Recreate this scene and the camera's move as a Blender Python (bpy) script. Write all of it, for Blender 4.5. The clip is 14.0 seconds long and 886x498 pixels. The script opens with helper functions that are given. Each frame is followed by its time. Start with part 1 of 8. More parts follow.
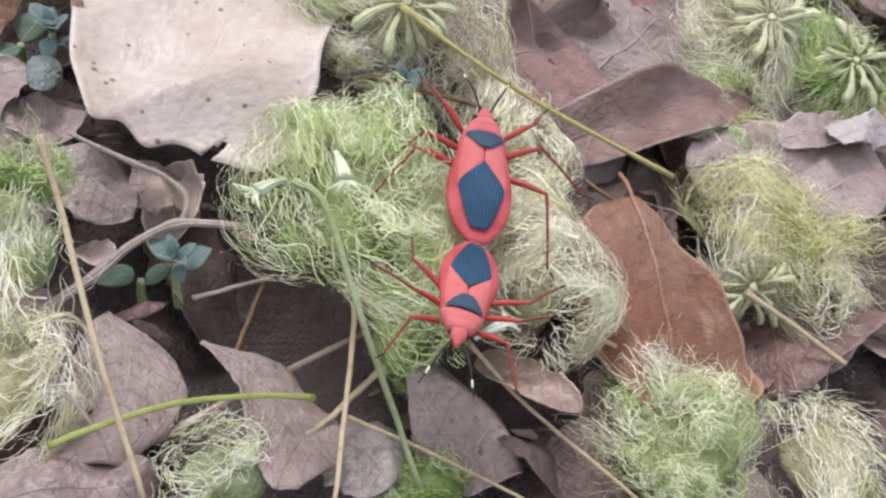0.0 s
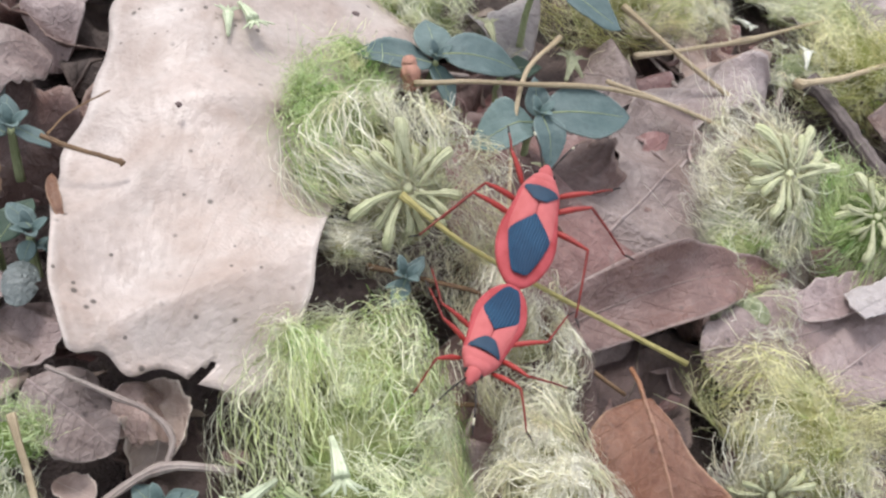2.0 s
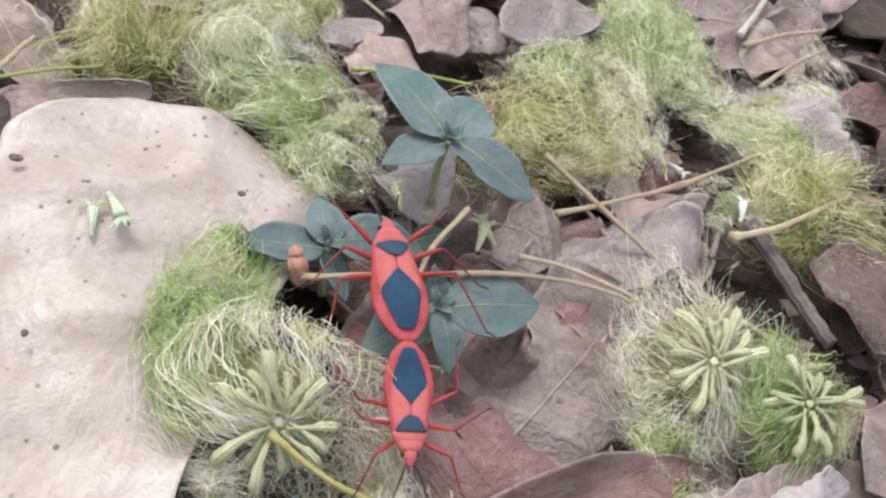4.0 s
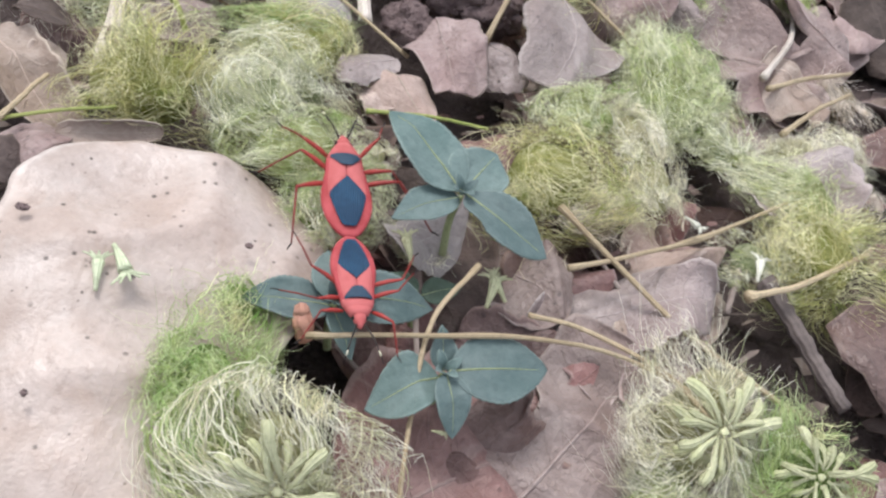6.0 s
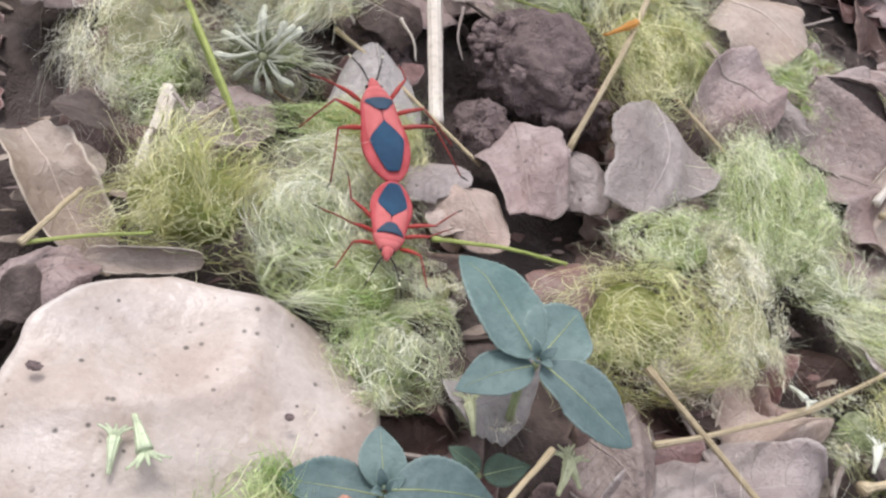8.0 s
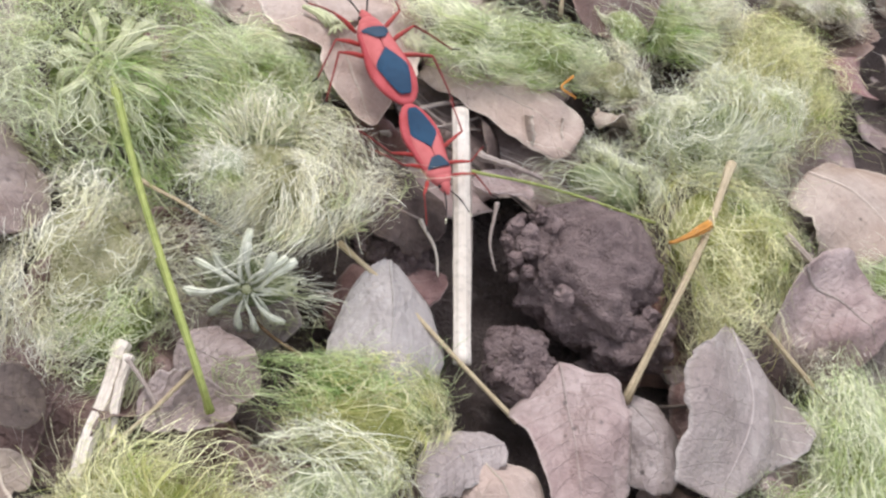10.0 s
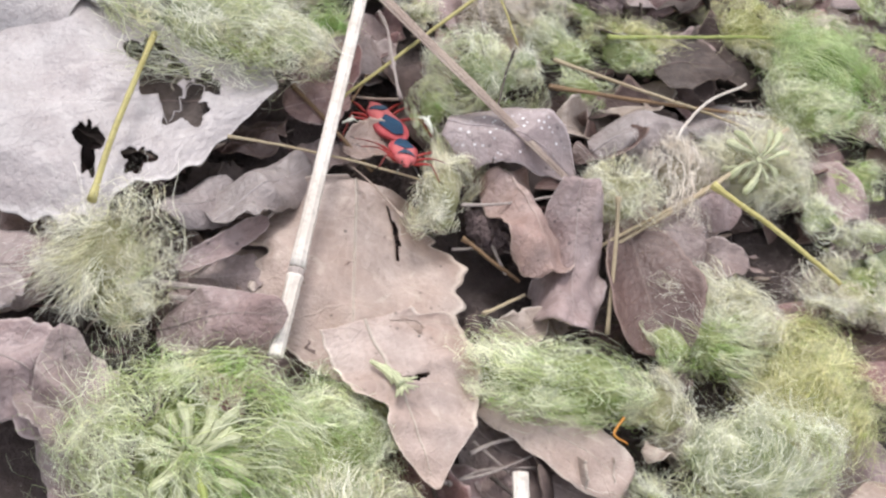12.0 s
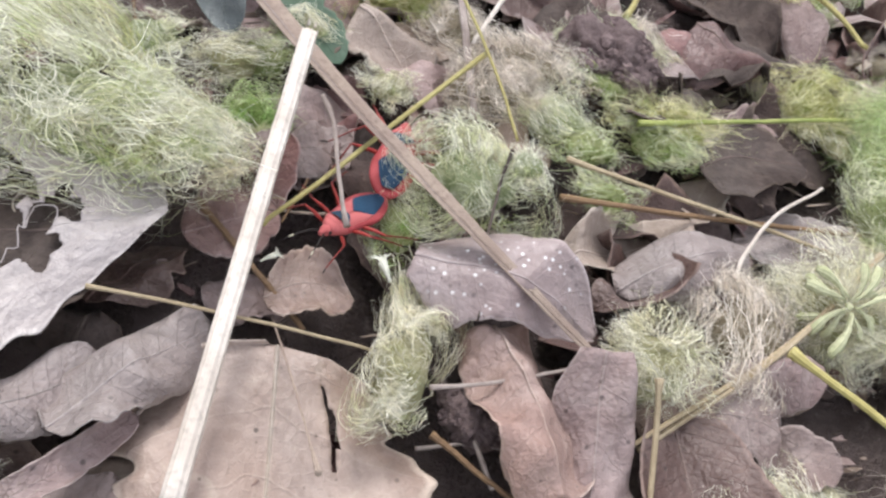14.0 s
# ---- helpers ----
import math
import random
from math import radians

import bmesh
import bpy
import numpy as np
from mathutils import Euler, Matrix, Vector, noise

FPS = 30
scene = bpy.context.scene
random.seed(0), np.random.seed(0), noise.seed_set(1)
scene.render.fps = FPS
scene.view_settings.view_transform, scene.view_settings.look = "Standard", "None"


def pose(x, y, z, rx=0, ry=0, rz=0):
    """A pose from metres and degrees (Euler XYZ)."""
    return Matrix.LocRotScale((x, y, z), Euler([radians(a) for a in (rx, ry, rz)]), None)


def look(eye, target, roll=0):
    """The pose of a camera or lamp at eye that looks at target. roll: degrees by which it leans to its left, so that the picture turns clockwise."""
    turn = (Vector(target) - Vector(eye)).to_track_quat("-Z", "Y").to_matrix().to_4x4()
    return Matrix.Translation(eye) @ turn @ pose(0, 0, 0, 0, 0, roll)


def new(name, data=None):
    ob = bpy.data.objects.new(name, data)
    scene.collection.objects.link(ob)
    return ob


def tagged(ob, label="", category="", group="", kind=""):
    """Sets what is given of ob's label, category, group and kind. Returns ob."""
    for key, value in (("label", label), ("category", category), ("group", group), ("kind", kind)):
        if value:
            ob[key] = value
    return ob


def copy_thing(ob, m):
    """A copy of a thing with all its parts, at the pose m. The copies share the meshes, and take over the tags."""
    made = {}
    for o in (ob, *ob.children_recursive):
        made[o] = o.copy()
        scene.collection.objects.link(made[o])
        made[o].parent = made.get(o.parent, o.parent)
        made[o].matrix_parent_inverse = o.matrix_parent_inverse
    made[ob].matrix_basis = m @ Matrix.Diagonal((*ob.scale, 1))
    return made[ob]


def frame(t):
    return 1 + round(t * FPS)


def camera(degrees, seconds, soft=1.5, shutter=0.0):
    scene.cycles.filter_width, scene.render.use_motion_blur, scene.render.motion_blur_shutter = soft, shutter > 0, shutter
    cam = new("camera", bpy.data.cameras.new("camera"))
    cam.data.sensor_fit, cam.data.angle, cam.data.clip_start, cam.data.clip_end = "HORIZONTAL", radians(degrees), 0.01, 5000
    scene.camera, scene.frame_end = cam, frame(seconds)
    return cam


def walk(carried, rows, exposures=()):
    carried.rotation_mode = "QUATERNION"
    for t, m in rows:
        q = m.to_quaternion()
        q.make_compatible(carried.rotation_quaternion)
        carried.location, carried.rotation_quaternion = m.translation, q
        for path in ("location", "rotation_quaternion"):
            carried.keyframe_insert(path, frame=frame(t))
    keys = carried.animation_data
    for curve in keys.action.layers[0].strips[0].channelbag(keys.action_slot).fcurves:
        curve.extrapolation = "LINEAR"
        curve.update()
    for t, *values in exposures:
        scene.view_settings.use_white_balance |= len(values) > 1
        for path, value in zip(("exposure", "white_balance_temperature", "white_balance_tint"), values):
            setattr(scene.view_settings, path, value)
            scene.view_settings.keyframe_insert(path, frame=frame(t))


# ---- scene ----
cam = camera(50.2, 14.0, soft=2.5)
METRES, EYE, TILT, LEAN, TURN = 0.45, 0.0952, -49.4, -14.7, 0.0
ROWS = [
    (0.0, 0.0, 0.0, 0.0, -0.0, 0.0, 0.0),
    (0.5, -0.0132, -0.0072, 0.0164, -0.25, -0.29, -0.08),
    (1.0, -0.0073, -0.0069, 0.0395, -0.1, -0.56, -0.27),
    (1.5, -0.018, 0.0022, 0.0553, -0.39, -0.92, -0.41),
    (2.0, -0.0022, 0.0194, 0.0757, -0.21, -0.86, -0.38),
    (2.5, 0.0135, 0.0336, 0.0814, -0.34, -0.89, -0.16),
    (3.0, 0.0086, 0.0355, 0.0948, -0.18, -1.19, -0.25),
    (3.5, 0.0191, 0.0372, 0.1273, -0.19, -1.55, -0.33),
    (4.0, 0.0365, 0.0509, 0.1549, -0.45, -1.4, -0.12),
    (6.5, 0.0387, 0.0674, 0.1906, 0.98, -1.78, -2.19),
    (7.0, 0.0456, 0.0974, 0.1993, 1.67, -0.54, -1.95),
    (7.5, 0.0358, 0.0995, 0.2173, 3.13, -0.94, -4.49),
    (10.0, 0.0021, 0.2012, 0.3323, 4.24, -0.51, -6.71),
    (10.5, -0.0204, 0.1981, 0.3966, 4.77, -0.3, -6.79),
    (11.0, -0.0115, 0.2063, 0.4343, 5.08, -0.14, -6.92),
    (11.5, -0.016, 0.1936, 0.4914, 4.96, 2.01, -6.97),
    (12.0, -0.0363, 0.1727, 0.4543, 4.56, 4.03, -7.39),
    (12.5, -0.0743, 0.1696, 0.4952, 4.36, 5.49, -8.35),
    (13.0, -0.0814, 0.2777, 0.51, 4.63, 5.59, -8.46),
    (13.5, -0.0648, 0.3267, 0.5556, 4.7, 5.26, -8.5),
    (14.0, -0.0446, 0.3332, 0.5393, 4.65, 4.9, -8.53),
]
walk(cam, [(t, pose(0, 0, EYE, TILT, LEAN, TURN) @ pose(METRES * x, METRES * y, METRES * z, 90 + pitch, roll, yaw)) for t, x, y, z, yaw, pitch, roll in ROWS],
     exposures=[(0.0, 0.58), (2.0, 0.52), (7.5, 0.52), (10.0, 0.58), (10.8, 0.68), (12.0, 0.66), (12.8, 0.54), (13.5, 0.58), (14.0, 0.63)])

# ---- light: an overcast sky over open shade ----
world = bpy.data.worlds.new("overcast_sky")
scene.world = world
world.use_nodes = True
wt = world.node_tree
sky = wt.nodes.new("ShaderNodeTexSky")
sky.sky_type, sky.sun_disc = "NISHITA", False
sky.sun_elevation, sky.sun_rotation = radians(58), radians(-35)
sky.air_density, sky.dust_density, sky.ozone_density = 1.0, 5.0, 1.0
soft_sky = wt.nodes.new("ShaderNodeMix")
soft_sky.data_type = "RGBA"
soft_sky.inputs[0].default_value = 0.75
soft_sky.inputs[7].default_value = (7.6, 7.8, 8.5, 1)
wt.links.new(sky.outputs[0], soft_sky.inputs[6])
wt.links.new(soft_sky.outputs[2], wt.nodes["Background"].inputs[0])
wt.nodes["Background"].inputs[1].default_value = 0.105

sun_data = bpy.data.lights.new("sun", "SUN")
sun_data.energy, sun_data.angle, sun_data.color = 1.5, radians(18), (1.0, 0.98, 0.965)
sun = new("sun", sun_data)
sun.matrix_world = look((-0.35, 0.55, 1.0), (0, 0.05, 0))


# ---- materials ----
class Nodes:
    """A short hand for node materials."""

    def __init__(self, name, rough=0.7, spec=0.3):
        self.mat = bpy.data.materials.new(name)
        self.mat.use_nodes = True
        self.tree = self.mat.node_tree
        self.out = self.tree.nodes["Principled BSDF"]
        self.out.inputs["Roughness"].default_value = rough
        self.out.inputs["Specular IOR Level"].default_value = spec

    def link(self, value, socket):
        if isinstance(value, bpy.types.NodeSocket):
            self.tree.links.new(value, socket)
        elif isinstance(value, (tuple, list)) and len(value) == 3 and socket.type == "RGBA":
            socket.default_value = (*value, 1)
        else:
            socket.default_value = value

    def attr(self, name, output="Vector"):
        n = self.tree.nodes.new("ShaderNodeAttribute")
        n.attribute_name = name
        return n.outputs[output]

    def coords(self):
        return self.tree.nodes.new("ShaderNodeTexCoord").outputs["Object"]

    def chance(self):
        return self.tree.nodes.new("ShaderNodeObjectInfo").outputs["Random"]

    def island(self):
        return self.tree.nodes.new("ShaderNodeNewGeometry").outputs["Random Per Island"]

    def split(self, vector):
        n = self.tree.nodes.new("ShaderNodeSeparateXYZ")
        self.link(vector, n.inputs[0])
        return n.outputs

    def math(self, op, a, b=0.0, c=0.0):
        n = self.tree.nodes.new("ShaderNodeMath")
        n.operation = op
        for value, socket in zip((a, b, c), n.inputs):
            self.link(value, socket)
        return n.outputs[0]

    def noise(self, scale, detail=4.0, rough=0.55, vector=None, warp=0.0):
        n = self.tree.nodes.new("ShaderNodeTexNoise")
        self.link(vector or self.coords(), n.inputs["Vector"])
        for key, value in (("Scale", scale), ("Detail", detail), ("Roughness", rough), ("Distortion", warp)):
            n.inputs[key].default_value = value
        return n.outputs["Fac"]

    def cells(self, scale, vector=None, feature="F1"):
        n = self.tree.nodes.new("ShaderNodeTexVoronoi")
        n.feature = feature
        self.link(vector or self.coords(), n.inputs["Vector"])
        n.inputs["Scale"].default_value = scale
        return n.outputs["Distance"]

    def ramp(self, value, low, high, to_low=0.0, to_high=1.0):
        n = self.tree.nodes.new("ShaderNodeMapRange")
        n.interpolation_type = "SMOOTHSTEP"
        for v, socket in zip((value, low, high, to_low, to_high), n.inputs):
            self.link(v, socket)
        return n.outputs[0]

    def mix(self, factor, a, b, blend="MIX"):
        n = self.tree.nodes.new("ShaderNodeMix")
        n.data_type, n.blend_type = "RGBA", blend
        self.link(factor, n.inputs[0])
        self.link(a, n.inputs[6])
        self.link(b, n.inputs[7])
        return n.outputs[2]

    def vary(self, colour, value=0.5, hue=0.5, sat=1.0):
        n = self.tree.nodes.new("ShaderNodeHueSaturation")
        for key, v in (("Hue", hue), ("Saturation", sat), ("Value", value), ("Color", colour)):
            self.link(v, n.inputs[key])
        return n.outputs[0]

    def bump(self, height, distance, strength=1.0):
        n = self.tree.nodes.new("ShaderNodeBump")
        n.inputs["Strength"].default_value, n.inputs["Distance"].default_value = strength, distance
        self.link(height, n.inputs["Height"])
        self.link(n.outputs[0], self.out.inputs["Normal"])

    def done(self, colour):
        self.link(colour, self.out.inputs["Base Color"])
        return self.mat


def leaf_material(name, light, dark, vein, rough=0.62, veins=8.0, spots=1.0, living=False, ribbed=1.0, relief_height=0.0013, glint=0.0):
    m = Nodes(name, rough, 0.5)
    uv = m.split(m.attr("leaf"))
    across = m.math("ABSOLUTE", uv[1])
    mottle = m.noise(55, 5, 0.6, warp=0.6)
    fine = m.noise(700, 3, 0.6)
    blotch = m.noise(170, 4, 0.65)
    colour = m.mix(m.ramp(mottle, 0.36, 0.66), light, dark)
    colour = m.mix(m.ramp(blotch, 0.50, 0.68, 0.0, 0.6), colour, dark)
    colour = m.mix(m.ramp(m.noise(420, 4, 0.7), 0.54, 0.72, 0.0, 0.5), colour, tuple(0.72 * v for v in dark))
    colour = m.mix(m.ramp(m.noise(120, 3, 0.6, warp=0.8), 0.56, 0.7, 0.0, 0.4), colour, vein)
    # side veins run from the midrib forwards to the margin
    lane = m.math("SUBTRACT", m.math("MULTIPLY", uv[0], veins), m.math("MULTIPLY", across, veins * 0.16))
    lane = m.math("ADD", lane, m.math("MULTIPLY", m.noise(60, 2), 0.9))
    lane = m.math("ABSOLUTE", m.math("SUBTRACT", m.math("FRACT", lane), 0.5))
    side = m.ramp(lane, 0.0, 0.035, 1.0, 0.0)
    net = m.ramp(m.cells(420, feature="DISTANCE_TO_EDGE"), 0.0, 0.1, 1.0, 0.0)
    colour = m.mix(m.math("MULTIPLY", side, 0.12 * ribbed), colour, vein)
    colour = m.mix(m.ramp(across, 0.0, 0.03, 0.5 * ribbed, 0.0), colour, vein)
    colour = m.mix(m.math("MULTIPLY", net, 0.07 * ribbed), colour, vein)
    colour = m.mix(m.ramp(m.math("ADD", across, m.math("MULTIPLY", m.noise(300, 2), 0.08)), 0.95, 1.02, 0.0, 0.7), colour, tuple(min(0.8, 1.15 * v) for v in vein))
    if spots:
        speck = m.ramp(m.cells(260), 0.05, 0.17, 1.0, 0.0)
        gate = m.ramp(m.noise(90, 2), 0.44, 0.56)
        colour = m.mix(m.math("MULTIPLY", m.math("MULTIPLY", speck, gate), 0.75 * spots), colour, tuple(0.22 * v for v in dark))
        pepper = m.math("MULTIPLY", m.ramp(m.cells(340), 0.07, 0.13, 1.0, 0.0), m.ramp(m.noise(160, 2), 0.5, 0.58))
        colour = m.mix(m.math("MULTIPLY", pepper, min(0.85, 0.6 * spots)), colour, tuple(0.15 * v for v in dark))
        fleck = m.math("MULTIPLY", m.ramp(m.cells(150), 0.035, 0.09, 1.0, 0.0), m.ramp(m.noise(45, 2), 0.46, 0.56))
        colour = m.mix(m.math("MULTIPLY", fleck, 0.9), colour, tuple(0.2 * v for v in dark))
        stain = m.ramp(m.noise(28, 6, 0.7, warp=1.2), 0.6, 0.78)
        colour = m.mix(m.math("MULTIPLY", stain, 0.6 * spots), colour, tuple(0.45 * v for v in dark))
    if glint:
        # the sparkle of a dewy leaf, painted into the colour as white specks
        dew_glint = m.math("MULTIPLY", m.ramp(m.cells(520), 0.12, 0.26, 1.0, 0.0), m.ramp(m.noise(130, 3), 0.46, 0.58))
        colour = m.mix(m.math("MULTIPLY", dew_glint, glint), colour, (0.85, 0.84, 0.85))
    chance = m.chance()
    colour = m.vary(colour, m.ramp(chance, 0.0, 1.0, 0.86, 1.14), m.ramp(chance, 0.0, 1.0, 0.51, 0.49), m.ramp(m.noise(35, 2), 0.3, 0.7, 0.85, 1.15))
    colour = m.mix(m.ramp(fine, 0.3, 0.7, 0.0, 0.2), colour, tuple(0.6 * v for v in dark))
    relief = m.math("ADD", m.math("MULTIPLY", side, 0.10 * ribbed if not living else -0.08), m.math("MULTIPLY", blotch, 1.1))
    relief = m.math("ADD", relief, m.math("MULTIPLY", net, 0.05 * ribbed))
    relief = m.math("ADD", relief, m.math("MULTIPLY", fine, 0.3))
    m.bump(relief, relief_height, 0.9)
    m.link(m.ramp(mottle, 0.3, 0.7, rough - 0.2, rough + 0.02), m.out.inputs["Roughness"])
    return m.done(colour)


LEAF = {
    "pale": leaf_material("pale_dry_leaf", (0.495, 0.425, 0.385), (0.385, 0.31, 0.265), (0.49, 0.44, 0.405), 0.55, 7, 1.5, False, 0.12, 0.0006),
    "tan": leaf_material("tan_dry_leaf", (0.465, 0.36, 0.31), (0.35, 0.262, 0.22), (0.62, 0.53, 0.45), 0.65, 5, 0.8, False, 1.15, 0.0009),
    "mauve": leaf_material("mauve_dry_leaf", (0.375, 0.288, 0.272), (0.235, 0.168, 0.158), (0.42, 0.345, 0.32), 0.66, 9, 1.0),
    "plum": leaf_material("plum_dry_leaf", (0.285, 0.172, 0.157), (0.178, 0.098, 0.089), (0.36, 0.28, 0.26), 0.6, 9, 0.8),
    "hazel": leaf_material("hazel_dry_leaf", (0.37, 0.265, 0.225), (0.26, 0.178, 0.148), (0.47, 0.37, 0.31), 0.55, 8, 0.8),
    # dewy: its last value sets how strongly the white glints are painted on
    "dewy": leaf_material("dewy_mauve_leaf", (0.37, 0.30, 0.295), (0.24, 0.185, 0.18), (0.46, 0.39, 0.38), 0.5, 7, 0.8, False, 1.0, 0.0009, 0.9),
    "grey": leaf_material("grey_dry_leaf", (0.40, 0.335, 0.325), (0.275, 0.222, 0.215), (0.43, 0.38, 0.365), 0.6, 9, 0.8),
    "silver": leaf_material("silvery_dry_leaf", (0.45, 0.405, 0.40), (0.36, 0.315, 0.31), (0.60, 0.56, 0.54), 0.55, 6, 0.5, False, 0.35),
    "brown": leaf_material("brown_dry_leaf", (0.19, 0.118, 0.106), (0.105, 0.06, 0.054), (0.30, 0.21, 0.185), 0.55, 9, 0.8),
    "rust": leaf_material("rust_dry_leaf", (0.225, 0.098, 0.053), (0.135, 0.053, 0.03), (0.40, 0.25, 0.155), 0.72, 7, 0.7),
    # a near-black leaf brown; in gaps and far corners it carries shade as colour
    "dark": leaf_material("dark_leaf", (0.12, 0.085, 0.075), (0.06, 0.042, 0.038), (0.16, 0.12, 0.10), 0.95, 9, 1.0),
    "green": leaf_material("seedling_leaf", (0.125, 0.19, 0.185), (0.08, 0.135, 0.132), (0.20, 0.27, 0.255), 0.78, 6, 0.0, True, 1.0, 0.0005),
    # a dark leaf green; on seedlings it is their green with shade mixed in
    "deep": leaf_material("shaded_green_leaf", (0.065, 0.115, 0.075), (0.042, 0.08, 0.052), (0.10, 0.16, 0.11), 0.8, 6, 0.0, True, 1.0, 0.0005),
    "slate": leaf_material("slate_green_leaf", (0.17, 0.20, 0.20), (0.11, 0.13, 0.13), (0.22, 0.25, 0.24), 0.55, 7, 0.3),
}


def hair_material(name, root, tip, fresh, amount):
    """Fine filaments: cream ones and green ones in drifts."""
    m = Nodes(name, 0.6, 0.25)
    strand = m.split(m.attr("strand"))
    chance = m.island()
    colour = m.mix(m.ramp(strand[0], 0.15, 0.95), root, tip)
    drift = m.ramp(m.noise(75, 2), 0.62 - 0.25 * amount, 0.72 - 0.25 * amount)
    pale = m.ramp(m.noise(130, 2, 0.5, warp=0.5), 0.46, 0.58, 0.0, 0.72)
    colour = m.mix(pale, colour, tip)
    straw = m.ramp(m.noise(95, 2), 0.58, 0.70, 0.0, 0.5)
    colour = m.mix(straw, colour, (0.74, 0.64, 0.40))
    thin_ones = m.math("SUBTRACT", 1.0, m.math("MULTIPLY", strand[1], 0.8))
    colour = m.mix(m.math("MULTIPLY", thin_ones, m.math("MULTIPLY", m.math("MULTIPLY", drift, m.math("SUBTRACT", 1.0, pale)), m.ramp(chance, 0.0, 1.0, 0.5, 1.0))), colour, fresh)
    colour = m.vary(colour, m.ramp(m.math("FRACT", m.math("MULTIPLY", chance, 7.3)), 0, 1, 0.72, 1.36), m.ramp(chance, 0, 1, 0.485, 0.515), 1.0)
    thin = m.tree.nodes.new("ShaderNodeBsdfTranslucent")
    m.link(colour, thin.inputs[0])
    both = m.tree.nodes.new("ShaderNodeMixShader")
    both.inputs[0].default_value = 0.45
    m.tree.links.new(m.out.outputs[0], both.inputs[1])
    m.tree.links.new(thin.outputs[0], both.inputs[2])
    m.tree.links.new(both.outputs[0], m.tree.nodes["Material Output"].inputs[0])
    return m.done(colour)


HAIR = {
    "cream": hair_material("cream_filaments", (0.62, 0.60, 0.42), (0.92, 0.90, 0.80), (0.52, 0.58, 0.29), 0.4),
    "mixed": hair_material("green_cream_filaments", (0.50, 0.56, 0.28), (0.91, 0.91, 0.74), (0.36, 0.52, 0.15), 0.62),
    "green": hair_material("green_filaments", (0.36, 0.47, 0.19), (0.68, 0.74, 0.46), (0.27, 0.45, 0.12), 0.72),
    "yellow": hair_material("yellow_green_filaments", (0.52, 0.51, 0.22), (0.88, 0.85, 0.60), (0.38, 0.47, 0.13), 0.6),
    "beige": hair_material("beige_filaments", (0.62, 0.55, 0.46), (0.90, 0.84, 0.77), (0.50, 0.47, 0.33), 0.4),
    "frost": hair_material("whitish_filaments", (0.56, 0.58, 0.36), (0.93, 0.92, 0.82), (0.46, 0.53, 0.20), 0.55),
}


def pad_material(name, light, dark):
    m = Nodes(name, 0.9, 0.1)
    coarse, fine = m.noise(260, 5, 0.7), m.noise(1300, 3, 0.7)
    m.bump(m.math("ADD", coarse, fine), 0.0018, 1.0)
    return m.done(m.mix(m.ramp(coarse, 0.35, 0.65), light, dark))


PAD = {
    "cream": pad_material("cream_pad", (0.54, 0.51, 0.34), (0.32, 0.32, 0.16)),
    "mixed": pad_material("green_cream_pad", (0.44, 0.47, 0.24), (0.23, 0.29, 0.10)),
    "green": pad_material("green_pad", (0.27, 0.35, 0.13), (0.17, 0.25, 0.07)),
    "yellow": pad_material("yellow_green_pad", (0.43, 0.43, 0.18), (0.25, 0.28, 0.08)),
    "beige": pad_material("beige_pad", (0.38, 0.33, 0.25), (0.26, 0.22, 0.15)),
    "frost": pad_material("whitish_pad", (0.46, 0.49, 0.33), (0.25, 0.30, 0.15)),
}


def stalk_material(name, light, dark, rough=0.5):
    m = Nodes(name, rough, 0.35)
    along = m.split(m.attr("strand"))
    streak = m.noise(900, 3, 0.6)
    patch = m.noise(80, 4, 0.6)
    colour = m.mix(m.ramp(patch, 0.35, 0.68), light, dark)
    colour = m.mix(m.ramp(streak, 0.45, 0.75, 0.0, 0.5), colour, tuple(0.6 * v for v in dark))
    colour = m.vary(colour, m.ramp(m.chance(), 0, 1, 0.88, 1.12), 0.5, 1.0)
    m.bump(m.math("ADD", streak, m.math("SINE", m.math("MULTIPLY", along[1], 50.0))), 0.0002, 0.5)
    return m.done(colour)


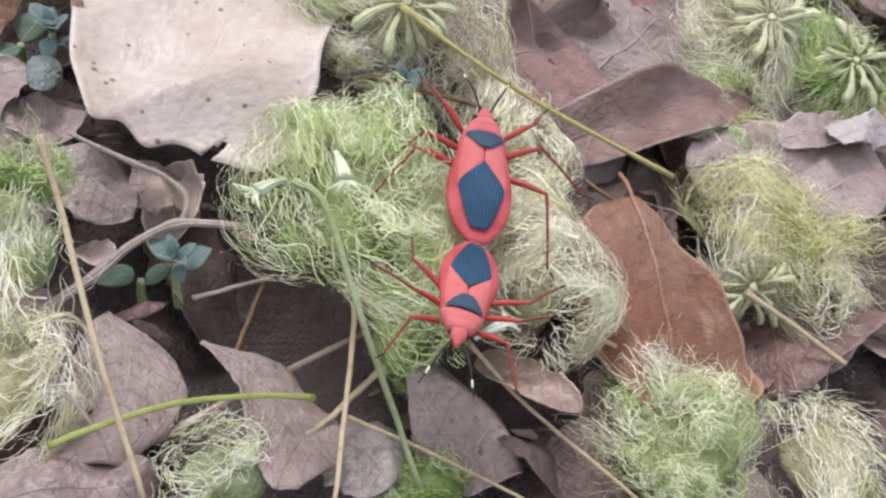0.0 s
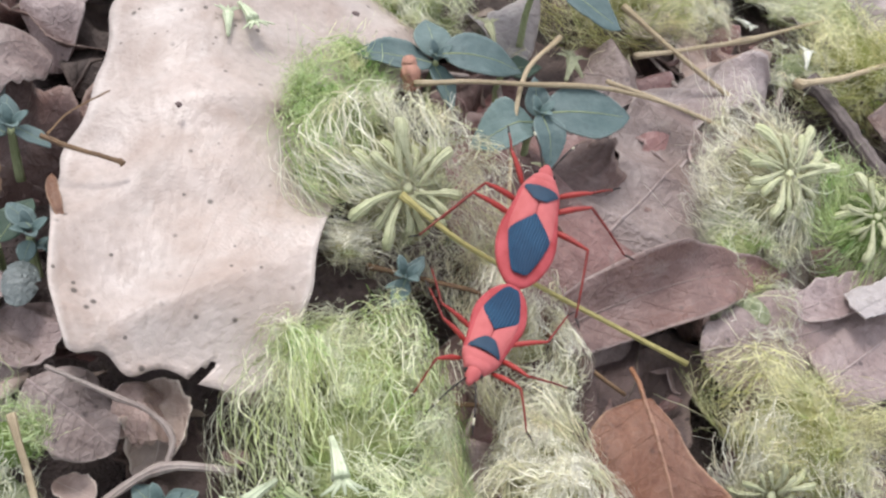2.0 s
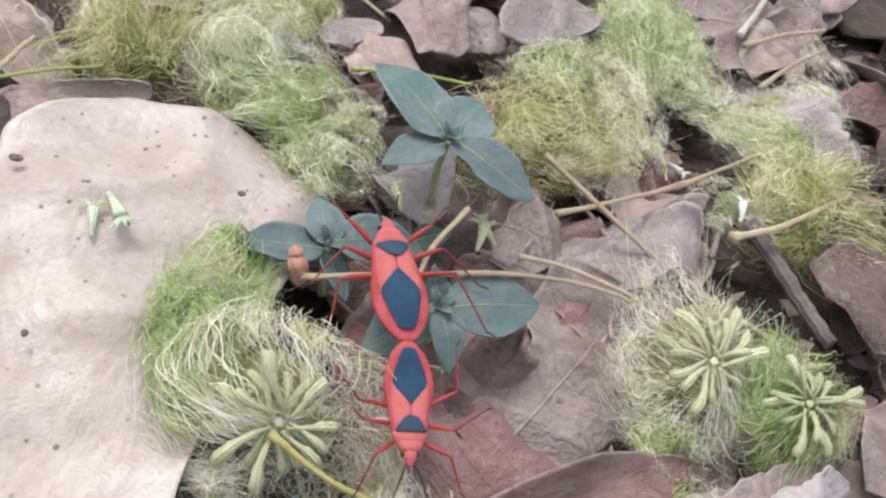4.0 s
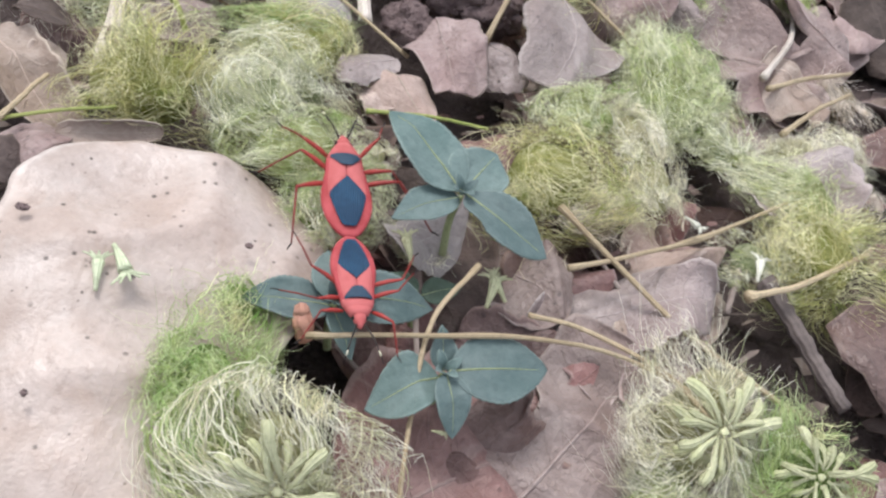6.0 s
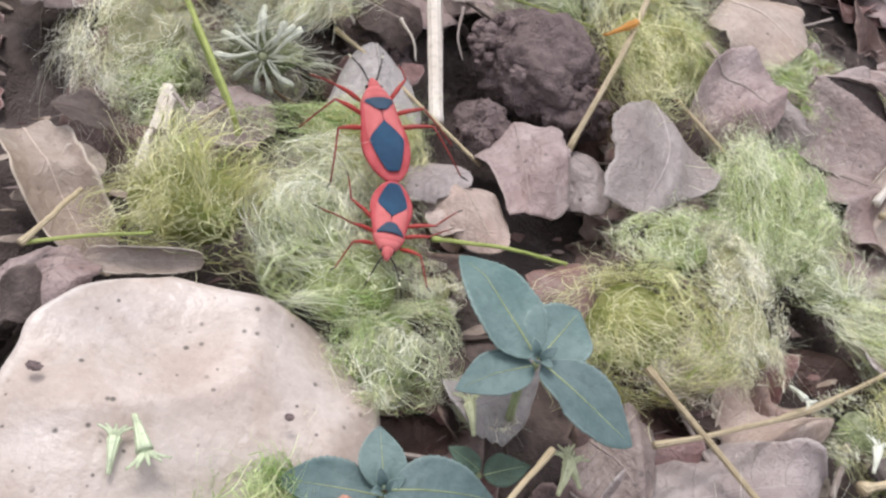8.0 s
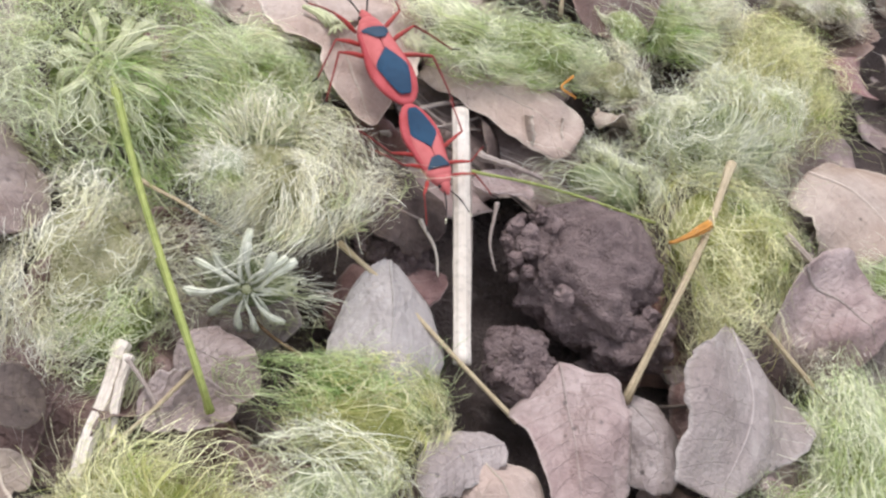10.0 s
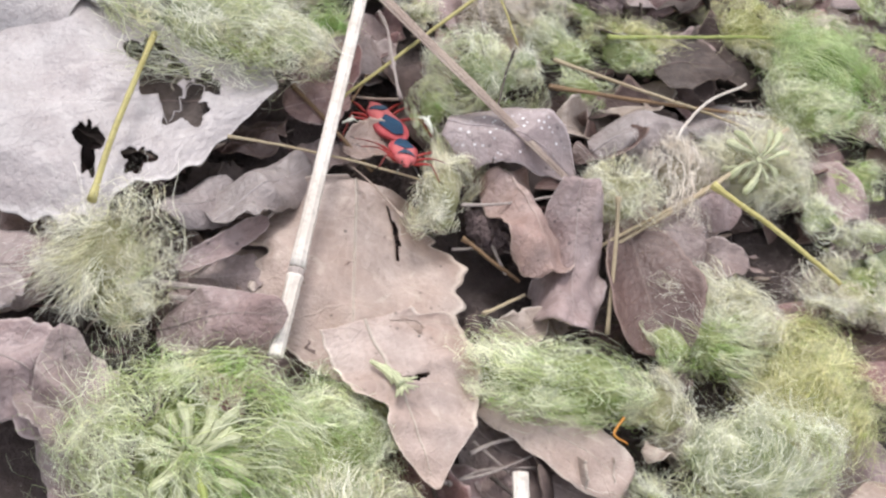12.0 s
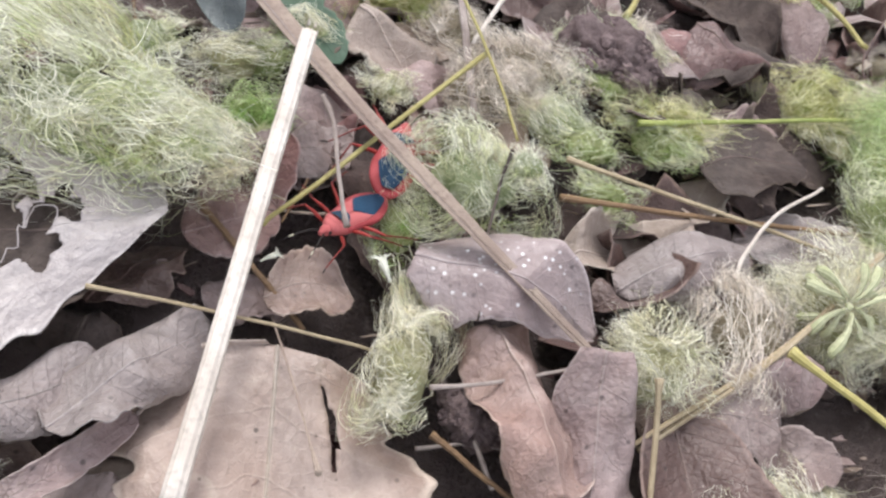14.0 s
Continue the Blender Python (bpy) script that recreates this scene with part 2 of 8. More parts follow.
STALK = {
    "straw": stalk_material("straw_stalk", (0.56, 0.46, 0.31), (0.44, 0.345, 0.22)),
    "yellow": stalk_material("yellow_stalk", (0.54, 0.48, 0.20), (0.43, 0.37, 0.14)),
    "lime": stalk_material("green_stalk", (0.40, 0.44, 0.14), (0.27, 0.33, 0.09)),
    "fresh": stalk_material("fresh_green_stalk", (0.40, 0.45, 0.25), (0.28, 0.34, 0.17)),
    "wood": stalk_material("woody_twig", (0.48, 0.41, 0.375), (0.33, 0.265, 0.24), 0.7),
    "husk": stalk_material("dry_blade", (0.46, 0.37, 0.30), (0.33, 0.25, 0.21), 0.65),
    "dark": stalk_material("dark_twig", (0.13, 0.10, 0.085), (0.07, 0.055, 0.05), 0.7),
    # a grey-brown less than half as bright as the woody twig
    "umber": stalk_material("umber_stick", (0.20, 0.165, 0.155), (0.11, 0.09, 0.085), 0.7),
    "brown": stalk_material("brown_twig", (0.28, 0.18, 0.10), (0.18, 0.11, 0.065), 0.65),
    "bone": stalk_material("bleached_stick", (0.75, 0.685, 0.62), (0.59, 0.52, 0.455), 0.6),
    "orange": stalk_material("orange_bud", (0.62, 0.30, 0.06), (0.48, 0.20, 0.04), 0.5),
    "pink": stalk_material("pinkish_bud", (0.50, 0.27, 0.20), (0.36, 0.17, 0.12), 0.6),
    "bud": stalk_material("pale_green_bud", (0.60, 0.61, 0.40), (0.45, 0.48, 0.26), 0.7),
    "white": stalk_material("whitish_bud", (0.76, 0.76, 0.66), (0.62, 0.64, 0.48), 0.5),
    "mint": stalk_material("mint_floret", (0.64, 0.70, 0.50), (0.52, 0.60, 0.38), 0.5),
}


def soil_material():
    m = Nodes("dark_soil", 0.9, 0.15)
    coarse, mid, fine = m.noise(40, 5, 0.6), m.noise(220, 5, 0.65), m.noise(1500, 3, 0.6)
    colour = m.mix(m.ramp(coarse, 0.35, 0.65), (0.18, 0.142, 0.136), (0.085, 0.065, 0.061))
    colour = m.mix(m.ramp(mid, 0.5, 0.75, 0.0, 0.7), colour, (0.21, 0.17, 0.16))
    colour = m.mix(m.ramp(m.cells(700), 0.06, 0.14, 0.5, 0.0), colour, (0.24, 0.21, 0.19))
    m.bump(m.math("ADD", m.math("MULTIPLY", mid, 2.0), fine), 0.002, 1.0)
    return m.done(colour)


SOIL = soil_material()


def clod_material():
    m = Nodes("brown_clod", 0.85, 0.2)
    mid, fine = m.noise(260, 5, 0.65), m.noise(1500, 3, 0.6)
    colour = m.mix(m.ramp(mid, 0.35, 0.65), (0.275, 0.208, 0.205), (0.175, 0.128, 0.127))
    colour = m.mix(m.ramp(m.cells(420), 0.04, 0.10, 0.6, 0.0), colour, (0.36, 0.31, 0.29))
    m.bump(m.math("ADD", m.math("MULTIPLY", mid, 2.0), fine), 0.0018, 1.0)
    return m.done(colour)


CLOD = clod_material()


def bug_material(name, light, dark, rough, ridge=0.0, spec=0.4):
    m = Nodes(name, rough, spec)
    p = m.coords()
    grain, patch = m.noise(3500, 2, 0.5, p), m.noise(260, 3, 0.6, p)
    colour = m.mix(m.ramp(patch, 0.35, 0.7), light, dark)
    height = grain
    if ridge:
        x = m.split(p)
        lane = m.math("SINE", m.math("MULTIPLY", m.math("ADD", x[0], m.math("MULTIPLY", m.noise(200, 2), 0.0012)), ridge))
        height = m.math("ADD", grain, m.math("MULTIPLY", lane, 0.7))
        colour = m.mix(m.ramp(lane, 0.4, 1.0, 0.0, 0.35), colour, tuple(0.35 * v for v in dark))
    m.bump(height, 0.00012, 0.7)
    return m.done(colour)


RED = bug_material("red_shell", (0.53, 0.145, 0.145), (0.45, 0.105, 0.105), 0.7, 0.0, 0.25)
PINK = bug_material("coral_rim", (0.46, 0.085, 0.095), (0.33, 0.045, 0.05), 0.65, 0.0, 0.25)
SHIN = bug_material("dark_red_shin", (0.22, 0.022, 0.017), (0.13, 0.013, 0.011), 0.45)
SCARLET = bug_material("scarlet_leg", (0.36, 0.04, 0.034), (0.22, 0.024, 0.02), 0.42)
INK = bug_material("blue_black_membrane", (0.022, 0.072, 0.14), (0.015, 0.048, 0.10), 0.62, 15000.0, 0.25)
NAVY = bug_material("blue_black_plate", (0.026, 0.058, 0.10), (0.018, 0.04, 0.07), 0.7)
BLACK = bug_material("black_limb", (0.02, 0.014, 0.013), (0.012, 0.008, 0.008), 0.5)
IVORY = bug_material("ivory_band", (0.75, 0.72, 0.55), (0.62, 0.58, 0.42), 0.5)


# ---- building ----
def mesh_from(name, verts, faces, smooth=True, attribute=None, values=None):
    me = bpy.data.meshes.new(name)
    me.from_pydata([tuple(v) for v in verts], [], [tuple(f) for f in faces])
    if smooth:
        me.polygons.foreach_set("use_smooth", [True] * len(me.polygons))
    if attribute:
        a = me.attributes.new(attribute, "FLOAT_VECTOR", "POINT")
        a.data.foreach_set("vector", np.asarray(values, dtype=np.float32).ravel())
    me.update()
    return me


def part(name, mesh, material, parent=None, label=""):
    ob = new(name, mesh)
    if material and not mesh.materials:
        mesh.materials.append(material)
    ob.parent = parent
    return tagged(ob, label)


def root(name, place, label, category, group="", kind=""):
    ob = new(name)
    ob.empty_display_size = 0.01
    ob.location = place
    return tagged(ob, label, category, group, kind)


def glide(points, steps):
    """A smooth line through points (Catmull-Rom), as an array."""
    p = np.array(points, float)
    if len(p) == 2:
        return p[0] + (p[1] - p[0]) * np.linspace(0, 1, steps)[:, None]
    p = np.vstack([2 * p[0] - p[1], p, 2 * p[-1] - p[-2]])
    s = np.linspace(0, len(p) - 3 - 1e-6, steps)
    k, f = s.astype(int), (s % 1)[:, None]
    a, b, c, d = p[k], p[k + 1], p[k + 2], p[k + 3]
    return 0.5 * (2 * b + (c - a) * f + (2 * a - 5 * b + 4 * c - d) * f**2 + (3 * b - a - 3 * c + d) * f**3)


def tube(line, radii, sides=8, squash=1.0, knots=(), seed=0, rough=0.0):
    """A closed tube along a line, with a radius at each point."""
    line = np.asarray(line, float)
    n = len(line)
    radii = np.broadcast_to(np.asarray(radii, float), n).copy()
    rng = np.random.default_rng(seed)
    for at, size in knots:
        radii *= 1 + size * np.exp(-(((np.linspace(0, 1, n) - at) * n / 1.6) ** 2))
    t = np.gradient(line, axis=0)
    t /= np.linalg.norm(t, axis=1)[:, None] + 1e-12
    ref = np.array([0, 0, 1.0]) if abs(t[:, 2]).mean() < 0.8 else np.array([1.0, 0, 0])
    u = np.cross(t, ref)
    u /= np.linalg.norm(u, axis=1)[:, None] + 1e-12
    w = np.cross(u, t)
    ang = np.linspace(0, 2 * np.pi, sides, endpoint=False)
    wob = 1 + rough * rng.uniform(-1, 1, (n, sides, 1))
    ring = line[:, None] + radii[:, None, None] * wob * (u[:, None] * np.cos(ang)[None, :, None] + squash * w[:, None] * np.sin(ang)[None, :, None])
    verts = np.vstack([ring.reshape(-1, 3), line[0], line[-1]])
    faces = [(i * sides + j, i * sides + (j + 1) % sides, (i + 1) * sides + (j + 1) % sides, (i + 1) * sides + j) for i in range(n - 1) for j in range(sides)]
    faces += [(n * sides, (j + 1) % sides, j) for j in range(sides)]
    faces += [(n * sides + 1, (n - 1) * sides + j, (n - 1) * sides + (j + 1) % sides) for j in range(sides)]
    along = np.repeat(np.linspace(0, 1, n), sides)
    round_ = np.tile(ang / (2 * np.pi), n)
    values = np.vstack([np.stack([along, round_, 0 * along], 1), [[0, 0, 0], [1, 0, 0]]])
    return mesh_from("tube", verts, faces, True, "strand", values)


def litter(x, y):
    """The height of the top of the leaf litter."""
    return 0.001 * float(np.interp(y, (0.02, 0.08, 0.17, 0.2, 0.26, 0.3, 0.36, 0.41, 0.46, 0.6), (-12, -11, -6, -6, -12, -9, -5, 3, 6, 8)))


HOLLOWS = [(0.0032, 0.0786), (0.034, 0.274), (0.007, 0.288), (0.025, 0.2765), (0.0295, 0.2904), (-0.048, 0.423), (0.0, 0.380), (0.1235, 0.207), (0.004, 0.1215)]


def hollow(x, y, reach=0.011):
    """Near 1 in the dark hollows of the litter, 0 away from them."""
    return max(math.exp(-(((x - a) ** 2 + (y - b) ** 2) / reach**2)) for a, b in HOLLOWS)


def waves(rng, count, low, high):
    """A smooth random field of three numbers, as a function of points."""
    k = rng.normal(size=(count, 3))
    k *= (rng.uniform(low, high, count) / np.linalg.norm(k, axis=1))[:, None]
    phase, amp = rng.uniform(0, 2 * np.pi, (count, 3)), rng.normal(size=(count, 3)) / math.sqrt(count)

    def field(p):
        return (np.sin((p @ k.T)[..., None] + phase) * amp).sum(-2)

    return field


def wavy(rng, s, low, high, fall=0.8):
    """A smooth random line over s in 0..1, about -1 to 1."""
    out = 0 * s
    for k in range(low, high + 1):
        out = out + rng.normal() / k**fall * np.sin(math.pi * k * s + rng.uniform(0, 6.28))
    return out / 1.6


def leaf_surface(length, width, blunt, sharp, curl, bend, wave, crumple, ragged, seed, bow, fold, twist, foot, nu, nv, left_edge=(), right_edge=(), creases=()):
    """Points of a leaf that grows along +y from the origin, and its own coordinates; its edges may be given as half widths along it."""
    rng = np.random.default_rng(seed)
    u = np.linspace(0, 1, nu)[:, None]
    v = np.linspace(-1, 1, nv)[None, :]

    def outline(b, s):
        top = b / (b + s)
        return (np.clip(u, 1e-4, 1) ** b * np.clip(1 - u, 1e-4, 1) ** s) / (top**b * (1 - top) ** s)

    uneven = rng.uniform(0.82, 1.22, 4)
    left, right = outline(blunt * uneven[0], sharp * uneven[1]), outline(blunt * uneven[2], sharp * uneven[3])
    if foot:
        stub = foot * np.clip(u / 0.05, 0, 1) ** 0.45 * (1 - u) ** 0.4
        left, right = np.maximum(left, stub), np.maximum(right, stub)
    if left_edge:
        left = np.clip(glide([(a, b, 0) for a, b in left_edge], 120), 0, 2)
        left = np.interp(u, left[:, 0], left[:, 1])
    if right_edge:
        right = np.clip(glide([(a, b, 0) for a, b in right_edge], 120), 0, 2)
        right = np.interp(u, right[:, 0], right[:, 1])
    edge = []
    for _ in range(2):
        line = 1 + ragged * (0.15 * wavy(rng, u, 2, 7) + 0.10 * wavy(rng, u, 8, 26, 0.6))
        for _ in range(int(rng.integers(0, 3)) if ragged >= 0.6 else 0):
            line = line - rng.uniform(0.06, 0.2) * np.exp(-(((u - rng.uniform(0.12, 0.9)) / rng.uniform(0.025, 0.08)) ** 4))
        knots = np.linspace(0, 1, 9)
        line = line + 0.11 * min(ragged, 1.0) * np.interp(u, knots, rng.uniform(-1, 1, 9))
        edge.append(line)
    shape = np.where(v < 0, left, right)
    side = np.where(v < 0, edge[0], edge[1])
    half = 0.5 * width * shape * (1 + (side - 1) * np.abs(v) ** 2)
    x = half * v
    # a roll round the long axis, then a bend along it
    a = curl * 2 * x / width
    r = 0.5 * width / (abs(curl) + 1e-6)
    cx, cz = (r * np.sin(np.abs(a)) * np.sign(x), np.sign(curl) * r * (1 - np.cos(a))) if abs(curl) > 0.02 else (x, 0 * x)
    cz = cz + fold * np.abs(cx)
    lip = [np.clip(wavy(rng, u, 1, 5), -0.4, 1.2) for _ in range(2)]
    ripple = wave * width * (np.abs(v) ** 3 * np.where(v < 0, lip[0], lip[1]) * 2.0 + np.abs(v) ** 1.5 * wavy(rng, u + 0.2 * v, 2, 5)) * np.sqrt(np.clip(shape, 0, 1))
    y = length * u + 0 * x
    y = y + foot * ragged * length * 0.10 * wavy(rng, (v + 1) / 2, 2, 8, 0.5) * (1 - u) ** 6
    z = cz + ripple
    tw = twist * (u - 0.5)
    cx, z = cx * np.cos(tw) - z * np.sin(tw), cx * np.sin(tw) + z * np.cos(tw)
    cx = cx + bow * width * np.sin(math.pi * u)
    z = z + bend * length * np.sin(math.pi * u)
    p = np.stack([cx, y, z], -1)
    big, crease, small = waves(rng, 6, 80, 190), waves(rng, 4, 110, 260), waves(rng, 9, 380, 900)
    flat = np.stack([x, y, 0 * x], -1)
    crumple = crumple * (1.55 if crumple >= 0.6 else 1.0)
    p[..., 2] += crumple * (0.0036 * big(flat)[..., 0] + 0.0042 * (0.5 - np.abs(crease(flat)[..., 0])) + 0.0007 * small(flat)[..., 1])
    p[..., 0] += crumple * 0.0012 * big(flat)[..., 1]
    if not creases and crumple >= 0.6:
        creases = [(rng.uniform(0.25, 0.8), rng.uniform(-0.5, 0.5), rng.uniform(-50, 50), rng.choice([-1, 1]) * rng.uniform(0.07, 0.2)) for _ in range(2)]
    # sharp folds: the blade turns up on both sides of a line through (along, across) at an angle
    for along, across, angle, slope in creases:
        away = (flat[..., 0] - across * width / 2) * math.cos(radians(angle)) + (flat[..., 1] - along * length) * math.sin(radians(angle))
        p[..., 2] += slope * (np.abs(away) - np.abs(away).mean())
    uv = np.stack([u + 0 * x, v + 0 * x, 0 * x], -1)
    return p, uv, half


def leaf_mesh(length, width, blunt=0.5, sharp=0.6, curl=0.3, bend=0.05, wave=0.04, crumple=0.5, ragged=0.6, seed=1, bow=0.0, fold=0.0, twist=0.0,
              foot=0.0, holes=(), nu=38, nv=19, teeth=0.0, left_edge=(), right_edge=(), creases=()):
    p, uv, _ = leaf_surface(length, width, blunt, sharp, curl, bend, wave, crumple, ragged, seed, bow, fold, twist, foot, nu, nv, left_edge, right_edge, creases)
    if teeth:
        p[::2, 0] += (p[::2, 0] - p[::2, 1]) * teeth
        p[::2, -1] += (p[::2, -1] - p[::2, -2]) * teeth
    if holes:
        # the rim of each hole is drawn out to a smooth line
        along, across = np.gradient(p, axis=0) * (nu - 1), np.gradient(p, axis=1) * (nv - 1) / 2
        for n, (hu, hv, ru, rv) in enumerate(holes):
            du, dv = uv[..., 0] - hu, uv[..., 1] - hv
            a = np.arctan2(dv / rv, du / ru)
            g = np.hypot(du / ru, dv / rv) / (1 + 0.28 * np.sin(3 * a + n) + 0.2 * np.sin(5 * a + 2 * n) + 0.12 * np.sin(9 * a + 3 * n))
            push = np.where((g < 1) & (g > 0.3), 1 / np.maximum(g, 0.3) - 1, 0.0)
            p = p + along * (du * push)[..., None] + across * (dv * push)[..., None]
    faces = []
    for i in range(nu - 1):
        for j in range(nv - 1):
            cu, cv = (i + 0.5) / (nu - 1), -1 + 2 * (j + 0.5) / (nv - 1)
            gone = False
            for n, (hu, hv, ru, rv) in enumerate(holes):
                du, dv = (cu - hu) / ru, (cv - hv) / rv
                a = math.atan2(dv, du)
                gone |= math.hypot(du, dv) < 1 + 0.28 * math.sin(3 * a + n) + 0.2 * math.sin(5 * a + 2 * n) + 0.12 * math.sin(9 * a + 3 * n)
            if not gone:
                k = i * nv + j
                faces.append((k, k + 1, k + nv + 1, k + nv))
    me = mesh_from("leaf", p.reshape(-1, 3), faces, True, "leaf", uv.reshape(-1, 3))
    return me, p[:, nv // 2]


def lie(base, tip, roll):
    """The pose of a thing that points along +y from base to tip."""
    b, t = Vector(base), Vector(tip)
    y = (t - b).normalized()
    x = y.cross(Vector((0, 0, 1))).normalized()
    m = Matrix((x, y, x.cross(y))).transposed().to_4x4()
    return Matrix.Translation(b) @ m @ pose(0, 0, 0, 0, roll, 0), (t - b).length


def blade(name, material, parent, length, width, thick=0.00022, rib=True, rib_material=None, petiole=0.0, rib_size=1.0, **more):
    """A leaf blade with thickness, and its midrib."""
    me, middle = leaf_mesh(length, width, **more)
    ob = part(name, me, material, parent)
    mod = ob.modifiers.new("thickness", "SOLIDIFY")
    mod.thickness, mod.offset = thick, -1.0
    if rib:
        line = middle[: int(0.93 * len(middle))]
        if petiole:
            back = (line[0] - line[2]) / np.linalg.norm(line[0] - line[2])
            line = np.vstack([line[0] + back * petiole + (0, 0, -0.15 * petiole), line[0] + back * petiole * 0.5, line])
        part("midrib", tube(line, np.linspace(0.00042, 0.00010, len(line)) * rib_size * min(1.0, width / 0.025), 6), rib_material or material, ob)
    return ob


def dry_leaf(base, tip, width, roll=0.0, kind="mauve", label="mauve-brown dry leaf lying in the litter", rib=True, petiole=0.0, **more):
    m, length = lie(base, tip, roll)
    more.setdefault("seed", int(abs(base[0]) * 7919 + abs(base[1]) * 104729) * 3 % 9973 + 1)
    ob = root("dry_leaf", (0, 0, 0), label, "leaf", "leaf litter")
    ob.matrix_world = m
    blade("blade", LEAF[kind], ob, length, width, rib=rib, petiole=petiole, **more)
    return ob


def stalk(points, width, kind="straw", end=0.8, name="stalk", label="straw-coloured dry stalk on the litter", category="stalk", sides=8, squash=1.0,
          knots=((0.0, 0.35),), steps=22, rough=0.05, sag=0.0, group="stalks"):
    base = Vector(points[0])
    line = glide([Vector(p) - base for p in points], steps)
    rng = np.random.default_rng(int(abs(base.x + base.y) * 1e5) % 9999)
    line[1:-1] += np.cumsum(rng.normal(size=(steps - 2, 3)), 0) * width * 0.04
    me = tube(line, np.linspace(width / 2, width / 2 * end, steps), sides, squash, knots, 3, rough)
    ob = part(name, me, STALK[kind])
    ob.location = base
    return tagged(ob, label, category, group)


def cane(top, joint, foot, width, label):
    """A bleached cane of two lengths with a joint between, split at its upper end."""
    base = Vector(joint)
    ob = root("cane", joint, label, "stick")
    up, down = [np.array(Vector(p) - base) for p in (top, foot)]
    for name, end, thick, seed in (("upper_length", up, 0.5, 1), ("lower_length", down, 0.52, 2)):
        line = glide([end * 0.02, end * 0.5 + (0, 0, 0.0006), end], 30)
        part(name, tube(line, width * thick * np.linspace(1.06, 0.96, 30), 14, 0.75, ((0.0, 0.10),), seed, 0.035), STALK["bone"], ob)
    part("joint", tube(glide([down * 0.03, (0, 0, 0), up * 0.015], 5), width * 0.57, 14, 0.78), STALK["wood"], ob, "dark swollen joint ring")
    rng = np.random.default_rng(2)
    way = up / np.linalg.norm(up)
    for k in range(6):
        a = 2 * math.pi * k / 6
        side = np.array([math.cos(a) * 0.4, 0.2 * math.sin(a), 0.35 * math.sin(a)]) * width
        part("splinter", tube(glide([up + side, up + side * 1.1 + way * width * rng.uniform(0.25, 0.7)], 5), width * np.linspace(0.10, 0.02, 5), 5), STALK["bone"], ob)
    return ob


def stub(top, foot, width, label):
    """A short cane stub with a hollow cut end."""
    base = Vector(foot)
    ob = root("cane_stub", foot, label, "stick")
    up = np.array(Vector(top) - base)
    part("shaft", tube(glide([up * 0, up * 0.5 + (0, 0, 0.0004), up], 30), width * 0.5, 14, 0.8, ((0.35, 0.05),), 4, 0.04), STALK["bone"], ob)
    part("pith", tube(glide([up * 0.99, up * 1.004], 4), width * 0.33, 12, 0.8), STALK["brown"], ob, "darker pith in the cut end")
    part("fibre", tube(glide([up * 0.2 + (width * 0.5, 0, 0), up * 0.6 + (width * 0.62, 0, 0), up * 0.95 + (width * 0.5, 0, 0)], 12), width * 0.05, 5), STALK["wood"], ob, "loose dry fibre")
    return ob


def grass_blade(points, width, label):
    """A long dry blade folded along its rib."""
    base = Vector(points[0])
    ob = root("grass_blade", points[0], label, "grass")
    line = glide([Vector(p) - base for p in points], 46)
    t = np.gradient(line, axis=0)
    t /= np.linalg.norm(t, axis=1)[:, None]
    out = np.cross(t, (0, 0, 1.0))
    out /= np.linalg.norm(out, axis=1)[:, None]
    rng = np.random.default_rng(6)
    wide = width * np.linspace(0.62, 0.22, 46) * (1 + 0.12 * wavy(rng, np.linspace(0, 1, 46), 3, 12))
    for s in (-1, 1):
        rows = np.stack([line + out * (s * f * wide)[:, None] + np.array([0, 0, 1.0]) * ((0.55 * f + 0.25 * f * f) * wide * (0.8 if s > 0 else 0.35))[:, None] for f in np.linspace(0.02, 1, 5)], 1)
        n = rows.shape[1]
        faces = [(i * n + j, i * n + j + 1, (i + 1) * n + j + 1, (i + 1) * n + j) for i in range(45) for j in range(n - 1)]
        u = np.repeat(np.linspace(0, 1, 46), n)
        half = part("half", mesh_from("half", rows.reshape(-1, 3), faces, True, "strand", np.stack([u, np.tile(np.linspace(0, 1, n), 46), 0 * u], 1)), STALK["husk"], ob)
        mod = half.modifiers.new("thickness", "SOLIDIFY")
        mod.thickness = 0.00022
    part("rib", tube(line, wide * 0.11, 6), STALK["wood"], ob, "raised rib along the fold")
    return ob


def forked_twig(stem, branch, width, label):
    base = Vector(stem[0])
    ob = root("twig", stem[0], label, "twig")
    for name, pts, w, seed in (("stem", stem, width, 3), ("branch", branch, width * 0.62, 5)):
        line = glide([Vector(p) - base for p in pts], 30)
        part(name, tube(line, np.linspace(w / 2, w * 0.38, 30), 9, 1.0, ((0.3, 0.35), (0.72, 0.5)), seed, 0.13), STALK["wood"], ob)
    return ob


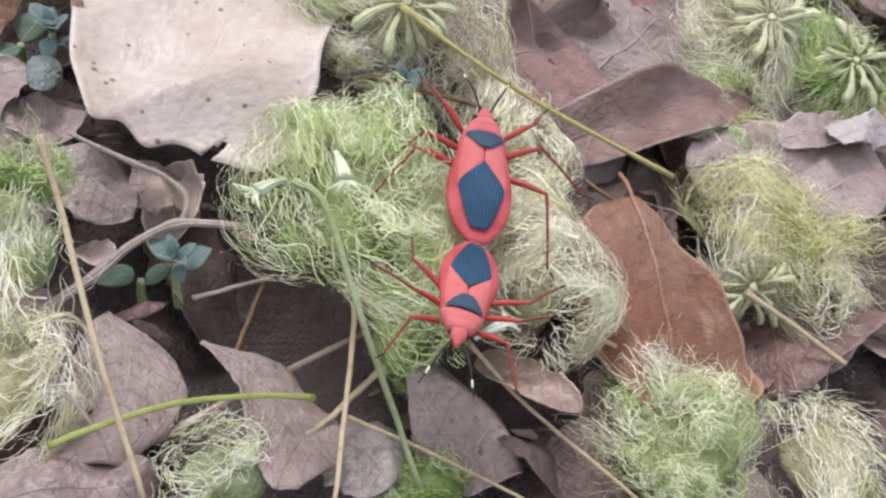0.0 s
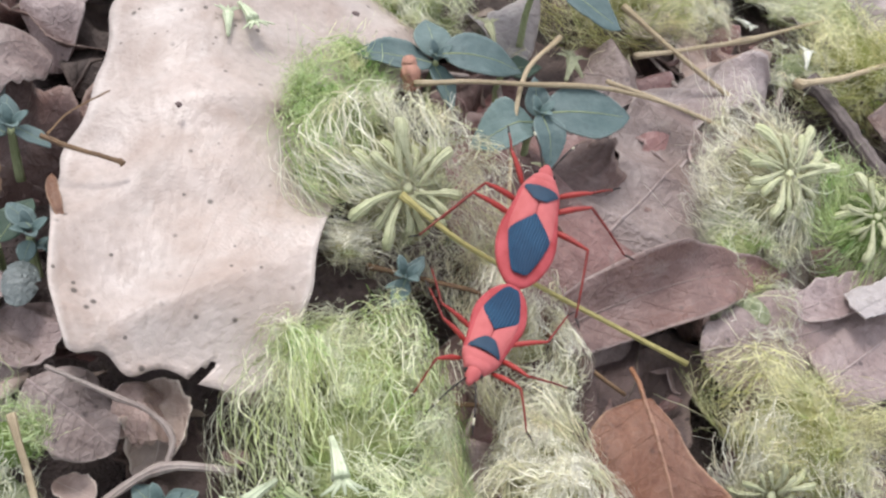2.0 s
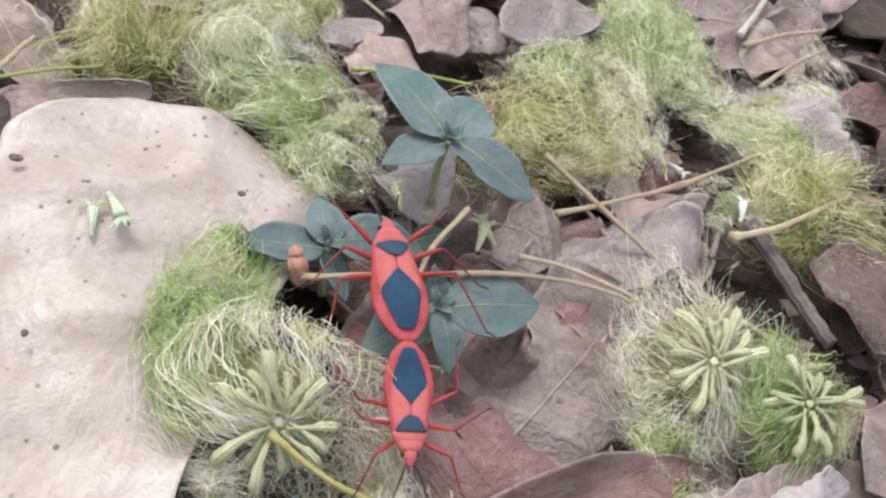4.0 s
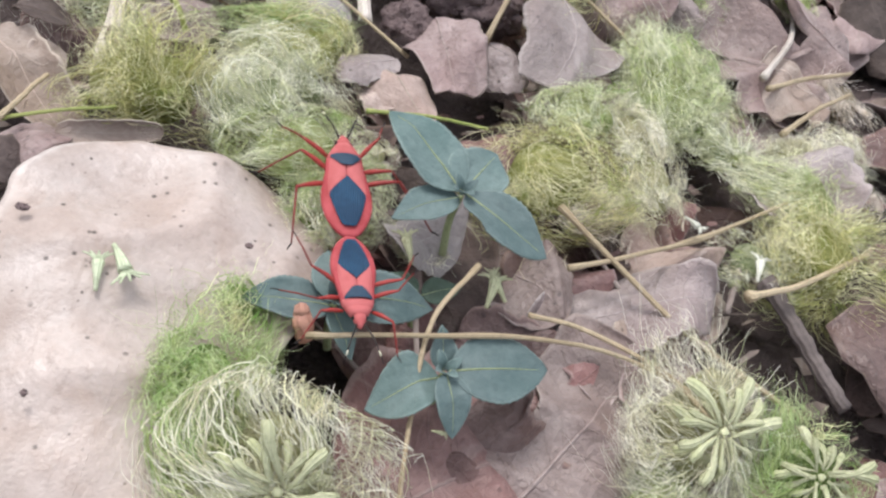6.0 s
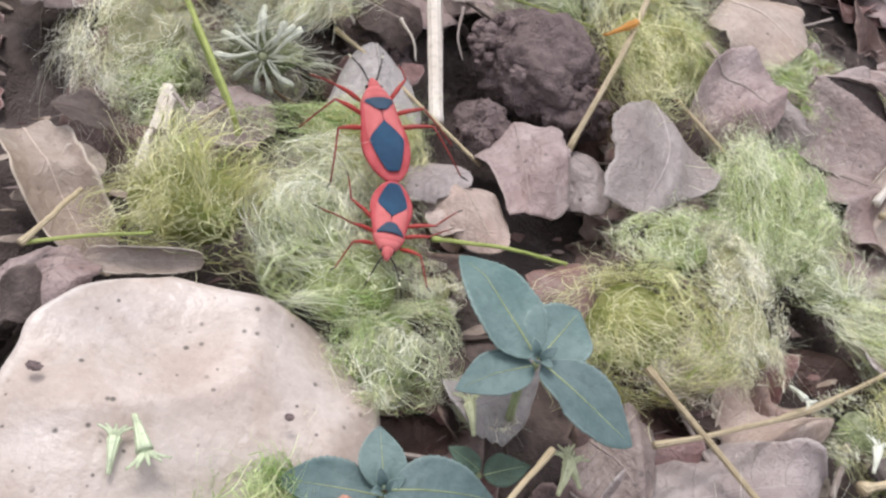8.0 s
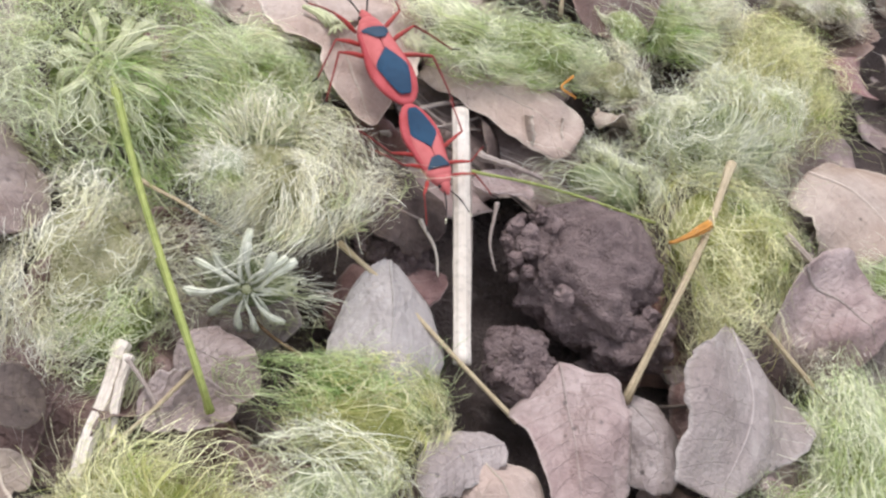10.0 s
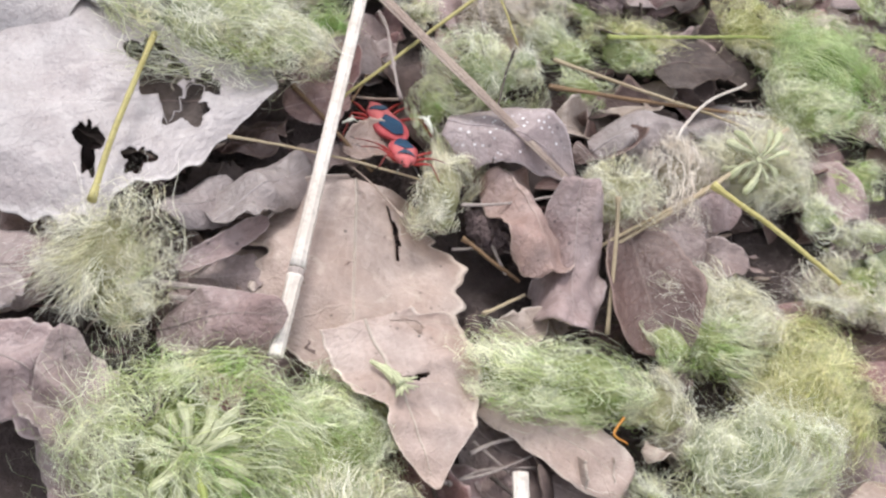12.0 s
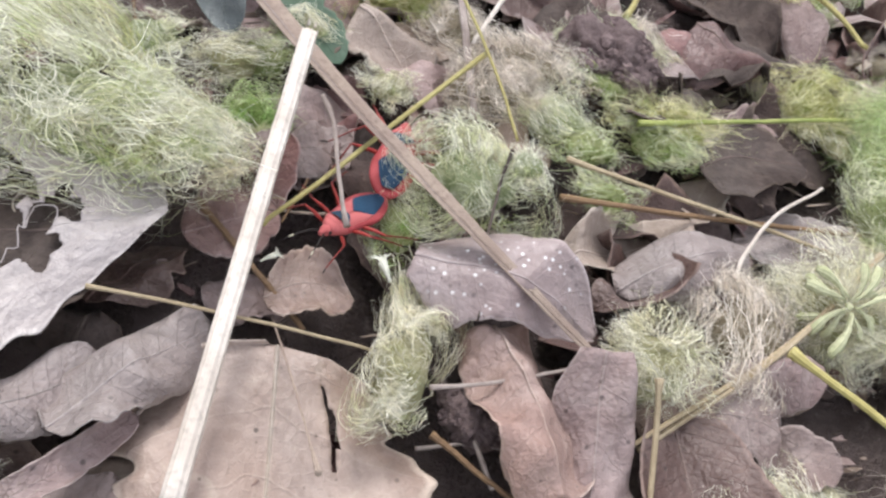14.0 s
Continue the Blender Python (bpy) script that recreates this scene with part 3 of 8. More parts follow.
def strands(count, size, seed, style, hair, segments=11, spread=1.0, lean=(0, 0, 1), swirl=1.0, reach=1.0, hood=1.35, stray=1.0):
    """Fine filaments over a dome, as one mesh: combed round it ("mop"), standing out from it ("pompon") or hanging from its rim ("skirt"),
    with frizzy strays that leave the dome."""
    rng = np.random.default_rng(seed)
    size = np.array(size, float)
    sway, fine = waves(rng, 7, 1.2, 3.4), waves(rng, 12, 6, 15)
    z = rng.uniform(-0.3, 1, count) if style != "skirt" else np.cos(rng.uniform(hood - 1.0, hood, count))
    if style == "pompon":
        z = rng.uniform(-0.1, 1, count)
    phi = rng.uniform(0, 2 * np.pi, count)
    clump = rng.integers(0, max(3, count // 16), count)
    if style != "pompon":
        z, phi = np.clip(z[clump] + rng.normal(0, 0.11, count), -0.35, 0.999), phi[clump] + rng.normal(0, 0.16, count)
    rr = np.sqrt(1 - z * z)
    n = np.stack([rr * np.cos(phi), rr * np.sin(phi), z], 1)
    path = np.zeros((count, segments + 1, 3))
    frizz = rng.random(count) < 0.36
    lock = ~frizz & (rng.random(count) < 0.4)[clump] & (rng.random(count) < 0.7)
    curl_a, curl_b = rng.normal(size=(count, 3)), rng.normal(size=(count, 3))
    turn, phase = rng.uniform(5, 15, count)[:, None], rng.uniform(0, 6.28, count)[:, None]
    tame = ~frizz[:, None]
    curl_a, curl_b = np.where(tame, 0.85 * curl_a[clump] + 0.35 * curl_a, curl_a), np.where(tame, 0.85 * curl_b[clump] + 0.35 * curl_b, curl_b)
    turn, phase = np.where(tame, turn[clump] + 0.05 * turn, turn), np.where(tame, phase[clump] + 0.12 * phase, phase)
    lift = np.where(lock, rng.uniform(0.96, 1.10, count), rng.uniform(0.72, 1.04, count)) + rng.normal(0, 0.07, count)[clump]
    if style == "pompon":
        far = rng.uniform(0.6, 1.15, count) * reach
        for s in range(segments + 1):
            f = s / segments
            out = n * (0.3 + 0.72 * f * far)[:, None]
            out += 0.5 * f**1.5 * spread * (0.5 * sway(n) + 0.30 * fine(n * (1 + 0.4 * f)))
            out += 0.16 * f * spread * (curl_a * np.sin(turn * f) + curl_b * (np.cos(turn * f) - 1))
            out[:, 2] -= 0.4 * f * f * (1 - n[:, 2])
            path[:, s] = out * size
    else:
        axis = np.array(lean, float)
        step = np.where(frizz, rng.uniform(0.35, 0.8, count), rng.uniform(0.5, 1.25, count)) * reach / segments
        here = n.copy()
        for s in range(segments + 1):
            f = s / segments
            rise = lift + np.where(frizz, 0.12 + 0.24 * stray, 0.08) * f**1.3 + 0.06 * np.sin(5 * f + phase[:, 0])
            path[:, s] = here * (size * rise[:, None])
            if style == "skirt":
                way = np.stack([here[:, 0] * here[:, 2], here[:, 1] * here[:, 2], -(here[:, 0] ** 2 + here[:, 1] ** 2)], 1) + 0.5 * swirl * np.cross(here, axis)
            else:
                way = 0.5 * swirl * np.cross(here, axis) + 0.12 * axis
            loose = 0.45 if style == "skirt" else 1.0
            curly = loose * curl_a * np.sin(turn * f + phase) + loose * curl_b * np.cos(turn * f + phase)
            way = way + loose * spread * (1.25 * sway(here) + 0.55 * fine(here)) + np.where(frizz, 1.25, 0.8)[:, None] * curly + loose * 0.55 * np.roll(curl_b, 1, 1)
            way -= (way * here).sum(1)[:, None] * here
            way /= np.linalg.norm(way, axis=1)[:, None] + 1e-9
            here = here + way * step[:, None]
            here /= np.linalg.norm(here, axis=1)[:, None]
            here[:, 2] = np.maximum(here[:, 2], -0.5)
    # lumps over the whole head, and locks that leave it
    lump = waves(rng, 8, 1.6, 4.2)
    out = path / (np.linalg.norm(path, axis=2)[..., None] + 1e-9)
    path *= 1 + np.clip(0.30 * lump(path / size)[..., :1], -0.2, 0.36)
    f = np.linspace(0, 1, segments + 1)[None, :, None]
    away = rng.normal(size=(count, 3))[clump] * (0.22, 0.22, 0.08) + (0, 0, 0.01)
    gone = (rng.random(count) < 0.22 * stray)[clump] & (rng.random(count) < 0.7)
    path += (gone[:, None, None] * f**2) * (away[:, None, :] + 0.12 * out + 0.10 * rng.normal(size=(count, 1, 3))) * size.max()
    # every thread is crimped a little
    ripple = np.sin(rng.uniform(9, 19, count)[:, None] * f[..., 0] + rng.uniform(0, 6.28, count)[:, None])[..., None]
    path += 0.00034 * ripple * np.sqrt(f) * rng.normal(size=(count, 1, 3)) * np.array((1, 1, 0.6))
    t = np.gradient(path, axis=1)
    t /= np.linalg.norm(t, axis=2)[..., None] + 1e-12
    # flat threads, broad side outwards
    outward = path / (np.linalg.norm(path / size, axis=2)[..., None] * size**2 + 1e-9)
    outward /= np.linalg.norm(outward, axis=2)[..., None] + 1e-12
    u = np.cross(t, outward + 0.45 * rng.normal(size=(count, 1, 3)))
    u /= np.linalg.norm(u, axis=2)[..., None] + 1e-12
    radius = hair * np.where(frizz, rng.uniform(0.4, 0.75, count), np.where(lock, rng.uniform(1.0, 1.6, count), rng.uniform(0.6, 1.15, count)))[:, None] * np.linspace(1.1, 0.5, segments + 1)[None]
    verts = np.stack([path + radius[..., None] * u, path - radius[..., None] * u], 2).reshape(-1, 3)
    base = (np.arange(count) * (segments + 1) * 2)[:, None] + (np.arange(segments) * 2)[None, :]
    quads = np.stack([base, base + 1, base + 3, base + 2], -1).reshape(-1, 4)
    along = np.broadcast_to(np.linspace(0, 1, segments + 1)[None, :, None], (count, segments + 1, 2)).reshape(-1)
    me = bpy.data.meshes.new("filaments")
    me.vertices.add(len(verts))
    me.vertices.foreach_set("co", verts.astype(np.float32).ravel())
    me.loops.add(quads.size)
    me.loops.foreach_set("vertex_index", quads.astype(np.int32).ravel())
    me.polygons.add(len(quads))
    me.polygons.foreach_set("loop_start", np.arange(0, quads.size, 4, dtype=np.int32))
    me.polygons.foreach_set("use_smooth", np.ones(len(quads), bool))
    me.update(calc_edges=True)
    a = me.attributes.new("strand", "FLOAT_VECTOR", "POINT")
    a.data.foreach_set("vector", np.stack([along, np.repeat(lock, (segments + 1) * 2), 0 * along], 1).astype(np.float32).ravel())
    return me


def pad(size, seed):
    """The matted inside of a flower head: a low, lumpy dome."""
    rng = np.random.default_rng(seed)
    lump = waves(rng, 9, 2, 6)
    nu, nv = 10, 20
    a = np.linspace(0, 2.2, nu)[:, None]
    b = np.linspace(0, 2 * np.pi, nv, endpoint=False)[None]
    d = np.stack([np.sin(a) * np.cos(b), np.sin(a) * np.sin(b), np.cos(a) + 0 * b], -1).reshape(-1, 3)
    p = d * (1 + 0.16 * lump(d)[:, :1]) * np.array(size)
    faces = [(i * nv + j, i * nv + (j + 1) % nv, (i + 1) * nv + (j + 1) % nv, (i + 1) * nv + j) for i in range(nu - 1) for j in range(nv)]
    return mesh_from("pad", p, faces, True, "strand", np.zeros((len(p), 3)))


def bud_mesh(length, width, seed=0):
    """A small tubular flower: a thin foot that swells to a toothed mouth."""
    s = np.linspace(0, 1, 9)
    r = width * (0.26 + 0.72 * s + 0.28 * np.exp(-(((s - 0.78) / 0.2) ** 2)))
    r[-1] *= 0.7
    line = np.stack([0.10 * length * np.sin(3 * s + 2.1 * seed), length * s, 0.10 * length * np.sin(2.2 * s) - 0.16 * length * s**2], 1)
    return tube(line, r, 8, 0.72, (), seed, 0.26)


BUDS = [bud_mesh(0.0098, 0.00100, k) for k in range(4)]
for me in BUDS:
    me.materials.append(STALK["bud"])
WHITE_BUDS = [bud_mesh(0.0092, 0.0008, 7 + k) for k in range(3)]
for me in WHITE_BUDS:
    me.materials.append(STALK["white"])


def flower_head(place, size, style="mop", kind="mixed", count=600, seed=1, tilt=(0, 0, 0), spin=0.0, spokes=0, white=False, stem=(), stem_width=0.001,
                stem_kind="straw", label="wilted powder-puff flower head, green and cream", lean=(0.2, 0.3, 1), reach=1.0, spread=1.2, hair=0.000068, mat=0.64, swirl=1.0, stray=1.0):
    """A fallen flower head: a matted pad, fine filaments, a wheel of tubular flowers where its underside shows, and its stalk."""
    ob = root("flower_head", place, label, "flower", "fallen flower heads")
    ob.rotation_euler = [radians(a) for a in tilt]
    if mat:
        part("pad", pad([v * mat for v in size], seed), PAD[kind], ob)
    if count:
        tagged(part("fluff", strands(count, size, seed, style, hair, lean=lean, reach=reach, spread=spread, swirl=swirl, hood=1.45 if spokes else 1.35, stray=stray), HAIR[kind], ob), kind="stuff")
    rng = np.random.default_rng(seed + 9)
    for k in range(spokes):
        polar = radians(rng.uniform(52, 104))
        m = pose(0, 0, size[2] * 1.02, 0, 0, 360 * (k + rng.uniform(-0.5, 0.5)) / spokes) @ pose(0, 0.0012, 0, 90 - math.degrees(polar) - 18, 0, 0)
        bud = part("bud", (WHITE_BUDS if white else BUDS)[k % 3], None, ob)
        s = rng.uniform(0.6, 1.15) * min(0.94, size[0] / 0.0132)
        bud.matrix_local = m @ Matrix.Diagonal((s, s, s, 1))
    if spokes:
        hub = part("hub", pad([0.0008, 0.0008, 0.0004], seed), STALK["bud"], ob)
        hub.location = (0, 0, size[2] * 1.0)
    if stem:
        inv = Matrix.LocRotScale(ob.location, ob.rotation_euler, None).inverted()
        pts = [inv @ Vector(p) for p in stem]
        part("stalk", tube(glide(pts, 20), np.linspace(stem_width / 2, stem_width * 0.45, 20), 8, 1.0, ((0.0, 0.5), (1.0, 0.3)), seed, 0.05), STALK[stem_kind], ob, "thin dry flower stalk")
    return ob


def seedling(place, leaves, label="blue-green seedling with opposite leaves", kind="green", stem=0.012, heart=True):
    """A small plant: leaves as (heading, length, width, rise) in degrees and metres about its stem."""
    ob = root("seedling", place, label, "plant", "seedlings")
    part("stem", tube(glide([(0.001, -0.001, -stem), (0, 0.0005, -stem / 2), (0, 0, 0.0003)], 10), np.linspace(0.0008, 0.0006, 10), 7), STALK["fresh"], ob)
    for k, (heading, length, width, rise) in enumerate(leaves):
        leaf = blade("leaf", LEAF[kind], ob, length, width, 0.00025, True, STALK["fresh"], blunt=0.6, sharp=0.92, curl=0.3, bend=0.05, wave=0.03,
                     crumple=0.3, ragged=0.12, seed=k + int(1e5 * abs(place[0])), nu=31, nv=13, teeth=0.22)
        leaf.matrix_local = pose(0, 0, 0.0004 * k, 0, 0, heading) @ pose(0, 0.0006, 0, rise, 6 * (-1) ** k, 0)
    if heart:
        for k in range(4):
            tip = blade("leaf", LEAF[kind], ob, 0.0035, 0.0018, 0.0002, False, blunt=0.6, sharp=0.8, curl=0.6, bend=0.1, crumple=0.1, ragged=0.1, seed=k, nu=9, nv=7)
            tip.matrix_local = pose(0, 0, 0.001, 0, 0, 90 * k + 35) @ pose(0, 0.0004, 0, 48, 0, 0)
    return ob


def floret(place, heading, size=0.008, kind="mint", rise=8, label="small pale green tubular floret fallen on a leaf"):
    """A single fallen floret: a tube with spread teeth."""
    ob = root("floret", place, label, "flower", "fallen florets")
    ob.rotation_euler = (radians(rise), 0, radians(heading))
    s = np.linspace(0, 1, 8)
    part("tube", tube(np.stack([0 * s, size * 0.7 * s, 0.05 * size * np.sin(3 * s)], 1), size * (0.05 + 0.10 * s**1.5), 8, 1, (), 1, 0.06), STALK[kind], ob)
    for k in range(5):
        a = radians(-36 + 18 * k)
        tooth = glide([(0, 0.66 * size, 0), (0.16 * size * math.sin(a * 1.7), 0.85 * size, 0.05 * size), (0.42 * size * math.sin(a * 1.6), size * (0.8 + 0.2 * math.cos(a)), 0.02 * size)], 7)
        part("petal", tube(tooth, np.linspace(0.06, 0.02, 7) * size, 6, 0.5), STALK[kind], ob)
    return ob


def crumb_mesh():
    rng = np.random.default_rng(77)
    bm = bmesh.new()
    bmesh.ops.create_icosphere(bm, subdivisions=2, radius=0.0011)
    for v in bm.verts:
        v.co *= 1 + 0.13 * rng.normal()
    me = bpy.data.meshes.new("crumb")
    bm.to_mesh(me)
    bm.free()
    me.materials.append(CLOD)
    return me


CRUMB = crumb_mesh()


def clod(place, size, seed, label="dark crumbly clod of soil"):
    rng = np.random.default_rng(seed)
    big, mid, small = waves(rng, 8, 1.5, 4), waves(rng, 14, 6, 13), waves(rng, 16, 18, 38)
    bm = bmesh.new()
    bmesh.ops.create_icosphere(bm, subdivisions=5, radius=1.0)
    p = np.array([v.co for v in bm.verts])
    r = 0.92 + 0.16 * big(p)[:, :1] + 0.10 * mid(p)[:, :1] + 0.05 * small(p)[:, :1]
    for v, q in zip(bm.verts, p * r * np.array(size)):
        v.co = q
    me = bpy.data.meshes.new("clod")
    bm.to_mesh(me)
    bm.free()
    me.polygons.foreach_set("use_smooth", [True] * len(me.polygons))
    ob = part("soil_clod", me, CLOD)
    ob.location = place
    if max(size) > 0.004:
        for k in range(64):
            d = Vector(rng.normal(size=3)).normalized()
            d.z = abs(d.z)
            crumb = part("crumb", CRUMB, None, ob)
            crumb.location = Vector((d.x * size[0], d.y * size[1], d.z * size[2])) * rng.uniform(0.80, 0.95)
            crumb.scale = [100 * max(size) * rng.uniform(0.5, 1.0) * rng.choice([0.5, 0.8, 1.2, 1.8])] * 3
            crumb.rotation_euler = rng.uniform(0, 6, 3)
    return tagged(ob, label, "soil", "clods")


# ---- the ground ----
def ground():
    """Dark soil: fine relief in the middle, one sheet out to the horizon."""
    near_x, near_y = np.linspace(-0.26, 0.34, 121), np.linspace(-0.06, 0.86, 185)
    out = np.array([0.03, 0.09, 0.25, 0.7, 2, 6, 20, 60])
    xs = np.concatenate([near_x[0] - out[::-1], near_x, near_x[-1] + out])
    ys = np.concatenate([near_y[0] - out[::-1], near_y, near_y[-1] + out])
    gx, gy = np.meshgrid(xs, ys)
    rng = np.random.default_rng(4)
    big, mid, small = waves(rng, 8, 50, 120), waves(rng, 10, 180, 380), waves(rng, 12, 500, 900)
    p = np.stack([gx, gy, 0 * gx], -1)
    z = np.vectorize(litter)(gx, gy) - 0.0145 - 0.007 * np.vectorize(hollow)(gx, gy) + 0.0022 * big(p)[..., 0] + 0.0012 * mid(p)[..., 0] + 0.0006 * small(p)[..., 0]
    p[..., 2] = z
    n = len(xs)
    faces = [(i * n + j, i * n + j + 1, (i + 1) * n + j + 1, (i + 1) * n + j) for i in range(len(ys) - 1) for j in range(n - 1)]
    return tagged(part("ground", mesh_from("ground", p.reshape(-1, 3), faces), SOIL), "dark brown crumbly soil under the leaf litter", "ground", kind="structure")


ground()


# ---- large leaves ----
dry_leaf((-0.0150, 0.1008, -0.0049), (-0.0135, 0.1985, 0.0018), 0.0587, kind='pale', roll=4.7, rib_size=0.15, blunt=0.42, sharp=0.22, foot=0.3, curl=-0.42, bend=0.03, wave=0.035, crumple=0.42, ragged=0.38, seed=11, nu=90, nv=47, bow=0.1, right_edge=((0, 0.46), (0.03, 0.56), (0.1, 0.58), (0.3, 0.56), (0.5, 0.68), (0.7, 0.98), (0.82, 1.18), (0.9, 1.24), (0.97, 1.1), (1, 0.85)), left_edge=((0, 0.36), (0.05, 0.5), (0.12, 0.64), (0.3, 0.86), (0.5, 0.93), (0.7, 0.87), (0.85, 0.72), (0.95, 0.42), (1, 0.1)), holes=((0.0, 0.45, 0.03, 0.05),), label='large pale cream leaf with fine dark specks and lobed edge')
dry_leaf((0.0589, 0.1081, -0.0055), (0.0649, 0.0712, -0.0105), 0.0260, kind='rust', roll=0.7, curl=-0.5, bend=0.05, wave=0.06, crumple=0.45, ragged=0.35, seed=12, petiole=0.006, nu=60, nv=31, right_edge=((0, 0.1), (0.07, 0.62), (0.25, 0.9), (0.5, 1.0), (0.8, 0.9), (1, 0.5)), left_edge=((0, 0.1), (0.13, 0.26), (0.3, 0.4), (0.45, 0.6), (0.67, 0.97), (0.9, 1.0), (1, 0.7)), creases=((0.5, 0.15, 8, 0.2),), label='glossy rust-brown leaf with a curled paler rim')
dry_leaf((0.0447, 0.1193, -0.0088), (0.0955, 0.1428, -0.0075), 0.0138, kind='plum', roll=24.1, blunt=0.5, sharp=0.75, curl=0.3, bend=0.02, wave=0.1, crumple=0.45, ragged=0.25, seed=13, nu=46, bow=-0.2, left_edge=((0, 0.5), (0.2, 0.9), (0.5, 1.0), (0.8, 0.55), (1, 0.05)), right_edge=((0, 0.5), (0.2, 0.9), (0.5, 1.0), (0.8, 0.55), (1, 0.05)), creases=((0.5, -0.1, 4, 0.25),), label='crumpled mauve-brown leaf with a pointed tip')
dry_leaf((0.0572, 0.1440, -0.0065), (0.0842, 0.1765, -0.0050), 0.0290, kind='mauve', roll=6.0, curl=-0.35, bend=0.03, wave=0.05, crumple=0.5, ragged=0.3, seed=14, nu=64, nv=33, left_edge=((0, 0.95), (0.15, 0.8), (0.3, 0.58), (0.42, 0.62), (0.58, 0.95), (0.8, 1.04), (0.93, 0.78), (1, 0.1)), right_edge=((0, 0.8), (0.3, 0.95), (0.6, 1.0), (0.84, 0.92), (0.95, 0.55), (1, 0.1)), label='broad mauve-brown leaf with a torn edge')
dry_leaf((0.0460, 0.1551, -0.0110), (0.0669, 0.1422, -0.0105), 0.0317, kind='brown', roll=2.7, blunt=0.3, sharp=0.4, curl=0.1, crumple=0.55, ragged=1.1, seed=15, wave=0.1, bow=0.1, label='reddish brown torn leaf fragment')
dry_leaf((0.0314, 0.1352, -0.0106), (0.0728, 0.1564, -0.0098), 0.0535, kind='plum', roll=2.5, blunt=0.35, sharp=0.4, curl=-0.3, crumple=0.5, ragged=0.5, seed=131, nu=46, bow=-0.06, label='broad reddish brown leaf under the stalks')
dry_leaf((0.0480, 0.1775, -0.0125), (0.0700, 0.1760, -0.0120), 0.0177, kind='brown', roll=4.0, blunt=0.4, sharp=0.6, curl=-0.2, crumple=0.5, ragged=0.7, seed=16, bow=0.1, label='dark brown leaf with a pale turned-up edge')
dry_leaf((0.0719, 0.1215, -0.0107), (0.1103, 0.1361, -0.0099), 0.0188, kind='mauve', roll=15.3, blunt=0.4, sharp=0.45, curl=-0.5, crumple=0.55, ragged=0.7, seed=17, bow=0.03, label='grey-mauve leaf half under a flower head')
dry_leaf((0.0966, 0.1203, -0.0098), (0.1193, 0.1370, -0.0088), 0.0196, kind='mauve', roll=2.6, blunt=0.35, sharp=0.4, curl=-0.5, crumple=0.5, seed=18, label='pinkish grey leaf in the litter')
dry_leaf((0.1021, 0.1324, -0.0061), (0.1209, 0.1414, -0.0056), 0.0090, kind='silver', roll=15.7, blunt=0.4, sharp=0.4, curl=-0.8, crumple=0.5, seed=19, bow=-0.11, left_edge=((0, 0.3), (0.2, 0.95), (0.5, 0.7), (0.75, 1.0), (1, 0.15)), right_edge=((0, 0.3), (0.3, 0.7), (0.5, 1.0), (0.8, 0.6), (1, 0.15)), creases=((0.35, 0.1, 35, -0.5), (0.7, -0.2, -40, 0.4)), ragged=1.0, label='whitish curled leaf fragment')
dry_leaf((0.0922, 0.1320, -0.0081), (0.1175, 0.1458, -0.0073), 0.0087, kind='mauve', roll=2.8, blunt=0.4, sharp=0.5, curl=0.5, crumple=0.5, seed=20, label='grey leaf fragment in the leaf litter')

# ---- near the start ----
dry_leaf((-0.0178, 0.0764, -0.0141), (-0.0152, 0.0532, -0.0144), 0.0155, kind='mauve', roll=-7.3, blunt=0.4, sharp=0.4, curl=-0.6, bend=0.05, crumple=0.4, ragged=0.4, seed=21, holes=((0.72, 0.55, 0.025, 0.07),), bow=-0.23, left_edge=((0, 0.05), (0.15, 0.5), (0.4, 0.95), (0.7, 1.0), (1, 0.5)), right_edge=((0, 0.05), (0.15, 0.55), (0.4, 0.95), (0.7, 0.9), (1, 0.4)), label='smooth mauve leaf with a hole')
dry_leaf((-0.0048, 0.0719, -0.0131), (0.0122, 0.0548, -0.0134), 0.0149, kind='mauve', roll=-14.9, blunt=0.45, sharp=0.4, curl=-0.4, crumple=0.5, ragged=0.5, seed=22, bow=-0.12, left_edge=((0, 0.05), (0.3, 0.5), (0.6, 0.85), (0.88, 1.0), (1, 0.5)), right_edge=((0, 0.05), (0.3, 0.35), (0.6, 0.75), (0.88, 0.95), (1, 0.5)), label='triangular mauve leaf fragment')
dry_leaf((-0.0269, 0.0472, -0.0175), (-0.0066, 0.0530, -0.0175), 0.0120, kind='mauve', roll=5.2, curl=-0.4, crumple=0.8, seed=23, bow=0.05, label='mauve-brown leaf lying flat')
dry_leaf((0.0221, 0.0706, -0.0152), (0.0395, 0.0600, -0.0165), 0.0125, kind='mauve', roll=5.7, curl=-0.5, crumple=0.7, ragged=0.5, seed=24, left_edge=((0, 0.25), (0.2, 0.9), (0.6, 1.0), (0.85, 0.7), (1, 0.1)), right_edge=((0, 0.25), (0.25, 0.75), (0.55, 1.0), (0.8, 0.85), (1, 0.1)), creases=((0.45, 0.0, 12, -0.35),), label='pale grey leaf with fine speckles')
dry_leaf((0.0139, 0.0649, -0.0152), (0.0219, 0.0562, -0.0154), 0.0135, kind='grey', roll=0.6, curl=-0.4, crumple=0.6, seed=25, bow=-0.14, label='small grey leaf in the leaf litter')
dry_leaf((0.0337, 0.0776, -0.0120), (0.0470, 0.0674, -0.0122), 0.0072, kind='hazel', roll=20.9, blunt=0.4, sharp=0.7, curl=0.9, crumple=0.6, seed=26, bow=0.09, label='pinkish curled leaf fragment')
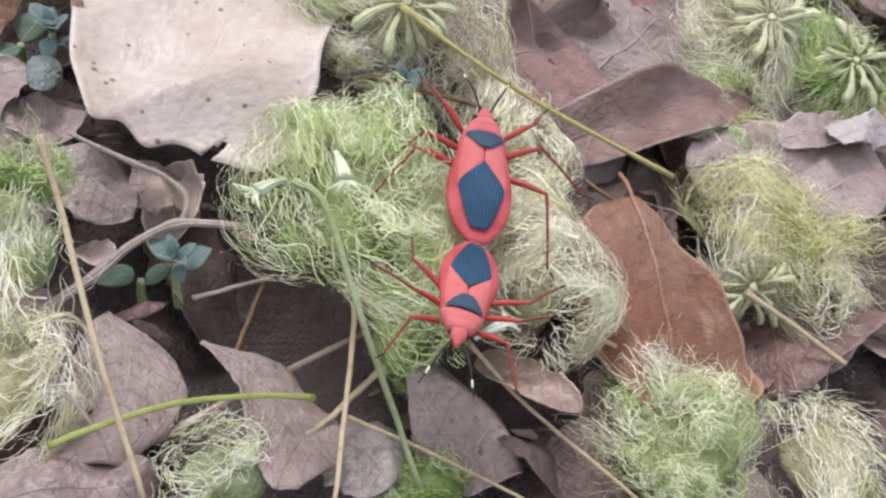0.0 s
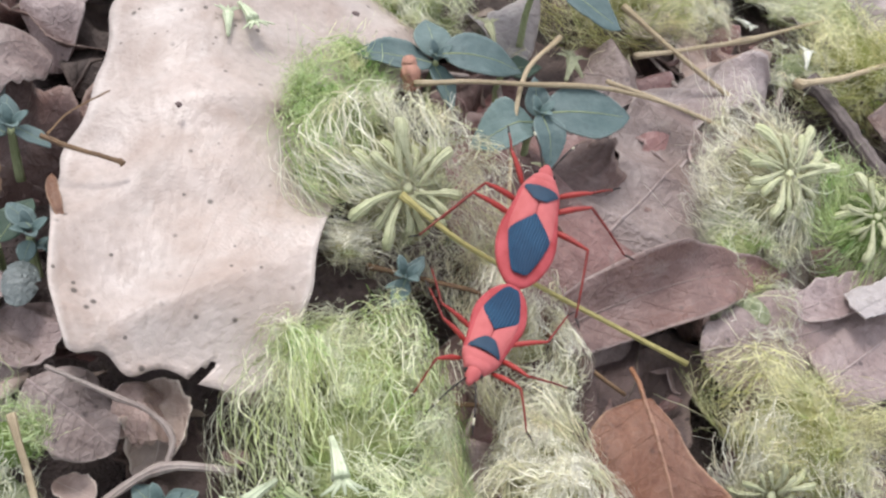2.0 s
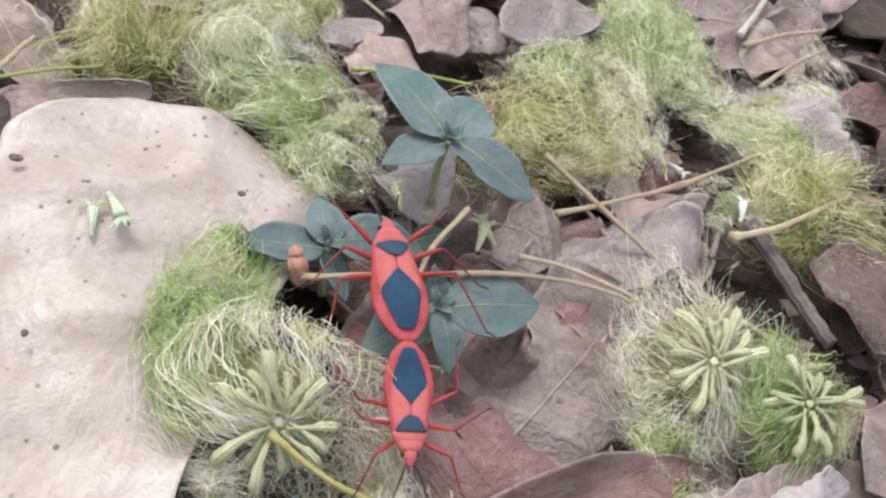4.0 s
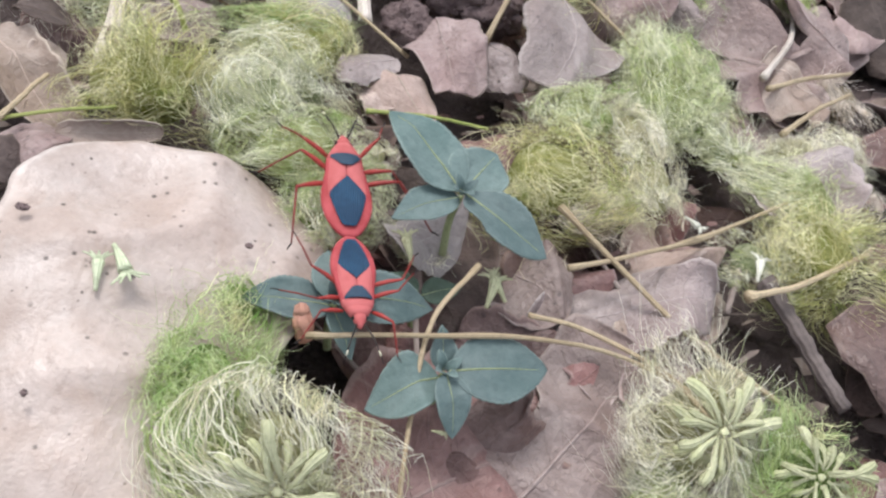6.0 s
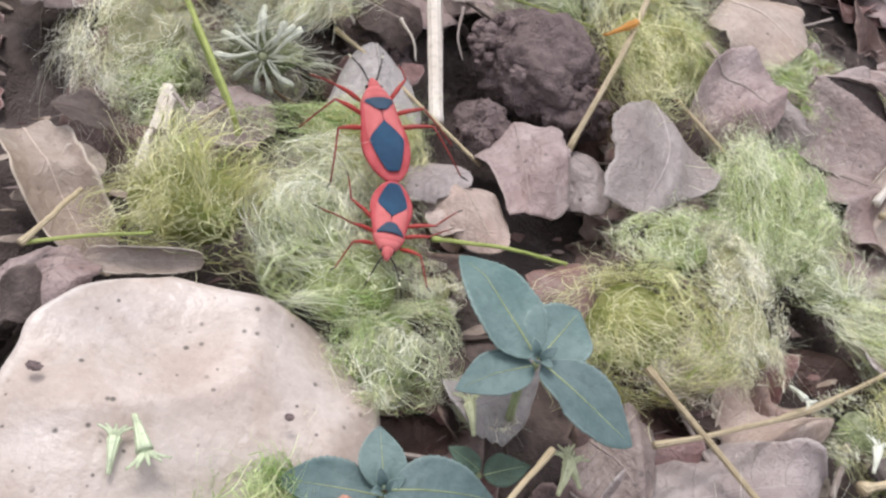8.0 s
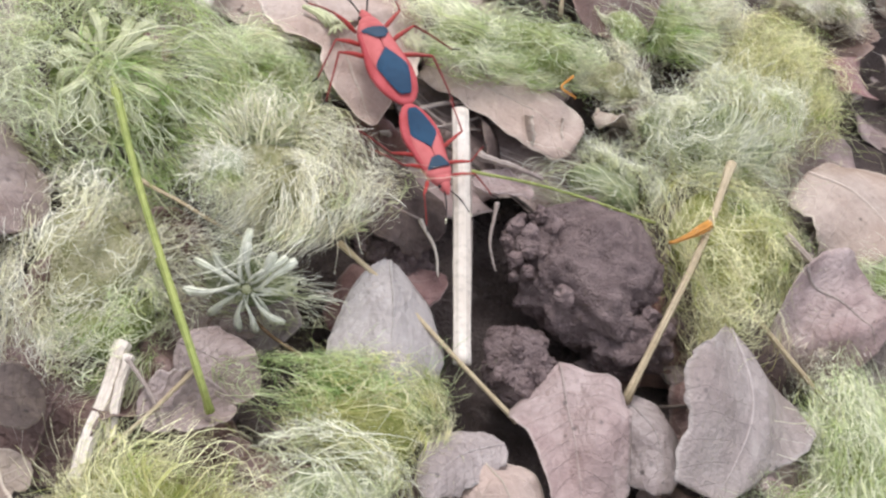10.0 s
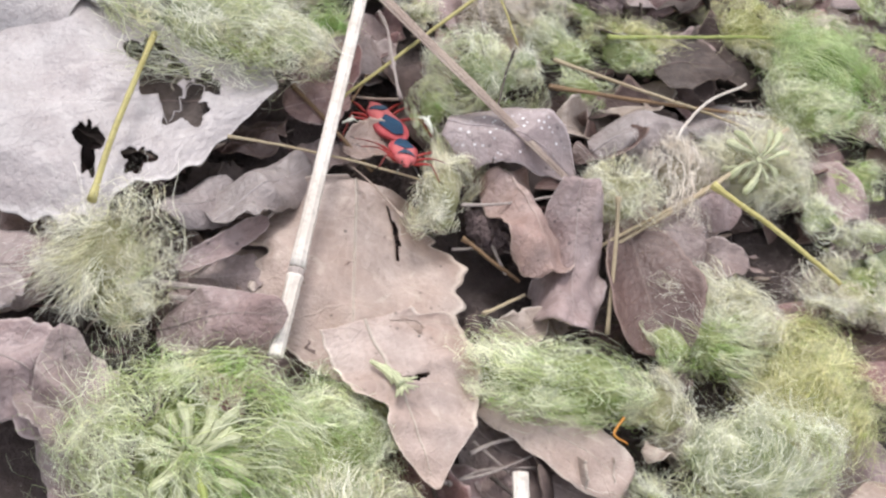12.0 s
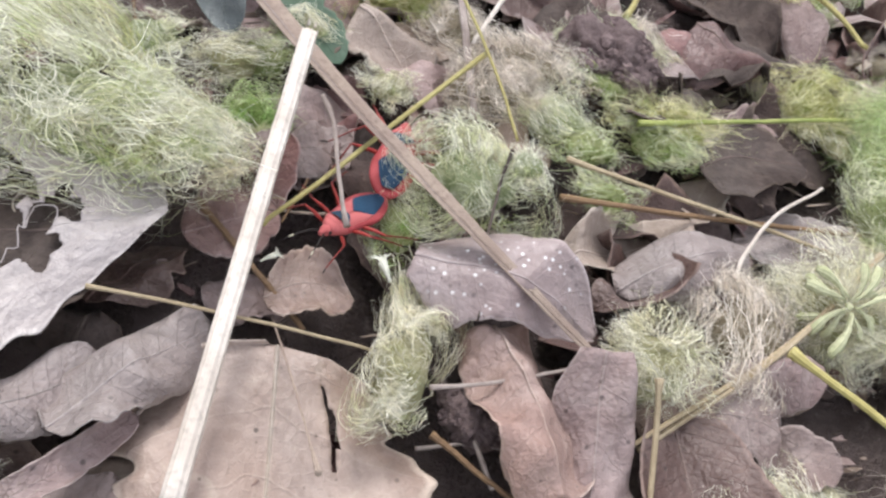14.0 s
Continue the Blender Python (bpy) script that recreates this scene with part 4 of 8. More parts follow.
dry_leaf((0.0496, 0.0842, -0.0138), (0.0563, 0.0773, -0.0140), 0.0116, kind='rust', roll=1.6, curl=0.6, crumple=1.2, ragged=1.3, seed=28, label='torn brown leaf fragment')
dry_leaf((0.0532, 0.0784, -0.0160), (0.0525, 0.0609, -0.0185), 0.0088, kind='brown', curl=0.8, crumple=0.4, seed=29, bow=0.07, label='narrow brown leaf in the leaf litter')
dry_leaf((0.0455, 0.0674, -0.0162), (0.0538, 0.0574, -0.0164), 0.0103, kind='brown', roll=0.6, curl=-0.4, crumple=0.7, seed=30, bow=0.07, label='dull mauve leaf in the leaf litter')
dry_leaf((0.0381, 0.0689, -0.0192), (0.0475, 0.0580, -0.0194), 0.0135, kind='dark', roll=0.6, curl=0.5, crumple=1.0, seed=31, bow=0.09, label='dark curled leaf in the leaf litter')
dry_leaf((-0.0458, 0.1083, -0.0114), (-0.0305, 0.1059, -0.0116), 0.0161, kind='mauve', roll=3.1, curl=-0.5, crumple=0.6, seed=32, bow=0.12, label='mauve leaf with dark spots')
dry_leaf((-0.0493, 0.1018, -0.0128), (-0.0373, 0.1147, -0.0121), 0.0143, kind='mauve', roll=6.2, curl=-0.4, crumple=0.6, ragged=1.1, seed=33, bow=-0.14, label='mauve leaf with insect bites')
dry_leaf((-0.0363, 0.1024, -0.0128), (-0.0301, 0.1163, -0.0120), 0.0105, kind='mauve', roll=1.3, curl=0.5, crumple=0.8, seed=34, label='leaf fragment beside the pale leaf')
dry_leaf((-0.0192, 0.1038, -0.0137), (-0.0147, 0.0897, -0.0145), 0.0107, kind='tan', roll=11.8, blunt=0.35, sharp=0.5, curl=0.9, crumple=0.8, seed=35, bow=-0.31, label='curled tan leaf under the pale leaf')
dry_leaf((-0.0252, 0.0896, -0.0155), (-0.0192, 0.0865, -0.0156), 0.0046, kind='tan', roll=2.8, curl=0.7, crumple=0.6, seed=36, label='small curled leaf fragment')
dry_leaf((-0.0478, 0.1368, -0.0098), (-0.0455, 0.1181, -0.0109), 0.0085, kind='rust', blunt=0.4, sharp=0.6, curl=0.4, crumple=0.7, seed=37, bow=0.12, label='small orange-brown leaf in the leaf litter')
dry_leaf((-0.0547, 0.1585, -0.0066), (-0.0475, 0.1428, -0.0075), 0.0067, kind='slate', roll=1.3, curl=0.7, crumple=0.5, seed=38, bow=-0.15, label='dark grey-green leaf in the leaf litter')
dry_leaf((-0.0560, 0.1453, -0.0114), (-0.0423, 0.1583, -0.0106), 0.0155, kind='mauve', roll=2.3, curl=-0.5, crumple=0.8, seed=39, bow=-0.09, label='mauve leaf in the leaf litter')
dry_leaf((-0.0355, 0.1179, -0.0099), (-0.0341, 0.1100, -0.0103), 0.0052, kind='slate', roll=0.6, curl=-0.4, crumple=0.4, seed=40, bow=-0.05, label='round grey leaf in the leaf litter')
dry_leaf((-0.0349, 0.1288, -0.0013), (-0.0313, 0.1203, -0.0018), 0.0018, kind='rust', roll=1.3, curl=0.8, crumple=0.3, rib=False, seed=41, nu=14, nv=7, bow=0.28, label='tiny rust leaf sliver on the pale leaf')
dry_leaf((0.0304, 0.1405, -0.0126), (0.0576, 0.1514, -0.0120), 0.0183, kind='brown', roll=3.0, curl=0.4, crumple=1.0, seed=42, bow=-0.16, label='dark reddish leaf under the stalks')
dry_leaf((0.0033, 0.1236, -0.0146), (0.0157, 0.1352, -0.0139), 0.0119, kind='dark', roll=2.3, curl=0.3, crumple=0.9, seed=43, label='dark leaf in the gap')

# ---- the middle ----
dry_leaf((0.0603, 0.1770, -0.0100), (0.1000, 0.1921, -0.0105), 0.0185, kind='grey', roll=6.2, blunt=0.4, sharp=0.4, curl=-0.3, crumple=0.95, ragged=1.0, seed=46, wave=0.1, bow=-0.07, label='crumpled grey-brown leaf in the leaf litter')
dry_leaf((0.0578, 0.1986, -0.0080), (0.0700, 0.1840, -0.0080), 0.0190, kind='mauve', curl=-0.4, crumple=0.8, seed=47, bow=-0.03, label='grey-mauve leaf in the leaf litter')
dry_leaf((0.0905, 0.2161, -0.0106), (0.0983, 0.1975, -0.0090), 0.0218, kind='tan', roll=-2.3, blunt=0.35, sharp=0.4, curl=-0.5, crumple=0.6, seed=48, bow=-0.11, left_edge=((0, 0.2), (0.15, 0.8), (0.5, 1.0), (0.8, 0.7), (1, 0.1)), creases=((0.5, 0.1, 30, -0.3),), label='round tan leaf in the leaf litter')
dry_leaf((0.0314, 0.1902, -0.0090), (0.0465, 0.2039, -0.0094), 0.0138, kind='silver', curl=-0.3, crumple=0.6, seed=49, bow=0.11, label='pale leaf under the seedling')
dry_leaf((0.0247, 0.2515, -0.0131), (0.0405, 0.2315, -0.0111), 0.0153, kind='tan', roll=-3.5, blunt=0.4, sharp=0.6, curl=-0.6, crumple=0.6, seed=50, bow=0.09, left_edge=((0, 0.1), (0.2, 0.6), (0.5, 1.0), (0.8, 0.85), (1, 0.2)), creases=((0.4, 0.0, 5, -0.4),), label='tan leaf tongue in the leaf litter')
dry_leaf((0.0407, 0.2685, -0.0104), (0.0456, 0.2411, -0.0091), 0.0196, kind='mauve', roll=4.3, blunt=0.4, sharp=0.4, curl=-0.5, crumple=0.55, ragged=0.35, seed=51, left_edge=((0, 0.05), (0.1, 0.5), (0.22, 0.95), (0.6, 1.0), (0.9, 0.9), (1, 0.5)), right_edge=((0, 0.05), (0.12, 0.35), (0.34, 1.05), (0.6, 0.75), (1, 0.5)), creases=((0.3, 0.3, 8, 0.35), (0.35, -0.5, -20, -0.3)), label='curled mauve-tan leaf standing up at its edge')
dry_leaf((0.0534, 0.2670, -0.0135), (0.0601, 0.2486, -0.0129), 0.0153, kind='grey', roll=-1.7, curl=-0.8, crumple=0.35, seed=52, bow=-0.08, left_edge=((0, 0.3), (0.2, 0.85), (0.6, 1.0), (1, 0.2)), right_edge=((0, 0.3), (0.2, 0.8), (0.7, 0.9), (1, 0.2)), creases=((0.4, -0.2, 10, -0.25),), ragged=0.3, label='grey curled leaf strip')
dry_leaf((0.0709, 0.2832, -0.0058), (0.0669, 0.2470, -0.0062), 0.0284, kind='grey', roll=-3.3, blunt=0.4, sharp=0.35, curl=-0.3, bend=0.05, crumple=0.55, ragged=0.4, seed=53, nu=44, bow=-0.16, left_edge=((0, 0.1), (0.28, 0.9), (0.45, 1.05), (0.56, 0.9), (0.75, 0.5), (1, 0.15)), right_edge=((0, 0.1), (0.15, 0.45), (0.42, 1.02), (0.7, 0.9), (1, 0.6)), creases=((0.4, 0.25, -25, -0.14), (0.5, -0.45, 30, 0.08)), label='broad pinkish grey leaf with ragged edge')
dry_leaf((0.0064, 0.2785, -0.0106), (0.0101, 0.2538, -0.0114), 0.0220, kind='silver', roll=1.3, blunt=0.45, sharp=0.4, curl=-0.5, bend=0.06, crumple=0.3, ragged=0.2, seed=54, bow=-0.03, left_edge=((0, 0.1), (0.1, 0.42), (0.3, 0.72), (0.6, 0.95), (1, 0.9)), right_edge=((0, 0.1), (0.1, 0.42), (0.3, 0.72), (0.6, 0.95), (1, 0.9)), creases=((0.3, 0.0, 2, -0.35),), label='pale grey arched leaf')
dry_leaf((0.0314, 0.2497, -0.0120), (0.0185, 0.2366, -0.0107), 0.0118, kind='grey', roll=4.0, curl=-0.5, crumple=0.4, seed=55, bow=0.16, label='grey leaf tip in the leaf litter')
dry_leaf((0.0236, 0.2451, -0.0135), (0.0366, 0.2384, -0.0128), 0.0171, kind='tan', roll=-5.1, curl=-0.5, crumple=0.4, seed=56, bow=0.04, label='tan leaf edge in the leaf litter')
dry_leaf((0.0925, 0.3044, -0.0097), (0.1123, 0.2861, -0.0110), 0.0244, kind='grey', roll=3.1, curl=-0.6, crumple=0.8, seed=57, bow=0.08, label='long grey leaf in the leaf litter')
dry_leaf((0.0937, 0.3339, -0.0047), (0.1135, 0.3184, -0.0058), 0.0351, kind='tan', roll=3.0, blunt=0.4, sharp=0.4, curl=-0.5, crumple=0.4, seed=58, bow=-0.08, label='smooth pinkish tan leaf')
dry_leaf((0.0973, 0.3236, -0.0114), (0.1177, 0.3089, -0.0124), 0.0308, kind='mauve', roll=3.1, curl=-0.5, crumple=0.8, seed=59, label='mauve leaf in shade')
dry_leaf((0.1205, 0.3123, -0.0082), (0.1454, 0.2883, -0.0099), 0.0391, kind='mauve', roll=2.9, curl=-0.5, crumple=0.8, seed=60, holes=((0.45, 0.1, 0.2, 0.05),), bow=0.05, label='long mauve leaf with a crack')
dry_leaf((0.0856, 0.2997, -0.0100), (0.1036, 0.2883, -0.0109), 0.0280, kind='mauve', roll=3.5, curl=-0.7, crumple=0.8, seed=61, bow=-0.05, label='mauve leaf fold in the leaf litter')
dry_leaf((-0.0532, 0.2307, -0.0111), (-0.0286, 0.2038, -0.0084), 0.0147, kind='tan', roll=3.9, blunt=0.4, sharp=0.5, curl=0.9, crumple=0.7, seed=62, bow=0.09, label='leaf with a pale curled edge')
dry_leaf((-0.0315, 0.2017, -0.0062), (-0.0132, 0.2075, -0.0067), 0.0056, kind='tan', roll=39.3, blunt=0.3, sharp=0.3, curl=1.2, crumple=0.4, seed=63, bow=0.03, label='curled leaf rim above the pale leaf')
dry_leaf((-0.0440, 0.1928, -0.0100), (-0.0292, 0.2026, -0.0103), 0.0173, kind='mauve', roll=-1.3, curl=-0.4, crumple=0.7, seed=64, bow=0.05, label='mauve leaf behind the pale leaf')
dry_leaf((-0.0013, 0.2696, -0.0173), (0.0176, 0.2847, -0.0161), 0.0150, kind='plum', roll=3.4, curl=-0.4, crumple=0.6, seed=65, bow=-0.13, label='plum-brown leaf beside the hollow')
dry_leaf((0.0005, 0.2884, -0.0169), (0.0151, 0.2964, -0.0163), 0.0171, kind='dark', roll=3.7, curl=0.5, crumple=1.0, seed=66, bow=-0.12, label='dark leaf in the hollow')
dry_leaf((0.0187, 0.3056, -0.0126), (0.0310, 0.3041, -0.0127), 0.0090, kind='mauve', roll=3.8, curl=0.5, crumple=0.9, seed=67, bow=-0.04, label='mauve leaf scrap in the leaf litter')
dry_leaf((-0.0244, 0.2531, -0.0153), (-0.0094, 0.2499, -0.0150), 0.0132, kind='mauve', roll=-5.6, curl=-0.5, crumple=0.6, seed=68, bow=-0.05, label='mauve leaf under the flower heads')
dry_leaf((-0.0187, 0.2636, -0.0177), (-0.0051, 0.2656, -0.0176), 0.0113, kind='grey', roll=4.2, curl=-0.5, crumple=0.6, seed=69, bow=-0.1, label='grey leaf in the leaf litter')
dry_leaf((-0.0254, 0.2373, -0.0137), (-0.0120, 0.2457, -0.0146), 0.0109, kind='mauve', roll=-4.8, curl=0.5, crumple=0.7, seed=70, label='mauve leaf in the leaf litter')
dry_leaf((-0.0478, 0.2310, -0.0141), (-0.0392, 0.2377, -0.0148), 0.0145, kind='dark', roll=-4.5, curl=0.5, crumple=0.7, seed=71, bow=0.08, label='dark leaf in the leaf litter')
dry_leaf((-0.0408, 0.2197, -0.0100), (-0.0360, 0.2264, -0.0106), 0.0072, kind='tan', roll=-3.3, curl=0.5, crumple=0.7, seed=72, label='tan leaf corner in the leaf litter')

# ---- round the large tan leaf ----
dry_leaf((-0.0377, 0.3826, -0.0036), (-0.0253, 0.3286, -0.0112), 0.0530, kind='tan', roll=1.5, blunt=0.36, sharp=0.5, curl=-0.2, bend=0.03, crumple=0.42, ragged=0.9, seed=73, nu=90, nv=61, holes=((0.23, -0.43, 0.1, 0.024),), label='broad tan leaf with pale veins and torn edges')
dry_leaf((-0.0262, 0.3385, 0.0006), (-0.0030, 0.3050, -0.0040), 0.0440, kind='tan', roll=2.0, curl=-0.3, bend=0.03, crumple=0.4, ragged=0.35, wave=0.03, seed=74, nu=80, nv=48, left_edge=((0, 0.5), (0.05, 0.58), (0.1, 0.92), (0.4, 1.0), (0.69, 0.7), (0.88, 0.3), (1, 0.02)), right_edge=((0, 0.55), (0.2, 0.5), (0.4, 0.45), (0.52, 0.2), (0.62, 0.25), (0.8, 0.2), (1, 0.02)), holes=((0.11, -0.5, 0.05, 0.07), (0.42, -0.18, 0.012, 0.17)), label='tan leaf with straight veins and a jagged bitten edge')
dry_leaf((0.0032, 0.3517, -0.0076), (0.0158, 0.3605, -0.0069), 0.0113, kind='tan', roll=3.7, curl=-0.3, crumple=0.6, seed=75, bow=0.11, label='tan leaf scrap in the leaf litter')
dry_leaf((0.0040, 0.3315, -0.0055), (0.0385, 0.3195, -0.0065), 0.0150, kind='tan', roll=14.0, curl=-0.5, bend=0.05, crumple=0.5, ragged=0.5, seed=76, nu=44, bow=-0.12, left_edge=((0, 0.5), (0.3, 0.9), (0.7, 1.0), (0.92, 0.8), (1, 0.4)), right_edge=((0, 0.5), (0.3, 0.8), (0.7, 1.0), (0.92, 0.9), (1, 0.4)), label='pinkish leaf rolled up at its end')
dry_leaf((0.0298, 0.3267, -0.0075), (0.0313, 0.3222, -0.0125), 0.0190, kind='tan', roll=0.0, curl=2.3, crumple=0.2, ragged=0.3, wave=0.02, seed=77, left_edge=((0, 0.9), (0.5, 1.0), (1, 0.9)), right_edge=((0, 0.9), (0.5, 1.0), (1, 0.9)), label='rolled leaf end in the leaf litter')
dry_leaf((-0.0773, 0.3524, -0.0055), (-0.0650, 0.3722, -0.0030), 0.0161, kind='grey', roll=6.9, blunt=0.35, sharp=0.4, curl=-1.3, crumple=0.6, seed=78, bow=0.13, label='curled mauve-grey leaf in the leaf litter')
dry_leaf((-0.0670, 0.3554, -0.0023), (-0.0487, 0.3799, 0.0012), 0.0188, kind='grey', roll=11.7, blunt=0.35, sharp=0.4, curl=-1.2, wave=0.1, crumple=0.8, seed=79, bow=-0.04, label='wavy mauve-grey leaf in the leaf litter')
dry_leaf((-0.0672, 0.3426, -0.0092), (-0.0492, 0.3535, -0.0084), 0.0135, kind='mauve', roll=3.3, curl=0.8, crumple=0.7, seed=80, label='folded mauve leaf in shade')
dry_leaf((-0.0705, 0.3416, -0.0052), (-0.0552, 0.3628, -0.0035), 0.0067, kind='mauve', roll=19.4, blunt=0.3, sharp=0.4, curl=1.0, crumple=0.5, seed=81, bow=0.11, label='thin curled leaf edge')
dry_leaf((-0.0030, 0.3969, 0.0059), (0.0138, 0.3669, 0.0011), 0.0252, kind='hazel', roll=8.9, blunt=0.4, sharp=0.36, curl=-0.9, crumple=1.1, ragged=0.5, wave=0.12, seed=82, bow=-0.04, left_edge=((0, 0.7), (0.3, 0.95), (0.7, 1.0), (0.92, 0.75), (1, 0.3)), right_edge=((0, 0.6), (0.25, 1.0), (0.6, 0.85), (0.9, 0.8), (1, 0.3)), creases=((0.5, 0.2, 10, -0.3), (0.35, -0.3, 50, 0.15)), label='brown rolled leaf with pale veins')
dry_leaf((0.0168, 0.3925, 0.0042), (0.0216, 0.3531, -0.0015), 0.0202, kind='mauve', roll=4.2, blunt=0.4, sharp=0.35, curl=-1.0, bend=0.06, crumple=1.0, ragged=1.0, wave=0.12, seed=83, bow=-0.03, left_edge=((0, 0.5), (0.3, 0.95), (0.7, 1.05), (0.92, 0.85), (1, 0.4)), right_edge=((0, 0.5), (0.3, 1.0), (0.7, 1.0), (0.92, 0.8), (1, 0.4)), label='grey-mauve hooded leaf in the leaf litter')
dry_leaf((-0.0199, 0.4052, 0.0082), (0.0172, 0.4008, 0.0075), 0.0230, kind='dewy', roll=12.6, blunt=0.32, sharp=0.42, curl=-0.4, wave=0.1, crumple=0.55, ragged=0.5, seed=84, nu=46, bow=-0.05, left_edge=((0, 0.5), (0.2, 0.9), (0.5, 1.0), (0.8, 0.8), (1, 0.1)), right_edge=((0, 0.4), (0.15, 0.75), (0.3, 1.05), (0.5, 0.75), (0.8, 0.45), (1, 0.05)), creases=((0.55, 0.0, 70, -0.3), (0.5, 0.1, 5, -0.2)), label='dewy mauve leaf with glints painted on as white specks')
dry_leaf((0.0341, 0.3947, 0.0005), (0.0466, 0.3582, -0.0051), 0.0248, kind='brown', roll=3.0, blunt=0.45, sharp=0.3, curl=0.35, fold=0.4, crumple=0.3, ragged=0.3, seed=85, label='dark mauve leaf with a pale midrib')
dry_leaf((0.0442, 0.3919, -0.0009), (0.0678, 0.3911, -0.0010), 0.0146, kind='mauve', roll=13.0, curl=0.7, crumple=0.9, seed=86, bow=0.11, label='mauve leaf with folded rim')
dry_leaf((-0.0642, 0.3971, 0.0069), (-0.1386, 0.3659, 0.0020), 0.0686, kind='silver', roll=-6.9, rib_size=0.4, blunt=0.5, sharp=0.35, curl=-0.25, bend=0.02, wave=0.03, crumple=0.5, ragged=0.7, seed=87, nu=170, nv=96, holes=((0.385, 0.4, 0.05, 0.28), (0.335, 0.14, 0.055, 0.26), (0.275, -0.12, 0.06, 0.24), (0.215, 0.16, 0.04, 0.14), (0.3, 0.32, 0.03, 0.14), (0.43, -0.66, 0.04, 0.16), (0.56, -0.42, 0.03, 0.24)), bow=-0.09, left_edge=((0, 0.03), (0.15, 0.33), (0.35, 0.68), (0.55, 0.95), (0.8, 0.95), (1, 0.3)), label='large silvery grey leaf riddled with holes')
dry_leaf((-0.1073, 0.4337, 0.0144), (-0.1625, 0.4109, 0.0131), 0.0638, kind='silver', roll=-5.9, rib_size=0.4, blunt=0.4, sharp=0.35, curl=-0.5, crumple=0.5, ragged=0.6, seed=88, nu=44, bow=-0.04, label='silvery grey leaf overlapping another')
# an added dark leaf: its colour gives the holes above their shade
dry_leaf((-0.0720, 0.3900, 0.0015), (-0.1120, 0.3790, -0.0020), 0.0400, kind='dark', roll=-4.0, curl=-0.1, crumple=0.3, ragged=0.6, seed=188, label='dark leaf added to shade the holes of the holed leaf')
dry_leaf((-0.1210, 0.3285, -0.0081), (-0.0940, 0.3373, -0.0075), 0.0215, kind='mauve', roll=8.9, blunt=0.35, sharp=0.35, curl=-0.8, crumple=0.5, seed=90, bow=0.08, label='mauve leaf with an arched edge')
dry_leaf((-0.1077, 0.3160, -0.0079), (-0.0984, 0.3290, -0.0071), 0.0140, kind='grey', roll=2.2, curl=-0.6, crumple=0.5, seed=91, bow=-0.07, label='pale grey leaf lobe')
dry_leaf((-0.1013, 0.3102, -0.0073), (-0.0696, 0.3050, -0.0077), 0.0206, kind='mauve', roll=6.6, blunt=0.35, sharp=0.4, curl=-0.3, crumple=0.8, ragged=0.9, seed=92, label='mauve leaf with a yellow spot')
dry_leaf((-0.0883, 0.3039, -0.0097), (-0.0660, 0.2934, -0.0105), 0.0135, kind='mauve', roll=3.7, curl=-0.4, crumple=0.8, ragged=1.2, seed=93, bow=-0.17, label='torn mauve leaf in the leaf litter')
dry_leaf((-0.0854, 0.3164, -0.0089), (-0.0618, 0.2768, -0.0117), 0.0136, kind='mauve', roll=2.2, curl=-0.6, crumple=0.7, seed=94, bow=-0.1, label='long mauve leaf in the leaf litter')
dry_leaf((-0.0722, 0.2809, -0.0100), (-0.0532, 0.2627, -0.0115), 0.0200, kind='mauve', roll=3.0, curl=-0.4, crumple=0.6, ragged=0.8, seed=195, label='mauve leaf beside the fluff')
dry_leaf((-0.0676, 0.2746, -0.0129), (-0.0574, 0.2743, -0.0129), 0.0111, kind='grey', roll=4.3, curl=-0.15, crumple=0.4, seed=95, bow=0.11, label='grey leaf corner in the leaf litter')

# ---- the far end ----
dry_leaf((-0.0717, 0.3834, -0.0053), (-0.0637, 0.4040, -0.0020), 0.0146, kind='brown', roll=3.3, curl=0.3, crumple=0.9, seed=96, bow=0.05, label='dark brown leaf under the holed leaf')
dry_leaf((-0.0435, 0.3919, -0.0049), (-0.0278, 0.3975, -0.0040), 0.0179, kind='hazel', roll=8.6, curl=0.5, crumple=0.8, seed=97, bow=-0.18, label='small brown leaf in the hollow')
dry_leaf((-0.0403, 0.4065, -0.0036), (-0.0298, 0.3974, -0.0050), 0.0043, kind='rust', roll=6.9, curl=0.6, crumple=0.6, seed=98, bow=0.07, label='orange-brown leaf sliver in the leaf litter')
dry_leaf((-0.0560, 0.4263, 0.0010), (-0.0403, 0.4428, 0.0020), 0.0155, kind='mauve', roll=2.4, curl=-0.4, crumple=0.8, seed=99, bow=0.15, label='mauve leaf behind the cane')
dry_leaf((-0.0600, 0.4060, -0.0006), (-0.0532, 0.4294, 0.0012), 0.0150, kind='plum', roll=0.8, curl=-0.4, crumple=0.8, seed=100, bow=0.08, label='reddish brown leaf under the cane')
dry_leaf((-0.0869, 0.4796, 0.0103), (-0.0701, 0.4480, 0.0093), 0.0129, kind='slate', roll=0.5, curl=0.4, crumple=0.4, seed=101, bow=0.05, label='grey-green leaf in the leaf litter')
dry_leaf((-0.0683, 0.4694, 0.0081), (-0.0470, 0.4549, 0.0077), 0.0167, kind='deep', roll=1.2, curl=0.4, crumple=0.3, seed=102, bow=-0.09, label='dark green leaf behind the blade')
dry_leaf((-0.0817, 0.4874, 0.0064), (-0.0609, 0.4797, 0.0063), 0.0201, kind='brown', roll=0.8, curl=-0.5, crumple=0.7, seed=103, bow=0.06, label='brown leaf in the leaf litter')
